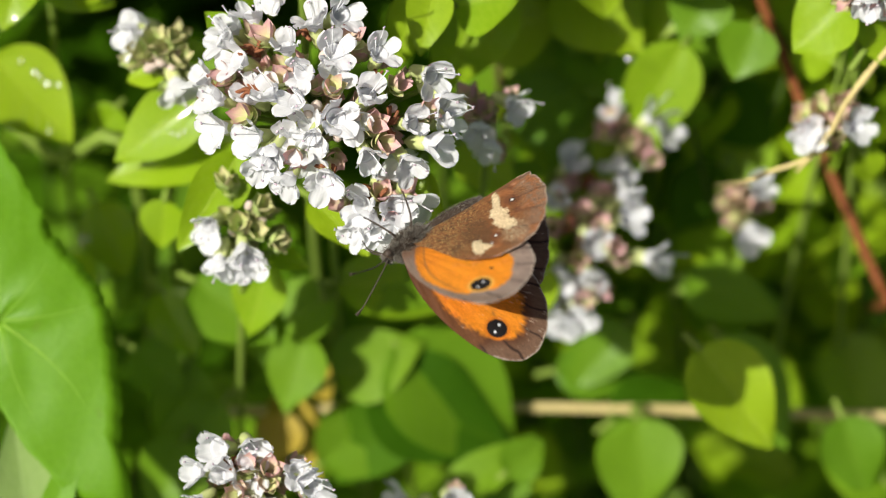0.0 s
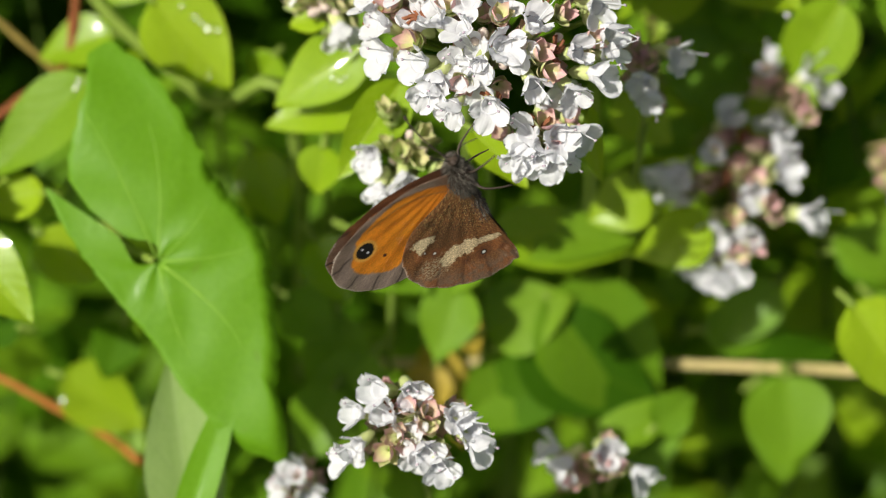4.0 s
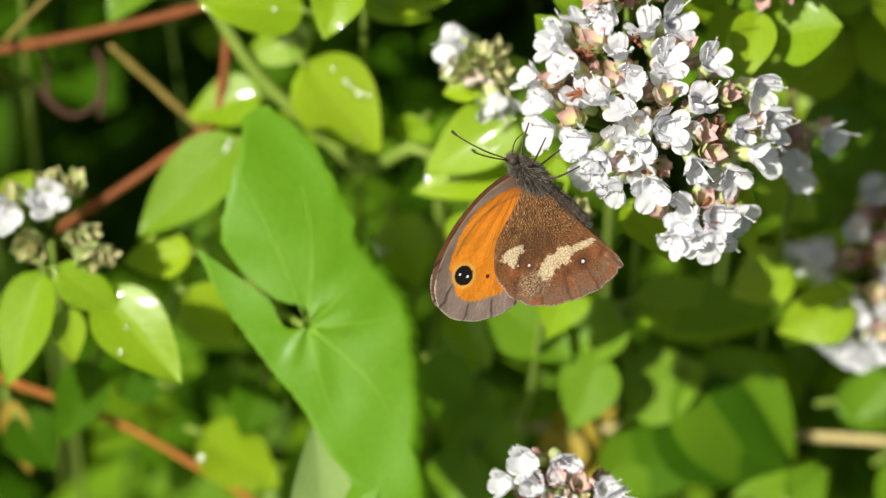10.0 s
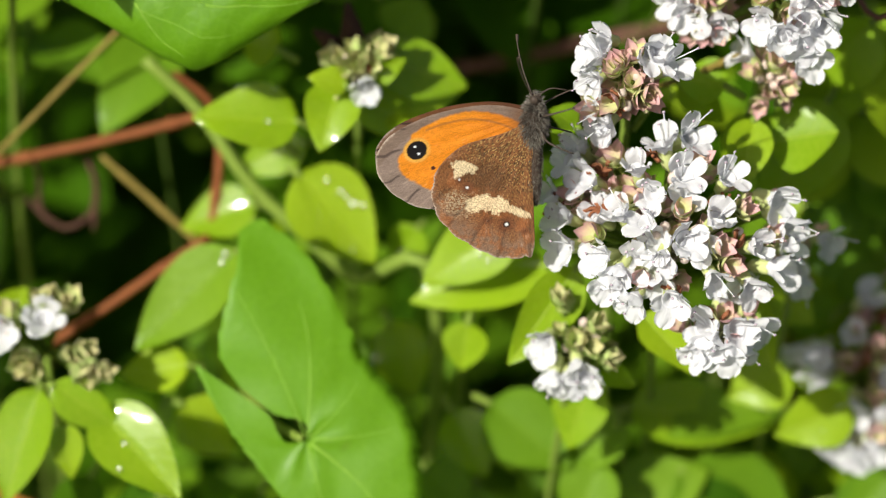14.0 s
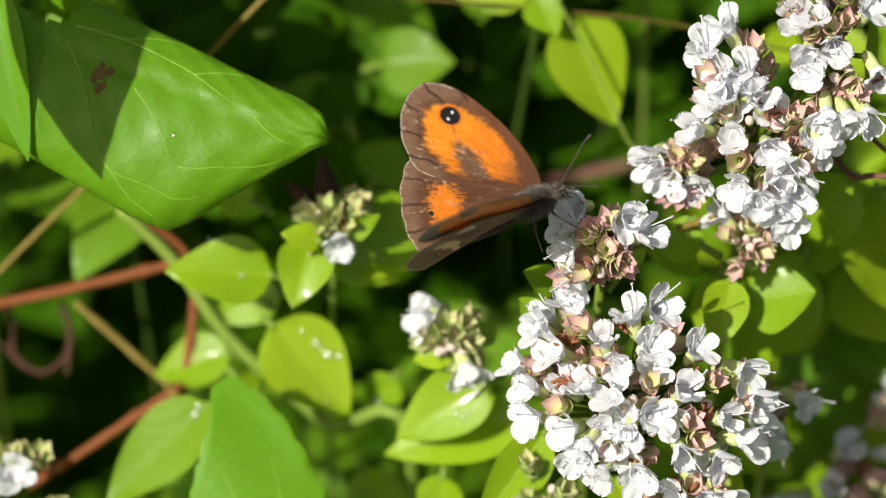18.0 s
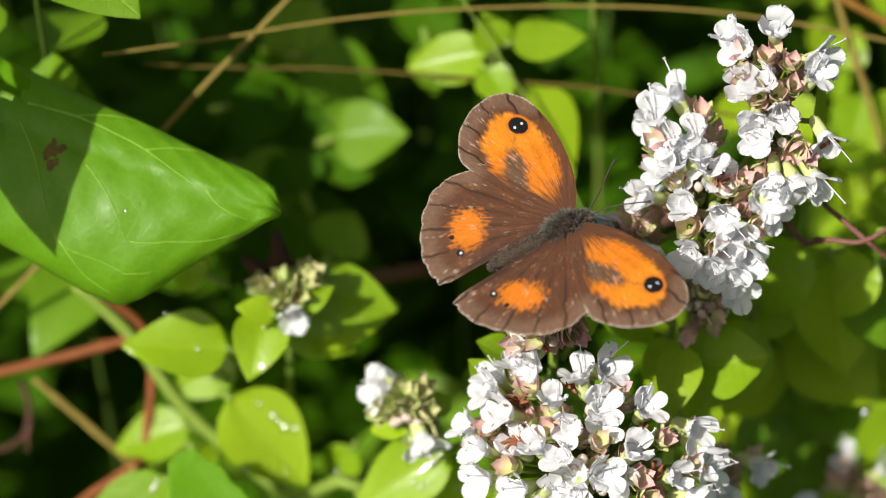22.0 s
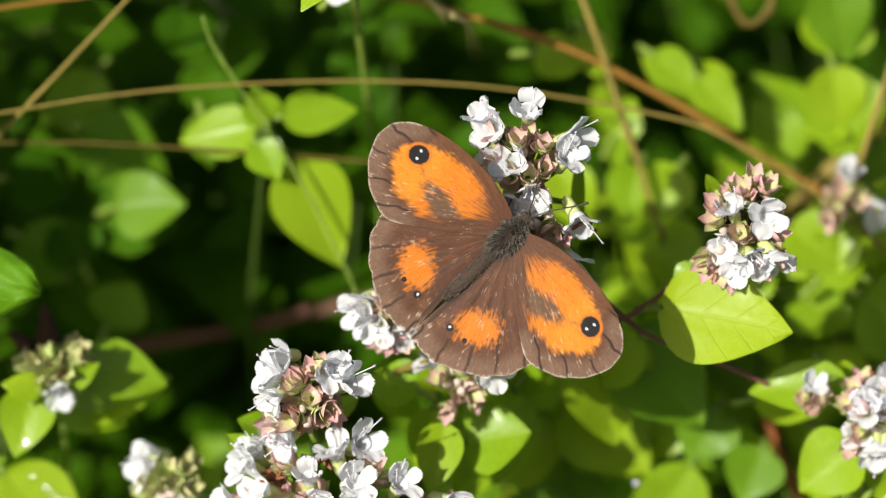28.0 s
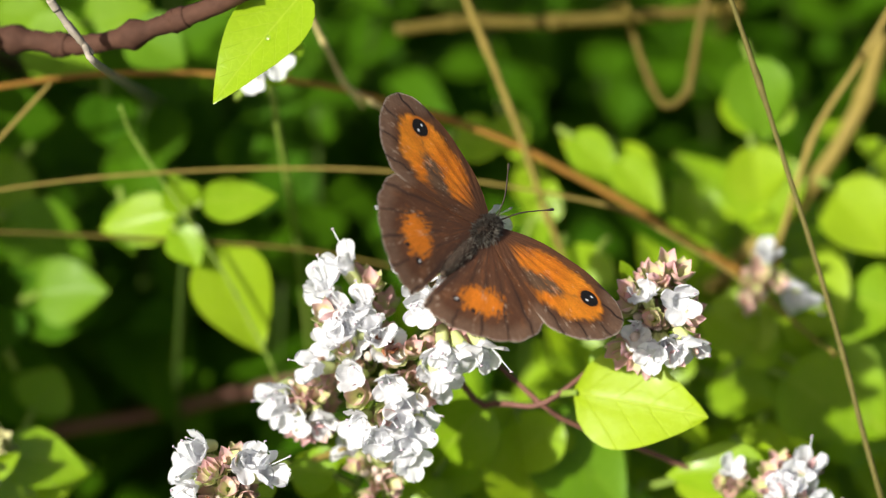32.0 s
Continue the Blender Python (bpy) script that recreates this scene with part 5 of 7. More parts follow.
dry("straw", [(-85.6, 9.8, -50), (-79.2, 4.2, -51), (-72.3, -1.9, -52)], 0.5, 0.5, DULL_STRAW, "short pale straw at a stem joint")
dry("straw", [(-33.6, 78.8, -26), (-42.2, 70.1, -28.5), (-50.1, 62.2, -31), (-57.5, 54.9, -33.5), (-64.2, 48, -36), (-73.5, 38.4, -38.5), (-82.9, 28.4, -41), (-91.9, 19.4, -43.5), (-101, 10.2, -46)], 0.32, 0.42, DULL_STRAW, "long pale dry grass straw")
dry("curled_tendril", [(-88.1, 9.7, -54), (-86.8, 5.8, -54.4), (-87.3, 1.4, -54.8), (-91.2, -1.2, -55.2), (-95.2, 1.4, -55.6), (-95.6, 6.2, -56)], 0.55, 0.35, BARK, "withered brown curled tendril", (), "tendril")
dry("straw", [(-73, 58.3, -26), (-56.2, 60.7, -27.3), (-39.3, 63.4, -28.7), (-22.4, 65, -30), (-1.2, 65.6, -31.3), (20.1, 64.5, -32.7), (44, 60.4, -34), (54.3, 57, -35.3), (69.8, 47.4, -36.7), (80.1, 38.7, -38)], 0.22, 0.31, DULL_STRAW, "long arching dry grass straw")
dry("straw", [(-67.6, 57.4, -37), (-57.3, 57, -37.5), (-40.2, 56.7, -38), (-23, 55.6, -38.5), (-9.2, 54.5, -39), (4.5, 53.1, -39.5), (20, 49.7, -40)], 0.25, 0.28, OLIVE, "thin brown dry grass straw")
dry("golden_stem", [(-60.5, 75.9, -30), (-50.4, 77.5, -31.7), (-42.1, 78.7, -33.3), (-29.3, 80.3, -35), (-12.3, 80.3, -36.7), (5.7, 78.4, -38.3), (17.6, 75.3, -40), (26.2, 72.6, -41.7), (34.8, 69.2, -43.3), (43.5, 64.7, -45), (52.2, 59.9, -46.7), (60.9, 54.2, -48.3), (68.8, 49.6, -50)], 0.34, 0.75, GOLD_BROWN, "arching golden brown dry stem", (0.45,))
dry("straw", [(25, 100.4, -38), (28.7, 91, -39.7), (32.4, 81.5, -41.3), (36.6, 70.2, -43), (39.9, 59.8, -44.7), (42.4, 52.8, -46.3), (44.5, 45.7, -48)], 0.62, 0.4, DULL_STRAW, "upright yellowish dry grass straw")
swaying_stalk = dry("grass_stalk", [(63.9, 92.7, 2), (66.3, 87.9, 0.3), (70.1, 76.6, -1.4), (74.4, 62.7, -3.1), (78, 51.2, -4.9), (82, 36.8, -6.6), (85.2, 24, -8.3), (87.7, 14.8, -10)], 0.34, 0.46, STALK, "thin brown grass stalk crossing the patch", (0.2,), "grass")
dry("straw", [(94.4, 90.4, -36), (88.4, 80.3, -38.7), (81.5, 69.3, -41.3), (76.3, 53.9, -44)], 0.5, 0.6, DULL_STRAW, "leaning yellow brown straw")
dry("straw", [(93.7, 85.5, -56), (90.3, 74.1, -59.3), (81.4, 60.1, -62.7), (70.7, 49.6, -66)], 1.3, 1.5, DULL_STRAW, "thick pale blurred dry stalk")
dry("curled_tendril", [(66.7, 93.7, -52), (64.8, 85.8, -52.4), (62.9, 77.1, -52.8), (59.3, 74.9, -53.2), (56.4, 80.7, -53.6), (54.7, 86.1, -54)], 0.75, 0.45, OLIVE, "dry bent straw curl", (), "tendril")
dry("straw", [(17.6, 87.5, -60), (28.3, 88.7, -60.7), (40.8, 88.5, -61.3), (66.8, 89.8, -62)], 1.0, 1.2, OLIVE, "thick brown straw deep in the patch")
dry("tendril", [(5.2, 88.5, -26), (6.9, 84.8, -28.5), (8.5, 81.5, -31), (10.5, 77.7, -33.5), (13.4, 75.8, -36)], 0.4, 0.45, STRAW, "thin pale dry tendril tip", (), "tendril")
# Darker purple here stands in for the shade over this reddish stem.
dry("red_stem", [(29.7, 39.3, -84), (15.9, 35.3, -86), (-3.6, 31.3, -88), (-21.4, 27.3, -90), (-40.1, 24.2, -92)], 0.95, 1.1, PURPLE, "thick reddish stem deep in the shade")
dry("orange_stem", [(-105.9, -40, -50), (-100.8, -42.5, -51.5), (-83.3, -48.8, -53), (-66.5, -57.9, -54.5), (-61.3, -61.3, -56)], 0.6, 0.7, plain("orange_stem", (0.25, 0.085, 0.015), (0.42, 0.17, 0.04), 0.5, 500), "orange brown dry stem low in the patch")
dry("straw", [(-29.5, -48.9, -66), (-22.4, -48.8, -66.2), (-3.6, -48.7, -66.5), (21.3, -49, -66.8), (37.4, -49.6, -67), (54.4, -50.4, -67.2), (66, -51.1, -67.5), (83.9, -52.1, -67.8), (115.2, -53.8, -68)], 0.8, 0.9, STRAW, "thick pale straw lying level behind the leaves")
dry("brown_stem", [(61.2, 16, -50), (65.8, 3.8, -52), (71.3, -10.2, -54), (79.4, -29.6, -56)], 0.8, 0.9, BROWN, "brown leaning dry stem")
dry("straw", [(82.2, 7.9, -18), (78.1, 3.9, -20.4), (72.5, -3.2, -22.8), (70.1, -7.7, -25.2), (66.9, -11.3, -27.6), (61.2, -13.3, -30)], 0.5, 0.3, STRAW, "pale bent straw with forked tip")
dry("bark_twig", [(-2.5, 90.2, 4), (-7.5, 88.2, 1.3), (-14.2, 86.1, -1.3), (-21.7, 84.1, -4), (-28.5, 83.4, -6.7), (-34.5, 84.4, -9.3), (-41.3, 85, -12)], 1.4, 1.7, BARK, "dark twig with rough flaking bark", (0.3, 0.6), "twig")
dry("grey_twig", [(-31.4, 90.8, 8), (-29, 87, 5), (-26.1, 83, 2)], 0.5, 0.55, plain("grey_twig", (0.2, 0.17, 0.13), (0.42, 0.37, 0.3), 0.7, 600), "short grey dry twig", (), "twig")
dry("straw", [(9.6, 24, -10), (6, 22.7, -17), (1.4, 21, -24)], 0.55, 0.5, DULL_STRAW, "short brown straw behind a flower")
dry("grass_stalk", [(-23.6, 75.4, -30), (-21.7, 70.4, -32.5), (-14.2, 58.5, -35), (-8.4, 49.1, -37.5), (-2.5, 37, -40)], 0.22, 0.25, STEM, "thin green grass stalk", (), "grass")


# ---- the leafy depth of the patch ----
def filler(seed, mat, u_range, v_range, steps, w_top, w_depth, skip, size, label, group, below=0.11):
    """Leafy stems without flowers, upright from the soil, under and behind the flowering shoots."""
    rng = random.Random(seed)
    forms = []
    for k in range(5):
        v, f, uv = blade(size, size * rng.uniform(0.6, 0.76), rng.uniform(0.1, 0.3), rng.uniform(0.1, 0.3), seed=seed * 9 + k, rows=9, cols=6)
        forms.append(mesh_of("leaf", v, f, [mat], uv))
    nu, nv = steps
    for iu in range(nu):
        for iv in range(nv):
            u = u_range[0] + (u_range[1] - u_range[0]) * (iu + rng.uniform(0.1, 0.9)) / nu
            v = v_range[0] + (v_range[1] - v_range[0]) * (iv + rng.uniform(0.1, 0.9)) / nv
            w = w_top - rng.uniform(0, w_depth)
            if rng.random() < skip:
                continue
            if (-112 < u < -66 and -16 < v < 28) or (-34 < u < -4 and 22 < v < 44) or (-5 < u < 14 and -38 < v < -20):
                w -= 60
            p = P((u, v, w))
            if p.z < 0.05:
                continue
            ob = thing("marjoram_plant", Vector((p.x, p.y, 0)), label, "herb", group)
            lean = Vector((rng.uniform(-0.2, 0.2), rng.uniform(-0.2, 0.2), 1))
            ob.location -= Vector((lean.x * p.z, lean.y * p.z, 0))
            curve = [Vector((lean.x * p.z * q + 0.004 * math.sin(5 * q + u), lean.y * p.z * q, p.z * q)) for q in (0, 0.2, 0.4, 0.6, 0.8, 1)]
            sv, sf = tube(smooth_line(curve, 3), 0.0007, 0.0004, 6)
            # Filler stems all take the stem colour with shade painted in.
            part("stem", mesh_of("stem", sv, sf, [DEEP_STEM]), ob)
            turn = rng.uniform(0, 3)
            h, i = p.z, 0
            while h > max(0.03, p.z - below):
                q = h / p.z
                grown = 0.55 + 0.5 * min(1.0, i / 2)
                for side in (0, math.pi):
                    a = turn + i * 1.57 + side + rng.uniform(-0.3, 0.3)
                    m = Matrix.Translation((lean.x * h, lean.y * h, h)) @ Matrix.Rotation(a, 4, "Z") @ Matrix.Rotation(radians(rng.uniform(-30, 28)), 4, "X") @ Matrix.Rotation(radians(rng.uniform(-25, 25)), 4, "Y") @ Matrix.Scale(grown * rng.uniform(0.8, 1.1), 4)
                    part("leaf", rng.choice(forms), ob, m)
                h -= rng.uniform(0.014, 0.026)
                i += 1


# Plants in DEEP and MID carry their shade in the leaf colour.
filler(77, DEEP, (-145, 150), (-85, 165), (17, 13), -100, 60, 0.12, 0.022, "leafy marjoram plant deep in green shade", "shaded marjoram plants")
filler(31, MID, (-78, -2), (-66, 6), (4, 4), -62, 16, 0.2, 0.021, "green leafy marjoram plant without flowers", "leafy marjoram plants", 0.06)
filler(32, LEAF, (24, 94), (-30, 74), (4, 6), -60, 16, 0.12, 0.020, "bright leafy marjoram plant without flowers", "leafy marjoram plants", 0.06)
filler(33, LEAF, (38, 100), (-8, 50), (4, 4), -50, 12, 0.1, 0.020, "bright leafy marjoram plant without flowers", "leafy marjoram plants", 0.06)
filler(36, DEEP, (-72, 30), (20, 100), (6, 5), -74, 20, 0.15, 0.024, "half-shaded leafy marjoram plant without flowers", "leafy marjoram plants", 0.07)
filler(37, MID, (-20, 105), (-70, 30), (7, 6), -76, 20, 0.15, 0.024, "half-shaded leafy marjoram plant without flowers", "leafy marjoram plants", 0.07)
# Added tall plants beyond the left of view, only to shade the patch.
filler(35, MID, (-150, -84), (74, 130), (4, 3), 14, 26, 0.25, 0.021, "tall leafy marjoram plant added off to the side for shade", "leafy marjoram plants", 0.10)


def undergrowth():
    """Low leaves all round the patch, joined as one."""
    rng = random.Random(91)
    v, f, uv = [], [], []
    mid = P((0, 30, -40))
    for _ in range(15000):
        a, r = rng.uniform(0, 2 * math.pi), 0.19 + 2.4 * rng.random() ** 1.25
        x, y = mid.x + r * math.cos(a), mid.y + r * math.sin(a)
        z = rng.uniform(0.02, 0.17) * (1 - 0.4 * rng.random())
        if y < -0.3 and abs(x) < 0.25:
            z *= 0.6
        m = Matrix.Translation((x, y, z)) @ Matrix.Rotation(rng.uniform(0, 6.3), 4, "Z") @ Matrix.Rotation(radians(rng.uniform(-35, 30)), 4, "X") @ Matrix.Rotation(radians(rng.uniform(-30, 30)), 4, "Y")
        ln, wd = rng.uniform(0.016, 0.03), rng.uniform(0.006, 0.010)
        o = len(v)
        for q, s, h in ((0, 0, 0), (-1, 0.3, 0.15), (0, 0.35, 0), (1, 0.3, 0.15), (-0.85, 0.65, 0.12), (0, 0.7, 0.02), (0.85, 0.65, 0.12), (0, 1, -0.1)):
            v.append(m @ Vector((q * wd, s * ln, h * wd)))
            uv.append((0.5 + 0.5 * q, s))
        f += [(o, o + 2, o + 1), (o, o + 3, o + 2), (o + 1, o + 2, o + 5, o + 4), (o + 2, o + 3, o + 6, o + 5), (o + 4, o + 5, o + 7), (o + 5, o + 6, o + 7)]
    # The undergrowth wears the leaf colour that has half shade painted in.
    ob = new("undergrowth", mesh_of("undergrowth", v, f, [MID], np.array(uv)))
    tagged(ob, "low green leafy undergrowth on dark soil", "undergrowth", "", "stuff")


undergrowth()


# ---- dew ----
def dew():
    """Low domes of water that glint in the sun, on the wet leaves."""
    v, f = [], []
    top, bend = 0.26, 2.05
    for i in range(8):
        for j in range(14):
            a, b = math.asin(1 / bend) * i / 7 + 0.004, 2 * math.pi * j / 14
            v.append((bend * math.sin(a) * math.cos(b), bend * math.sin(a) * math.sin(b), bend * math.cos(a) - bend + top))
    for i in range(7):
        for j in range(14):
            a, b = i * 14 + j, i * 14 + (j + 1) % 14
            f.append((a, a + 14, b + 14, b))
    f.append(tuple(range(14)))
    f.append(tuple(range(98, 112))[::-1])
    me = mesh_of("water_drop", [tuple(c * MM for c in q) for q in v], f, [WATER])
    rng = random.Random(8)
    glint = Vector((-0.26, 0.08, 0.96))
    wet = (
        ("a dewy upper leaf", ((-62.8, 19.8, -29.4, 0.5), (-64.0, 19.9, -29.4, 0.35), (-59.3, 14.6, -29.3, 0.55), (-58.6, 19.5, -29.7, 0.5), (-61.0, 19.3, -29.5, 0.35))),
        ("a broad wet leaf", ((-48.5, 4.5, -38.7, 0.9), (-46.7, 2.8, -39.0, 1.1), (-45.1, 2.4, -39.1, 0.8), (-50.6, 6.2, -38.4, 0.6), (-46.8, -4.4, -39.9, 0.8), (-47.6, 3.6, -38.9, 0.6), (-52.3, -3.7, -37.1, 0.6))),
        ("a leaf beside the flowers", ((-39.1, -4.6, -47.2, 1.0), (-27.3, -5.3, -26.9, 0.55), (-26.2, -5.8, -25.8, 0.6), (-25.3, -5.2, -25.6, 0.5))),
        ("a shiny leaf by a brown stem", ((-66.1, -6.3, -34.3, 0.9), (-65.8, -5.2, -34.2, 0.7), (-66.3, -7.6, -34.3, 0.5), (-42.9, -21.0, -52.5, 1.3))),
        ("a rolled leaf", ((-68.1, 34.9, -5.0, 0.5),)),
        ("a low leaf", ((41.3, 4.4, -40.0, 1.0), (76.5, 34.9, -62.4, 0.9), (-70.0, -53.8, -49.0, 1.1), (-8.7, -39.3, -48.3, 0.6), (-5.3, -29.7, -46.4, 0.6))),
        ("a glossy side leaf", ((-80.1, -33.5, -26.0, 0.7), (-80.7, -37.2, -22.8, 0.7), (-35.7, 22.0, -36.2, 0.6), (0.2, 83.4, 3.9, 0.45))),
    )
    for where, drops in wet:
        for u, v0, w, r in drops:
            ob = new("water_drop", me)
            axis = glint + Vector((rng.uniform(-0.1, 0.1), rng.uniform(-0.1, 0.1), 0))
            ob.matrix_basis = aim(P((u, v0, w + 0.05)), way(axis), 0, r)
            tagged(ob, "clear sunlit water drop on " + where, "drop", "water drops")


dew()


# ---- the butterfly ----
def closed_line(pts, per):
    pts = [Vector((*p, 0)) for p in pts]
    n, out = len(pts), []
    for i in range(n):
        a, b, c, d = (pts[(i + k) % n] for k in (-1, 0, 1, 2))
        for k in range(per):
            t = k / per
            out.append(0.5 * (2 * b + (c - a) * t + (2 * a - 5 * b + 4 * c - d) * t * t + (3 * b - a - 3 * c + d) * t ** 3))
    return np.array([(p.x, p.y) for p in out])


FORE = ((0.8, 2.9), (5, 4.7), (10, 5.2), (15, 4.7), (19.3, 3.3), (21.8, 1.2), (22.5, -1.5), (21.4, -4.6), (18.8, -7.4), (15.8, -8.8), (12.9, -9.0), (8, -5.6), (3, -1.8), (0.8, 0.8))
HIND = ((0.6, 1.4), (5, 0.2), (10.8, -1.2), (14.5, -4.7), (15.0, -9.5), (13.0, -13.3), (9.6, -16.2), (6.2, -18.0), (3, -18.2), (1.5, -17.2), (1.15, -9), (0.8, -2))
WING = 1.02 * MM
HINGE_FORE, HINGE_HIND = Vector((0.7, 2.2, 0.8)), Vector((1.0, 0.6, 0.6))


def rough(x, y, scale, seed):
    return np.array([noise.noise(Vector((a * scale, b * scale, seed))) for a, b in zip(x, y)])


def soft(x, lo, hi):
    t = np.clip((x - lo) / (hi - lo), 0, 1)
    return (t * t * (3 - 2 * t))[:, None]


def spot(x, y, cx, cy, rx, ry, turn=0.0):
    c, s = math.cos(turn), math.sin(turn)
    a, b = (x - cx) * c + (y - cy) * s, -(x - cx) * s + (y - cy) * c
    return np.sqrt((a / rx) ** 2 + (b / ry) ** 2)


def over(col, new_col, mask):
    return col * (1 - mask) + np.array(new_col) * mask


def wing_tones(x, y, edge, outer, kind, under):
    """The scales' colours over a wing, upper or under side; x outward and y forward in mm."""
    n1, n2, n3 = rough(x, y, 0.55, 1.0), rough(x, y, 1.7, 5.0), rough(x, y, 5.0, 9.0)
    n4 = rough(x, y, 3.1, 14.0)
    hinge = HINGE_FORE if kind == "fore" else HINGE_HIND
    ang = np.arctan2(y - hinge.y, x - hinge.x)
    dist = np.hypot(x - hinge.x, y - hinge.y)
    vein = np.abs(((ang * (5.6 if kind == "fore" else 4.3) + 0.12 * n1) % 1.0) - 0.5)
    vein = 1 - soft(vein * dist, 0.25, 1.5)
    fib = np.array([noise.noise(Vector((a * 16, b * 0.30, 3.0))) for a, b in zip(ang, dist)])
    fib2 = np.array([noise.noise(Vector((a * 45, b * 0.8, 7.0))) for a, b in zip(ang, dist)])
    fib3 = np.array([noise.noise(Vector((a * 90, b * 1.6, 2.0))) for a, b in zip(ang, dist)])
    ones = np.ones((len(x), 3))
    eye = spot(x, y, 16.6, 0.2, 1.46, 1.34, -0.5)
    if kind == "fore" and not under:
        brown = (0.120, 0.050, 0.022)
        col = ones * np.array((0.74, 0.225, 0.010))
        col = over(col, (0.50, 0.11, 0.008), soft(n1 + 0.5 * n2 + 0.5 * fib, 0.0, 0.8) * 0.55)
        col = over(col, (0.80, 0.30, 0.016), soft(x + 0.8 * n1, 11, 15) * 0.6)
        col = over(col, brown, 1 - soft(outer + 0.45 * fib + 0.5 * fib2 + 0.5 * n1, 2.7, 3.8))
        costa = 5.0 - y - 0.035 * (x - 10) ** 2 * (x > 10) - 0.05 * (x - 10) ** 2 * (x < 10)
        col = over(col, brown, (1 - soft(costa + 0.4 * n2 + 0.3 * fib2, 0.9, 2.0)) * 0.95)
        # the dark scent patch that slants across the orange
        col = over(col, (0.15, 0.085, 0.045), 1 - soft(spot(x, y, 7.8, -2.9, 5.8, 1.8, 0.22) + 0.24 * fib + 0.26 * fib2 + 0.22 * n2, 0.55, 1.25))
        col = over(col, brown, (1 - soft(dist + 1.6 * fib + 1.2 * fib2, 2.5, 8.0)) * 0.88)
        inner = y + 9.6 - (12.8 - x) * 0.95
        col = over(col, brown, 1 - soft(inner + 1.0 * fib + 0.6 * fib2, 1.0, 2.5))
        col = over(col, (0.030, 0.017, 0.012), vein * (1 - soft(outer, 2.6, 4.2)) * 0.9)
        col = over(col, (0.66, 0.20, 0.012), 1 - soft(eye, 1.12, 1.4))
    elif kind == "fore":
        grey = (0.30, 0.225, 0.18)
        col = ones * np.array((0.80, 0.285, 0.016))
        col = over(col, (0.66, 0.195, 0.012), soft(n1 + 0.3 * fib + 0.2 * n2, 0.0, 0.9) * 0.5)
        col = over(col, (0.60, 0.16, 0.010), (1 - soft(dist, 3, 10)) * 0.5)
        col = over(col, grey, 1 - soft(outer + 0.16 * fib2 + 0.3 * n1, 2.7, 3.15))
        costa = 5.0 - y - 0.035 * (x - 10) ** 2 * (x > 10) - 0.05 * (x - 10) ** 2 * (x < 10)
        col = over(col, (0.25, 0.18, 0.135), (1 - soft(costa + 0.2 * n2 + 0.03 * (10 - x), 0.3, 0.75)))
        col = over(col, (0.22, 0.11, 0.045), (1 - soft(np.abs(costa - 1.5 - 0.04 * (12 - x)), 0.05, 0.28)) * 0.5 * (x < 15)[:, None])
        col = over(col, (0.16, 0.07, 0.03), (1 - soft(dist, 1.0, 4.0)) * 0.7)
        col = over(col, (0.06, 0.04, 0.035), vein * (1 - soft(outer, 2.2, 3.0)) * 0.75)
        col = over(col, (0.80, 0.42, 0.07), 1 - soft(eye, 1.18, 1.45))
        col = over(col, (0.07, 0.02, 0.012), 1 - soft(spot(x, y, 14.8, -2.8, 0.34, 0.3), 0.7, 1.15))
    elif not under:
        brown = (0.115, 0.048, 0.022)
        col = ones * np.array(brown)
        col = over(col, (0.21, 0.09, 0.036), soft(n1 + 0.5 * n2 + 0.6 * fib, 0.0, 0.9) * 0.7)
        col = over(col, (0.17, 0.052, 0.016), soft(fib + 0.6 * fib2, 0.05, 0.5) * (1 - soft(dist, 6, 12)) * 0.6)
        col = over(col, (0.065, 0.033, 0.02), (1 - soft(x + 0.8 * fib, 0.8, 4.0)) * 0.65)
        patch = spot(x, y, 6.9, -10.3, 3.5, 2.7, 0.75) + 0.30 * fib + 0.34 * fib2 + 0.25 * n1 + 0.2 * n2
        col = over(col, (0.70, 0.205, 0.012), 1 - soft(patch, 0.66, 1.12))
        col = over(col, (0.045, 0.026, 0.018), vein * soft(dist, 4, 11) * 0.7 * soft(patch, 0.8, 1.2))
        for cx, cy, r in ((4.3, -13.2, 0.55), (7.0, -12.8, 0.38)):
            col = over(col, (0.01, 0.008, 0.008), 1 - soft(spot(x, y, cx, cy, r, r), 0.8, 1.15))
        col = over(col, (0.9, 0.9, 0.9), 1 - soft(spot(x, y, 4.25, -13.15, 0.2, 0.2), 0.6, 1.2))
    else:
        # brown at the root with golden dust, a broken cream band, rusty and grey towards the margin
        col = ones * np.array((0.25, 0.104, 0.036))
        col = over(col, (0.105, 0.052, 0.020), soft(n1 + 0.6 * n2 + 0.3 * n4, -0.1, 0.6) * 0.75)
        root = (1 - soft(dist + 2.0 * n1, 6, 12)) * 1.0
        col = over(col, (0.58, 0.41, 0.15), soft(n3 + 0.5 * n4, 0.12, 0.42) * (0.12 + 0.88 * root) * 0.6)
        col = over(col, (0.045, 0.025, 0.014), soft(n4 - 0.5 * n3, 0.10, 0.45) * (0.35 + 0.4 * root))
        col = over(col, (0.10, 0.048, 0.02), (1 - soft(spot(x, y, 7.5, -6.0, 3.6, 2.4, 0.4) + 0.4 * n1 + 0.3 * n2, 0.5, 1.3)) * 0.65)
        grey = soft(dist + 1.6 * n1 + 0.5 * n2, 14.0, 17.5)
        col = over(col, (0.27, 0.175, 0.115), grey * 0.75)
        col = over(col, (0.36, 0.13, 0.04), soft(n1 - 0.4 * n2, -0.15, 0.4) * soft(dist, 9, 13) * 0.75)
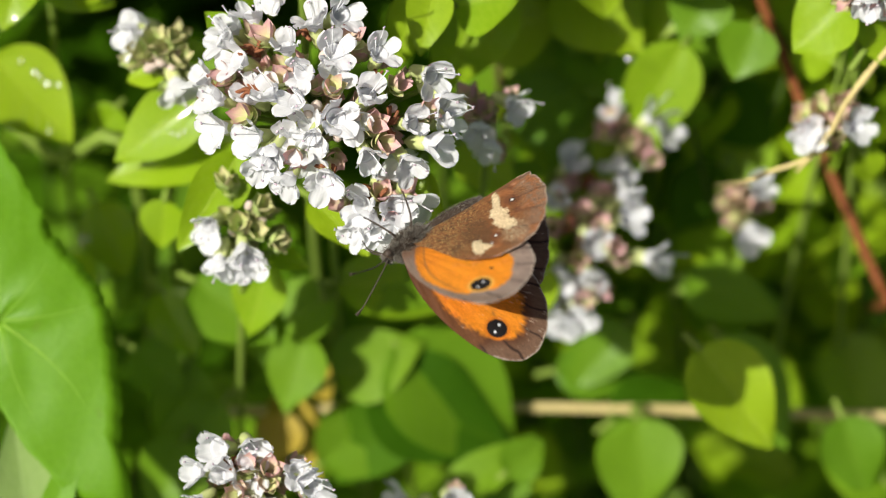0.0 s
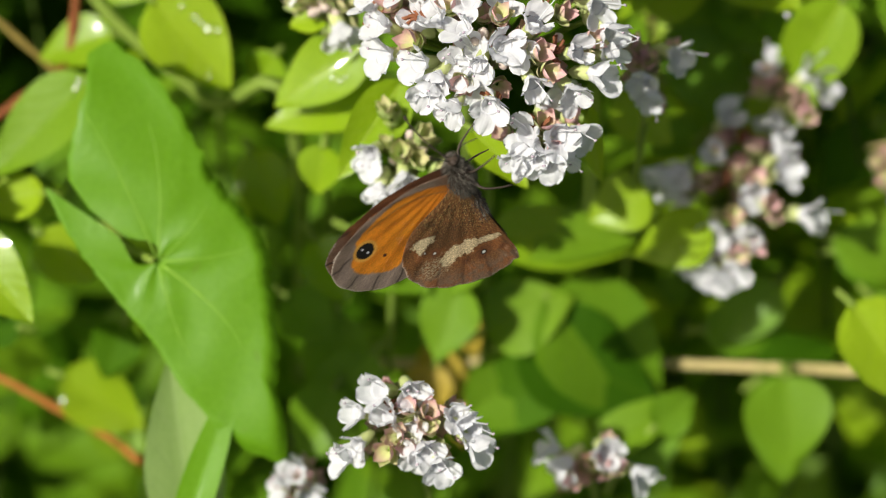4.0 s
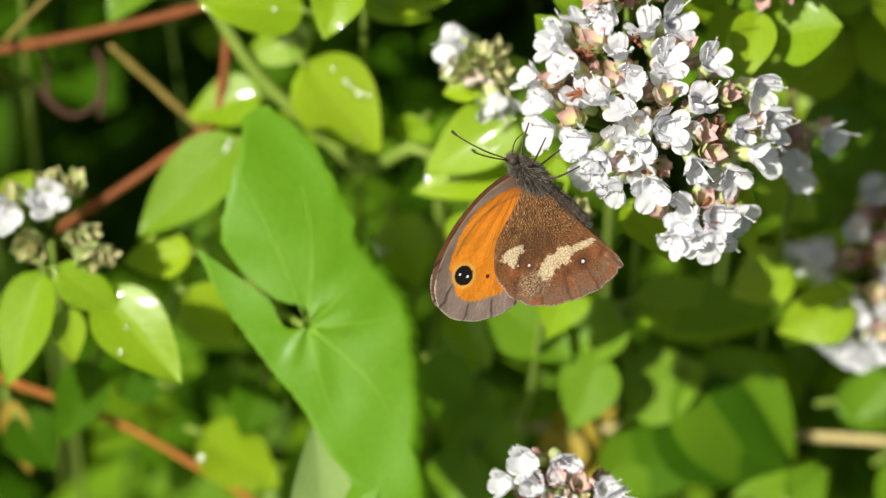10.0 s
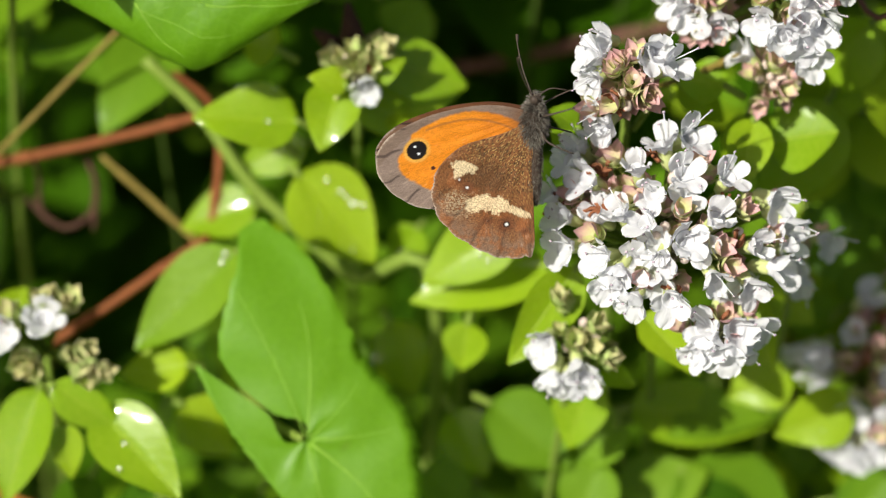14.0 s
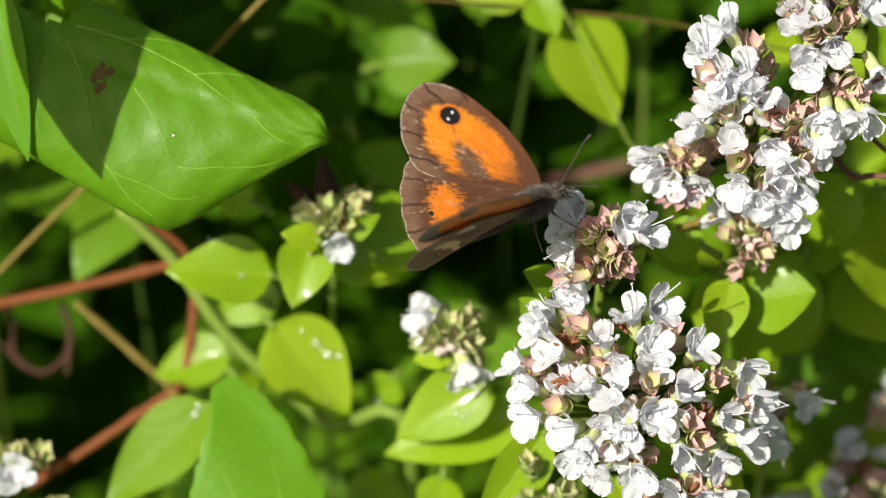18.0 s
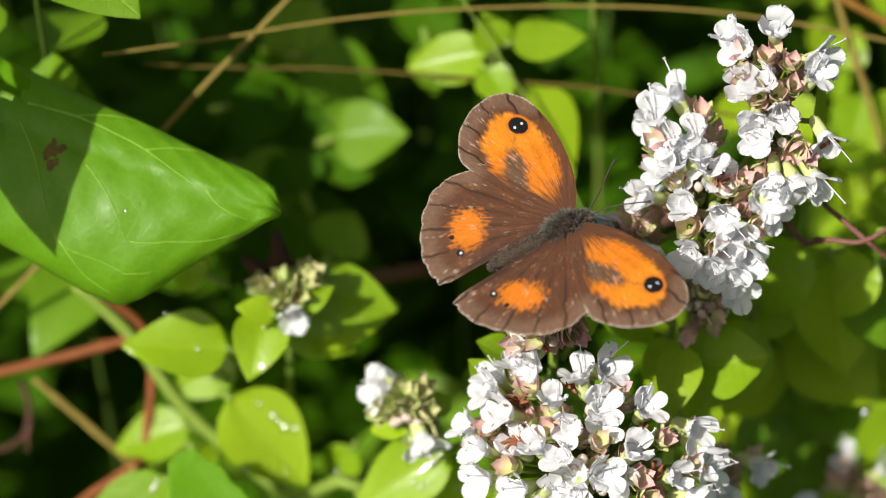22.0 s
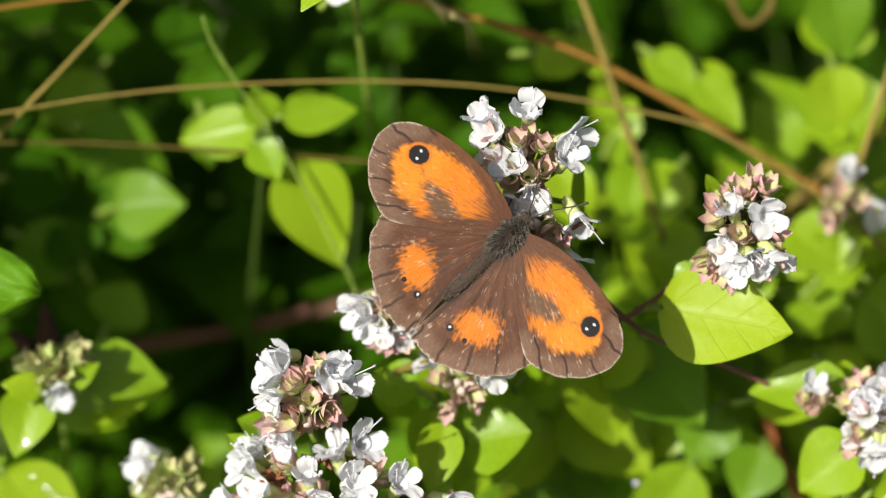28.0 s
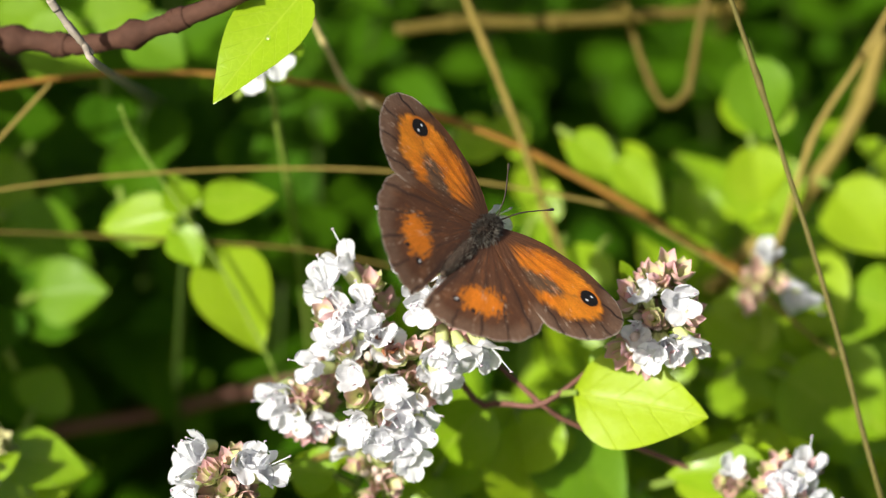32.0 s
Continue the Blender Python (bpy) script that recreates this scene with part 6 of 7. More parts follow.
        pale = spot(x, y, 11.6, -9.4, 2.6, 2.0, 0.4) + 0.5 * n2 + 0.3 * n4
        col = over(col, (0.50, 0.41, 0.26), (1 - soft(pale, 0.6, 1.3)) * soft(n4 + n3, -0.3, 0.4) * 0.75)
        band = np.minimum(np.minimum(spot(x, y, 8.7, -9.7, 2.1, 1.25, -0.15), spot(x, y, 6.3, -10.2, 1.9, 1.35, 0.1)), spot(x, y, 3.6, -11.4, 2.3, 0.62, 0.5))
        cream = np.minimum(band, np.minimum(spot(x, y, 10.4, -4.2, 1.9, 0.85, 0.4), spot(x, y, 11.2, -4.6, 0.8, 1.4, 0.2)))
        cream = cream + 0.34 * n2 + 0.30 * n4 + 0.12 * n3
        col = over(col, (0.80, 0.66, 0.40), (1 - soft(cream, 0.86, 1.04)) * (0.78 + 0.22 * soft(n3, -0.3, 0.3)))
        col = over(col, (0.05, 0.03, 0.02), vein * soft(dist, 12.5, 14.5) * 0.4)
        for cx, cy, r, halo in ((5.1, -13.2, 0.42, 1.5), (10.2, -7.2, 0.34, 1.1), (11.2, -5.9, 0.26, 0.7), (7.6, -12.4, 0.2, 0.8), (2.6, -14.4, 0.16, 0.7)):
            col = over(col, (0.17, 0.062, 0.026), (1 - soft(spot(x, y, cx, cy, halo, halo * 0.85) + 0.25 * n2, 0.5, 1.2)) * 0.8)
            col = over(col, (0.02, 0.012, 0.01), (1 - soft(spot(x, y, cx, cy, r * 1.25, r * 1.15), 0.75, 1.15)) * (0.9 if r > 0.4 else 0.3))
            if r > 0.22:
                col = over(col, (0.9, 0.9, 0.87), 1 - soft(spot(x, y, cx, cy, r * 0.68, r * 0.62), 0.7, 1.15))
    if kind == "fore":
        col = over(col, (0.008, 0.006, 0.006), 1 - soft(eye + 0.05 * n3, 0.92, 1.05))
        for k in (-0.6, 0.6):
            col = over(col, (0.88, 0.90, 0.94), 1 - soft(spot(x, y, 16.6 + 0.3 * k, 0.2 + 0.95 * k, 0.22, 0.20), 0.75, 1.12))
    if not under:
        col = over(col, (0.21, 0.125, 0.078), (1 - soft(outer + 0.5 * fib, 1.2, 3.2)) * (1 - vein) * 0.8 * (col[:, :1] < 0.28))
    # wear: pale scratches along the veins, lost scales
    scratch = soft(0.6 * fib3 + 0.7 * fib2 + 0.7 * n1, 0.50, 0.72) * soft(dist, 3, 7) * (0.42 if not under else 0.15) * soft(eye, 1.0, 1.2)
    col = over(col, (0.58, 0.47, 0.36), scratch)
    worn = soft(n3 * n1 + 0.25 * n2, 0.30, 0.45) * (0.25 if not under else 0.08)
    col = over(col, (0.42, 0.36, 0.32), worn)
    col = col * (1 + (0.45 if under and kind == "hind" else 0.10) * n3[:, None] + 0.18 * fib3[:, None] + 0.14 * fib2[:, None] + 0.10 * fib[:, None])
    # a frayed pale fringe, dark where the veins run out
    col = over(col, (0.60, 0.52, 0.42), (1 - soft(edge + 0.14 * n3 + 0.16 * fib3 + 0.10 * n2, 0.06, 0.26)) * (outer < 1.0)[:, None] * (1 - 0.8 * vein) * 0.7)
    return np.clip(col, 0.004, 1.0)


def scale_material():
    m, nt, b = material("wing_scales")
    at = nt.nodes.new("ShaderNodeAttribute")
    at.attribute_name = "tone"
    fine = noise_of(nt, 6500, 3)
    nt.links.new(mix(nt, calc(nt, "MULTIPLY", ramp(nt, fine, 0.40, 0.66), 0.4), at.outputs["Color"], mix(nt, 1.0, at.outputs["Color"], (0.48, 0.44, 0.41), "MULTIPLY")), b.inputs["Base Color"])
    b.inputs["Roughness"].default_value = 0.62
    b.inputs["Specular IOR Level"].default_value = 0.3
    b.inputs["Sheen Weight"].default_value = 0.06
    b.inputs["Sheen Roughness"].default_value = 0.4
    bumped(nt, b, fine, 0.4, 0.00012)
    see_through(nt, b, at.outputs["Color"], 0.3)
    return m


SCALES = scale_material()
HAIR = plain("body_hair", (0.022, 0.015, 0.011), (0.085, 0.06, 0.042), 0.8, 2500, spec=0.15)
GREY_HAIR = plain("grey_hair", (0.06, 0.055, 0.045), (0.24, 0.22, 0.18), 0.7, 2500)
CHITIN = plain("chitin", (0.02, 0.015, 0.012), (0.08, 0.06, 0.045), 0.4, 2500)


def wing_mesh(kind, side):
    ctrl = FORE if kind == "fore" else HIND
    hinge = HINGE_FORE if kind == "fore" else HINGE_HIND
    per = 26
    line = closed_line(ctrl, per)
    n = len(line)
    rng = random.Random(3 if side > 0 else 4)
    first, last = (4.2, 10.2) if kind == "fore" else (3.0, 9.0)
    is_outer = np.array([first <= i / per <= last for i in range(n)])
    # small scallops along the outer margin
    mid = line.mean(axis=0)
    if kind == "fore":
        mid = np.array((12.0, -1.2))
    out = line - mid
    lobes = np.arange(n) / per * 2 * math.pi
    scallop = 1 + is_outer * ((0.004 * np.sin(lobes) if kind == "fore" else 0.030 * np.abs(np.sin(lobes * 0.62)) - 0.018) + (0.004 if kind == "fore" else 0.009) * np.array([rng.uniform(-1, 1) for _ in range(n)]))
    line = mid + out * scallop[:, None]
    rings = 64
    rho = np.linspace(0.0, 1.0, rings + 1)[1:] ** 0.80
    flat = np.concatenate([[mid]] + [mid + (line - mid) * r for r in rho])
    x, y = flat[:, 0], flat[:, 1]
    edge = np.concatenate([np.hypot(x[i:i + 400, None] - line[None, :, 0], y[i:i + 400, None] - line[None, :, 1]).min(axis=1) for i in range(0, len(x), 400)])
    ol = line[is_outer]
    outer = np.concatenate([np.hypot(x[i:i + 400, None] - ol[None, :, 0], y[i:i + 400, None] - ol[None, :, 1]).min(axis=1) for i in range(0, len(x), 400)])
    dist = np.hypot(x - hinge.x, y - hinge.y)
    ang = np.arctan2(y - hinge.y, x - hinge.x)
    z = 0.03 * np.sin(ang * (35 if kind == "fore" else 27)) * np.clip(dist / 8, 0, 1) - 0.0022 * dist ** 2 + 0.12 * rough(x, y, 0.3, 2.0)
    top = wing_tones(x, y, edge, outer, kind, False)
    low = wing_tones(x, y, edge, outer, kind, True)
    verts, faces = [], []
    m = len(x)
    for dz in (0.035, -0.035):
        taper = np.clip(edge / 0.3, 0.15, 1)
        verts += [(side * (a - hinge.x) * WING, (b - hinge.y) * WING, (c + dz * e) * WING) for a, b, c, e in zip(x, y, z, taper)]
    for layer in (0, 1):
        o = layer * m
        turned = (layer == 1) != (side < 0)
        for j in range(n):
            k = (j + 1) % n
            f = (o, o + 1 + k, o + 1 + j)
            faces.append(f[::-1] if turned else f)
        for i in range(rings - 1):
            a0 = o + 1 + i * n
            for j in range(n):
                k = (j + 1) % n
                f = (a0 + j, a0 + k, a0 + n + k, a0 + n + j)
                faces.append(f[::-1] if turned else f)
    r0 = 1 + (rings - 1) * n
    for j in range(n):
        k = (j + 1) % n
        faces.append((r0 + j, r0 + k, m + r0 + k, m + r0 + j))
    me = mesh_of("wing", verts, faces, [SCALES])
    att = me.color_attributes.new("tone", "FLOAT_COLOR", "POINT")
    att.data.foreach_set("color", np.concatenate([np.c_[top, np.ones(m)], np.c_[low, np.ones(m)]]).astype(np.float32).ravel())
    return me


def ball(centre, radii, mat, name, seg=16, rings=10, ridges=0.0):
    v, f = [], []
    for i in range(rings + 1):
        a = math.pi * i / rings - math.pi / 2
        for j in range(seg):
            b = 2 * math.pi * j / seg
            k = math.cos(a) * (1 + ridges * math.sin(7 * math.pi * i / rings))
            v.append(((centre[0] + radii[0] * k * math.cos(b)) * MM, (centre[1] + radii[1] * math.sin(a)) * MM, (centre[2] + radii[2] * k * math.sin(b)) * MM))
    for i in range(rings):
        for j in range(seg):
            p, q = i * seg + j, i * seg + (j + 1) % seg
            f.append((p, q, q + seg, p + seg))
    return mesh_of(name, v, f, [mat])


def fuzz(name, count, where, length, mat, parent, seed):
    """Many fine hairs on the body, joined as one part."""
    rng = random.Random(seed)
    v, f = [], []
    for _ in range(count):
        p, d = where(rng)
        d = (d + Vector((rng.uniform(-0.4, 0.4), rng.uniform(-0.8, 0.1), rng.uniform(-0.3, 0.4)))).normalized()
        ln = length * rng.uniform(0.5, 1.2)
        s = d.cross(Vector((rng.uniform(-1, 1), rng.uniform(-1, 1), 0.3))).normalized() * 0.03
        o = len(v)
        for q in (p - s, p + s, p + d * ln * 0.6 + s * 0.7 + Vector((0, -0.1 * ln, 0)), p + d * ln + Vector((0, -0.3 * ln, 0))):
            v.append(tuple(q * MM))
        f.append((o, o + 1, o + 2))
        f.append((o, o + 2, o + 3))
    ob = part(name, mesh_of(name, v, f, [mat], smooth=False), parent)
    ob["kind"] = "stuff"
    return ob


def butterfly():
    ob = thing("butterfly", P((0, 0, 10)), "brown butterfly with orange wing patches and black eyespots feeding", "butterfly")
    thorax = part("thorax", ball((0, 1.0, 0.25), (1.7, 2.9, 1.6), HAIR, "thorax"), ob)
    abdomen = part("abdomen", ball((0, -6.0, 0.05), (1.2, 5.6, 1.15), HAIR, "abdomen", 14, 22, 0.05), ob)
    hd = part("insect_head", ball((0, 4.5, -0.1), (0.95, 0.9, 0.9), HAIR, "insect_head"), ob)
    for s in (-1, 1):
        part("eye", ball((s * 0.75, 4.75, 0.05), (0.48, 0.62, 0.62), CHITIN, "eye", 12, 8), hd)
        line = smooth_line([Vector((s * 0.3, 5.1, 0.4)), Vector((s * 1.6, 8.0, 1.6)), Vector((s * 3.6, 11.0, 2.4)), Vector((s * 4.4, 12.4, 2.5))], 5)
        v, f = tube([p * MM for p in line], 0.11 * MM, 0.10 * MM, 6)
        ant = part("antenna", mesh_of("antenna", v, f, [CHITIN]), ob)
        v, f = tube([(line[-4].lerp(line[-1], k / 5)) * MM for k in range(7)], 0.16 * MM, 0.22 * MM, 7)
        part("club", mesh_of("club", v, f, [CHITIN]), ant)
        for k, (y, reach, fwd) in enumerate(((2.2, 2.6, 1.8), (0.2, 3.0, -1.6))):
            line = [Vector((s * 0.8, y, -1.0)), Vector((s * (0.9 + reach * 0.6), y + fwd * 0.5, -1.6)), Vector((s * (0.6 + reach), y + fwd, -3.6)), Vector((s * (0.9 + reach), y + fwd * 1.4, -5.4))]
            v, f = tube([p * MM for p in smooth_line(line, 4)], 0.20 * MM, 0.10 * MM, 6)
            part("leg", mesh_of("leg", v, f, [CHITIN]), ob)
    v, f = tube([p * MM for p in smooth_line([Vector((0, 5.2, -0.5)), Vector((0, 6.2, -2.2)), Vector((0.2, 6.0, -4.5))], 5)], 0.12 * MM, 0.07 * MM, 6)
    part("proboscis", mesh_of("proboscis", v, f, [CHITIN]), hd)

    def on_thorax(rng):
        a, b = rng.uniform(-1.3, 1.3), rng.uniform(0, 6.3)
        d = Vector((math.cos(a) * math.cos(b), math.sin(a), math.cos(a) * math.sin(b)))
        return Vector((1.7 * d.x, 1.0 + 2.9 * d.y, 0.25 + 1.6 * d.z)), d

    def on_abdomen(rng):
        a, b = rng.uniform(-1.2, 1.4), rng.uniform(0, 6.3)
        d = Vector((math.cos(a) * math.cos(b), math.sin(a), math.cos(a) * math.sin(b)))
        return Vector((1.2 * d.x, -6.0 + 5.6 * d.y, 0.05 + 1.15 * d.z)), d

    def on_head(rng):
        a, b = rng.uniform(-1.2, 1.5), rng.uniform(0, 6.3)
        d = Vector((math.cos(a) * math.cos(b), math.sin(a), math.cos(a) * math.sin(b)))
        return Vector((0.9 * d.x, 4.5 + 0.9 * d.y, -0.1 + 0.9 * d.z)), d + Vector((0, 1.2, 0))
    fuzz("hair", 3400, on_thorax, 1.05, GREY_HAIR, thorax, 1)
    fuzz("dark_hair", 2200, on_thorax, 0.95, HAIR, thorax, 5)
    fuzz("dark_hair", 1600, on_abdomen, 0.42, HAIR, abdomen, 2)
    fuzz("hair", 1500, on_abdomen, 0.45, GREY_HAIR, abdomen, 7)
    fuzz("hair", 320, on_head, 0.9, GREY_HAIR, hd, 3)
    wings = []
    for kind in ("fore", "hind"):
        for side in (1, -1):
            w = part("forewing" if kind == "fore" else "hindwing", wing_mesh(kind, side), ob)
            wings.append((w, kind, side))
    return ob, wings


flyer, flyer_wings = butterfly()


def motions():
    sway = [
    (0, -1.1, -1.7), (0.5, -1.1, -1.1), (1, -0.7, -0.9), (1.5, -0.4, -0.2), (2, -0.7, 0.7), (2.5, -0.0, 0.3),
    (3, -1.1, 0.4), (3.5, -1.2, 0.5), (5.5, -1.7, 1.0), (6, -0.8, -0.3), (6.5, -3.8, 0.6), (7, -0.0, -0.6),
    (7.5, -1.5, -1.3), (8, 1.2, -0.2), (8.5, -0.4, 0.6), (9, -1.1, -1.6), (9.5, -1.0, -1.1), (10, -1.0, 0.4),
    (10.5, -1.7, -1.7), (11, -2.8, -1.3), (11.5, -0.8, -0.8), (12, -1.7, -2.4), (12.5, -0.1, -1.0), (13, 0.5, 0.2),
    (13.5, 1.2, 0.7), (14, 1.8, -0.0), (14.5, 2.2, -0.4), (15, 2.1, -1.5), (15.5, 1.3, -0.6), (17.5, 1.5, -0.3),
    (18, 1.0, -0.7), (18.5, 1.0, -0.3), (19, 1.4, 0.2), (19.5, 0.7, 0.1), (20, 0.1, 0.4), (20.5, 0.0, 0.5),
    (21, 0.7, 0.4), (21.5, 0.8, -0.2), (22, 0.4, 0.4), (22.5, 1.3, 2.4), (23, 1.3, 3.2), (23.5, 2.2, 3.7),
    (24, 1.8, 3.7), (26, 0.4, 1.0), (32, 0.4, 1.0)]
    for ob in (main, small):
        foot = ob.location.copy()
        walk(ob, [(t, Matrix.Translation(foot + way((1, 0, 0)) * u * MM + way((0, 1, 0)) * v * MM)) for t, u, v in sway])
    foot = swaying_stalk.location.copy()
    walk(swaying_stalk, [(t, Matrix.Translation(foot + way((1, 0, 0)) * u * MM)) for t, u in ((0, -4), (23, -4.2), (25.4, -4.4), (26.5, 12), (28, 30), (31.2, 31), (31.6, 30), (31.7, 24), (31.8, 6.4), (31.9, -1), (32, 0))])
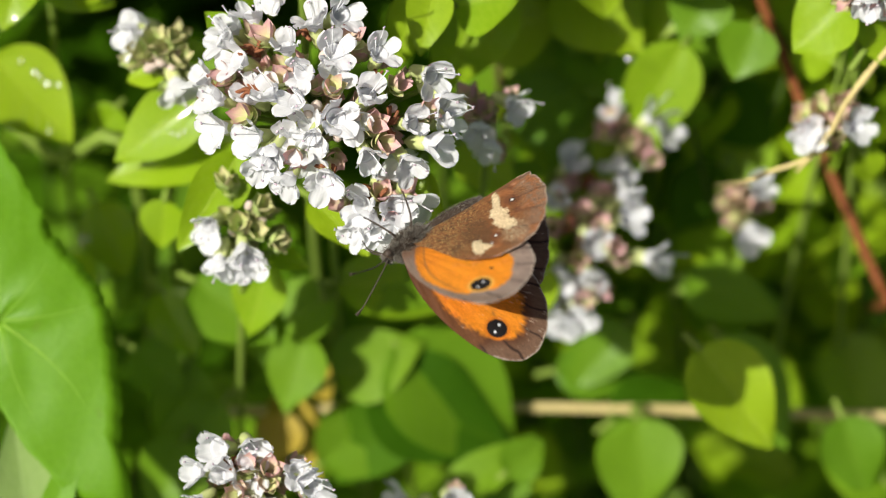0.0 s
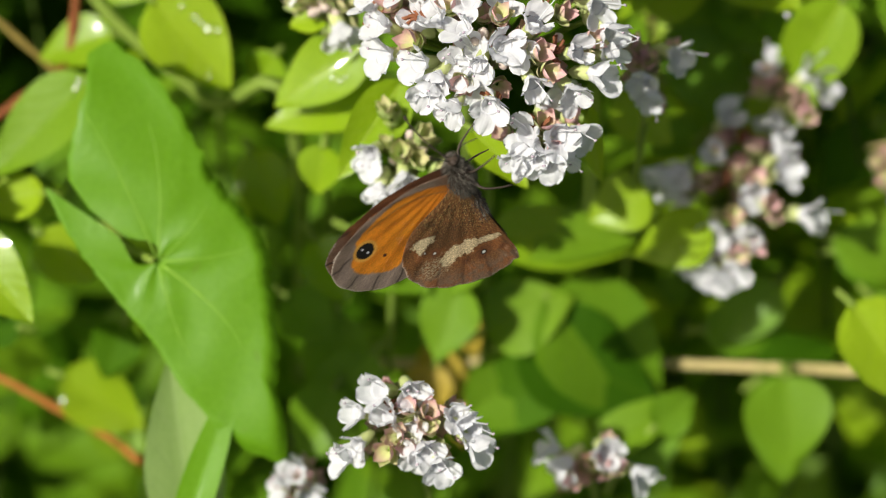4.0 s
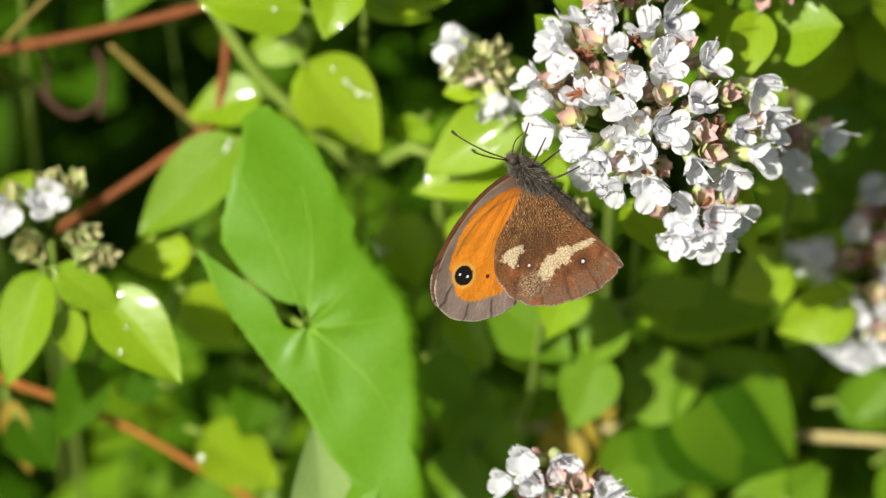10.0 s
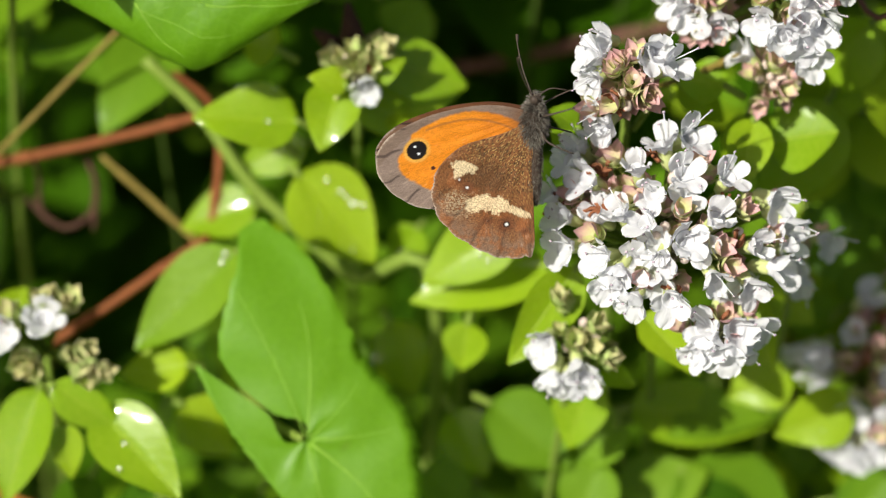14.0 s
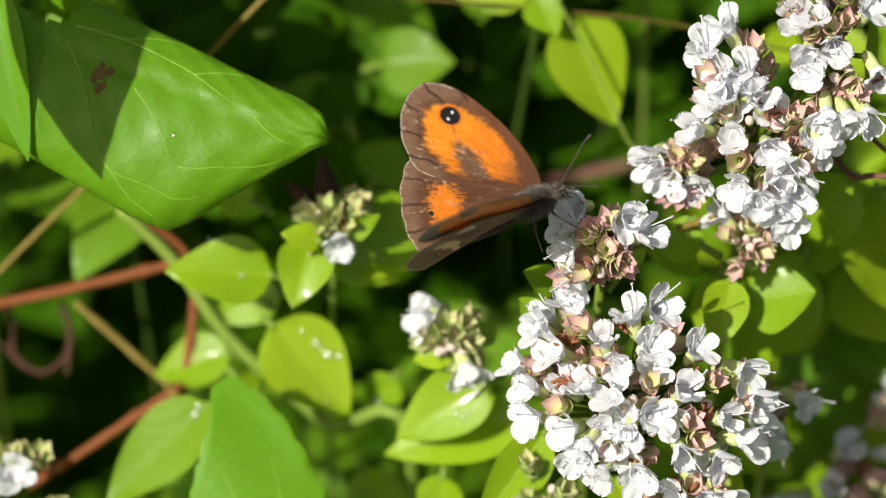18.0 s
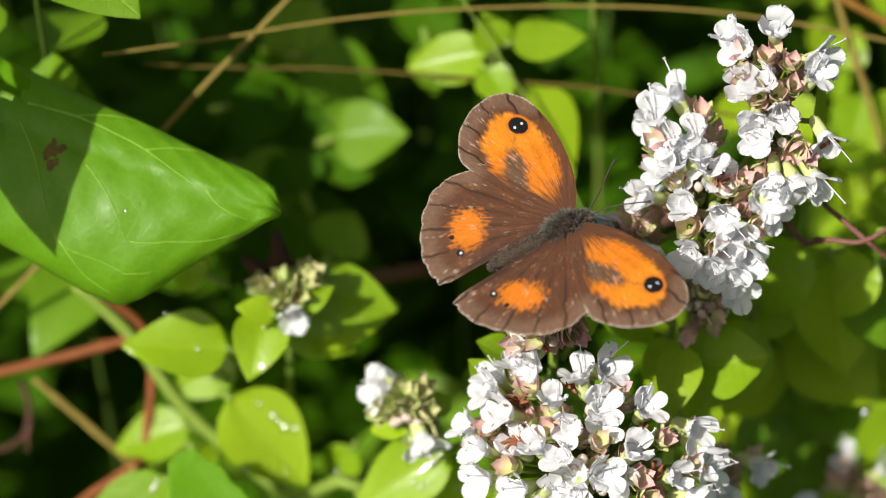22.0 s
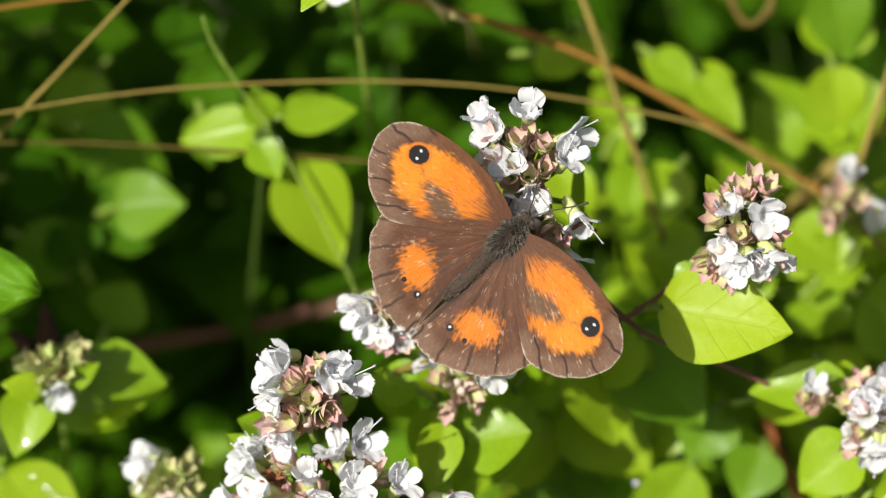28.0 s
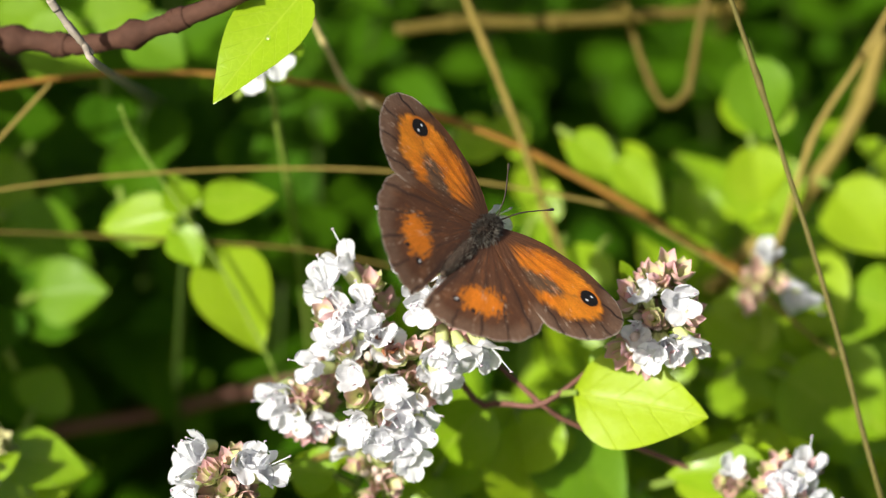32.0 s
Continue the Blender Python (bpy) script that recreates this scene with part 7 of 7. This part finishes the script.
    # seconds; place; the way of the head; the way of the back; lift of the wings, sweep of the forewings and of the hindwings, right then left
    rows = [
    (0, 8.93, -21.83, 11.04, -0.814, -0.472, 0.338, 0.577, -0.598, 0.556, 74.3, 70.2, -0.5, 7.9, -1.8, 1.9),
    (0.5, 5.43, -23.58, 15.02, -0.92, -0.34, -0.19, 0.11, -0.69, 0.72, 47.21, 45.52, -9.57, -6.76, 1.58, 15.83),
    (1, 5.35, -23, 12.23, -0.9, -0.251, -0.355, -0.11, -0.658, 0.745, 48.3, 47.4, -11.8, -8.6, 1.3, 4.3),
    (1.5, 4.03, -19.95, 8.63, -0.97, -0.24, -0.06, 0.19, -0.87, 0.46, 92, 92, -3.82, -3.82, 0.18, 0.18),
    (2, 1.9, -22.89, 9.94, -0.963, -0.031, -0.268, -0.114, -0.855, 0.506, 91.4, 91.6, 0.8, 0.8, 0.7, 0.7),
    (2.5, -6.37, -23.09, 13.38, -0.63, 0.73, 0.25, -0.77, -0.64, -0.08, 92, 92, 7.23, 7.23, 11.23, 11.23),
    (3, -7.04, -22.21, 11.49, -0.704, 0.452, 0.547, -0.588, -0.803, -0.093, 92.8, 90.2, 1.6, 1.6, 5.6, 5.6),
    (3.5, -7.01, -21.76, 13.09, -0.29, 0.56, 0.78, -0.87, -0.5, 0.03, 92, 92, 4.83, 4.83, 8.83, 8.83),
    (5.5, -13.55, -17.11, 10.79, -0.49, 0.51, 0.7, -0.73, -0.68, -0.02, 92, 92, 3.43, 3.43, 7.43, 7.43),
    (6, -15.57, -13.28, 10.79, -0.401, 0.445, 0.801, -0.861, -0.481, -0.164, 92.1, 90.9, 2.7, 2.7, 3.4, 3.4),
    (6.5, -19.02, -10.78, 9.88, -0.25, 0.41, 0.88, -0.97, -0.13, -0.21, 92, 92, -0.27, -0.27, 3.73, 3.73),
    (7, -15.29, -12.67, 10.35, -0.487, 0.263, 0.833, -0.807, -0.501, -0.313, 97.9, 85.1, 1.1, 1.1, -1.1, -1.1),
    (7.5, -13.88, -12.31, 9.64, -0.48, 0.35, 0.8, -0.75, -0.64, -0.17, 92, 92, 1.47, 1.47, 5.18, 5.18),
    (8, -17.26, -10.75, 11.45, -0.641, 0.374, 0.67, -0.58, -0.807, -0.105, 93.4, 89.6, 4.3, 4.3, 2.3, 2.3),
    (9, -19.16, -12.61, 11.32, -0.651, 0.372, 0.661, -0.564, -0.821, -0.093, 92.6, 90.4, 4.4, 4.4, 2.8, 2.8),
    (10, -20.31, -10.56, 11.52, -0.702, 0.554, 0.448, -0.632, -0.774, -0.034, 92.6, 90.4, 4.5, 4.5, 1.1, 1.1),
    (11, -21.52, -9.9, 10.88, -0.629, 0.693, 0.352, -0.716, -0.693, 0.084, 95.8, 87.2, 2.3, 2.3, -4.2, -4.2),
    (12, -23.95, -6.72, 10.69, -0.41, 0.778, 0.477, -0.908, -0.397, -0.133, 95.8, 87.2, 2.7, 2.7, -0.7, -0.7),
    (13, -23.2, 9.45, 11.78, -0.088, 0.996, 0.002, -0.996, -0.088, -0.011, 90.3, 92.7, 8.8, 8.8, 1.3, 1.3),
    (14, -20.62, 12.37, 11.82, -0.007, 0.912, 0.41, -1, -0.006, -0.003, 87.2, 95.8, 9, 9, 3.7, 3.7),
    (14.5, -19.55, 15, 12.61, 0.33, 0.92, 0.2, -0.81, 0.17, 0.56, 66.21, 58.44, -0.58, 4.6, 21.36, 12.02),
    (15, -20.12, 14.21, 12.03, 0.16, 0.965, 0.209, -0.811, 0.008, 0.585, 61, 57, -1.6, -2.1, 13.8, 7.6),
    (15.5, -16.82, 13.75, 8.68, -0.01, 0.86, -0.52, -0.99, 0.05, 0.09, 92, 92, 0.5, 0.5, 4.46, 4.46),
    (17.5, -18.33, 20.69, 12.26, 0.28, 0.88, 0.39, -0.96, 0.27, 0.07, 92, 92, 9.69, 9.69, 10.46, 10.46),
    (17.8, -15.94, 23.1, 9.29, 0.37, 0.82, 0.44, -0.92, 0.39, 0.03, 92, 92, 7.74, 7.74, -1.72, -1.72),
    (18, -17.52, 25.4, 11.75, 0.8, 0.421, 0.427, -0.594, 0.453, 0.665, 60.2, 59.9, 4.4, 10.2, 5.4, 8),
    (18.2, -14.75, 25.91, 14.4, 0.84, -0.01, 0.54, -0.53, 0.18, 0.83, 24.89, 29.36, 8.98, 14.26, 0, 32.92),
    (18.5, -12.47, 26.2, 11.19, 0.84, -0.14, 0.52, -0.39, 0.51, 0.77, 31.09, 31.51, -7.73, -5.97, 5.33, 22.07),
    (19, -10.46, 26.59, 12.42, 0.975, 0.064, 0.215, -0.222, 0.412, 0.884, 21.9, 25, -8.7, -7.1, -4.2, 9.1),
    (20, -13.36, 26.79, 12.03, 0.958, 0.269, 0.103, -0.235, 0.526, 0.817, 36.5, 37.5, -2.8, -4.9, 1.4, 7.2),
    (21, -9, 26.43, 12.16, 0.994, 0.108, -0.006, -0.039, 0.405, 0.913, 27.3, 28.7, -5.3, -4.5, -1.6, 8.5),
    (22, -6.67, 31.47, 10.94, 0.849, 0.45, -0.276, -0.05, 0.59, 0.806, 8.7, 10.4, -16.2, -14.2, -0.1, 1.4),
    (22.2, 1.47, 32.85, 9.19, 0.62, 0.67, -0.19, -0.08, 0.26, 0.92, 78, 78, -8.82, -5.99, -0.59, 4.99),
    (22.5, 13.49, 36.28, 9.73, 0.31, 0.95, -0.03, -0.41, 0.16, 0.9, 32.34, 30.35, -1.97, -7.77, -0.03, -1.54),
    (23, 17.3, 37.32, 11.02, 0.109, 0.993, 0.041, -0.152, -0.025, 0.988, 26.2, 25.5, -7.8, -10.5, 4.3, 1.4),
    (24, 16.34, 35.84, 11.59, 0.531, 0.768, 0.358, -0.35, -0.185, 0.918, 10.3, 10.9, -5.5, -4.5, 2.2, 3.5),
    (25, 18.02, 38.53, 11.08, 0.912, 0.401, 0.08, -0.033, -0.123, 0.992, 12.4, 12.6, -2.3, 0.1, 4, 4.8),
    (27.5, 18.13, 38.86, 9.73, 0.8, 0.51, -0.33, 0.4, -0.05, 0.91, 8.45, 7.23, 2.84, -6.09, 3.73, 11.76),
    (28, 20.59, 41.37, 11.62, 0.713, 0.697, 0.083, -0.075, -0.042, 0.996, 6.2, 6.3, -1.1, -0.8, 4.9, 4.5),
    (28.5, 20.56, 44.19, 13.64, 0.6, 0.68, 0.42, -0.29, -0.31, 0.91, 2.02, 4.83, -7.28, 0.55, 0, 0),
    (28.7, 21.63, 43.64, 8.1, 0.51, 0.82, -0.24, 0.15, 0.2, 0.97, 53.92, 52.13, 12.13, 9.29, 10.89, 9.94),
    (29, 24.26, 46.27, 10.69, 0.568, 0.739, -0.363, 0.16, 0.333, 0.929, 26.7, 26.9, -2.8, -1.1, 4.5, 4.9),
    (29.6, 29.6, 50.64, 10.85, 0.64, 0.43, -0.64, 0.47, 0.44, 0.77, 22.81, 24.54, -5.96, -7.61, -10.67, 13.3),
    (30, 27.44, 52.81, 11.5, 0.54, 0.651, -0.533, 0.298, 0.444, 0.845, 21.3, 23.6, -10.5, -6.5, 2.4, 5.4),
    (31, 29.89, 54.32, 12.93, 0.459, 0.454, -0.764, 0.573, 0.506, 0.645, 20.4, 21.7, -10, -5.6, 3.8, 3.8),
    (32, 29.77, 54.56, 15.06, 0.476, 0.449, -0.756, 0.548, 0.521, 0.655, 12.2, 13.7, -9.8, -7.4, 2.5, 3.7)]
    poses = []
    for r in rows:
        y, z = way(r[4:7]), way(r[7:10])
        x = y.cross(z).normalized()
        m = Matrix((x, y, x.cross(y))).transposed().to_4x4()
        m.translation = P(r[1:4])
        poses.append((r[0], m))
    walk(flyer, poses)
    for w, kind, side in flyer_wings:
        k = 0 if side > 0 else 1
        hinge = HINGE_FORE if kind == "fore" else HINGE_HIND
        keys = []
        for r in rows:
            lift = r[10 + k] - (2.0 if kind == "hind" else 0)
            sweep = r[(12 if kind == "fore" else 14) + k]
            at = Matrix.Translation(Vector((side * hinge.x, hinge.y, hinge.z)) * WING)
            keys.append((r[0], at @ Matrix.Rotation(radians(-side * lift), 4, "Y") @ Matrix.Rotation(radians(-side * sweep), 4, "Z")))
        walk(w, keys)


motions()
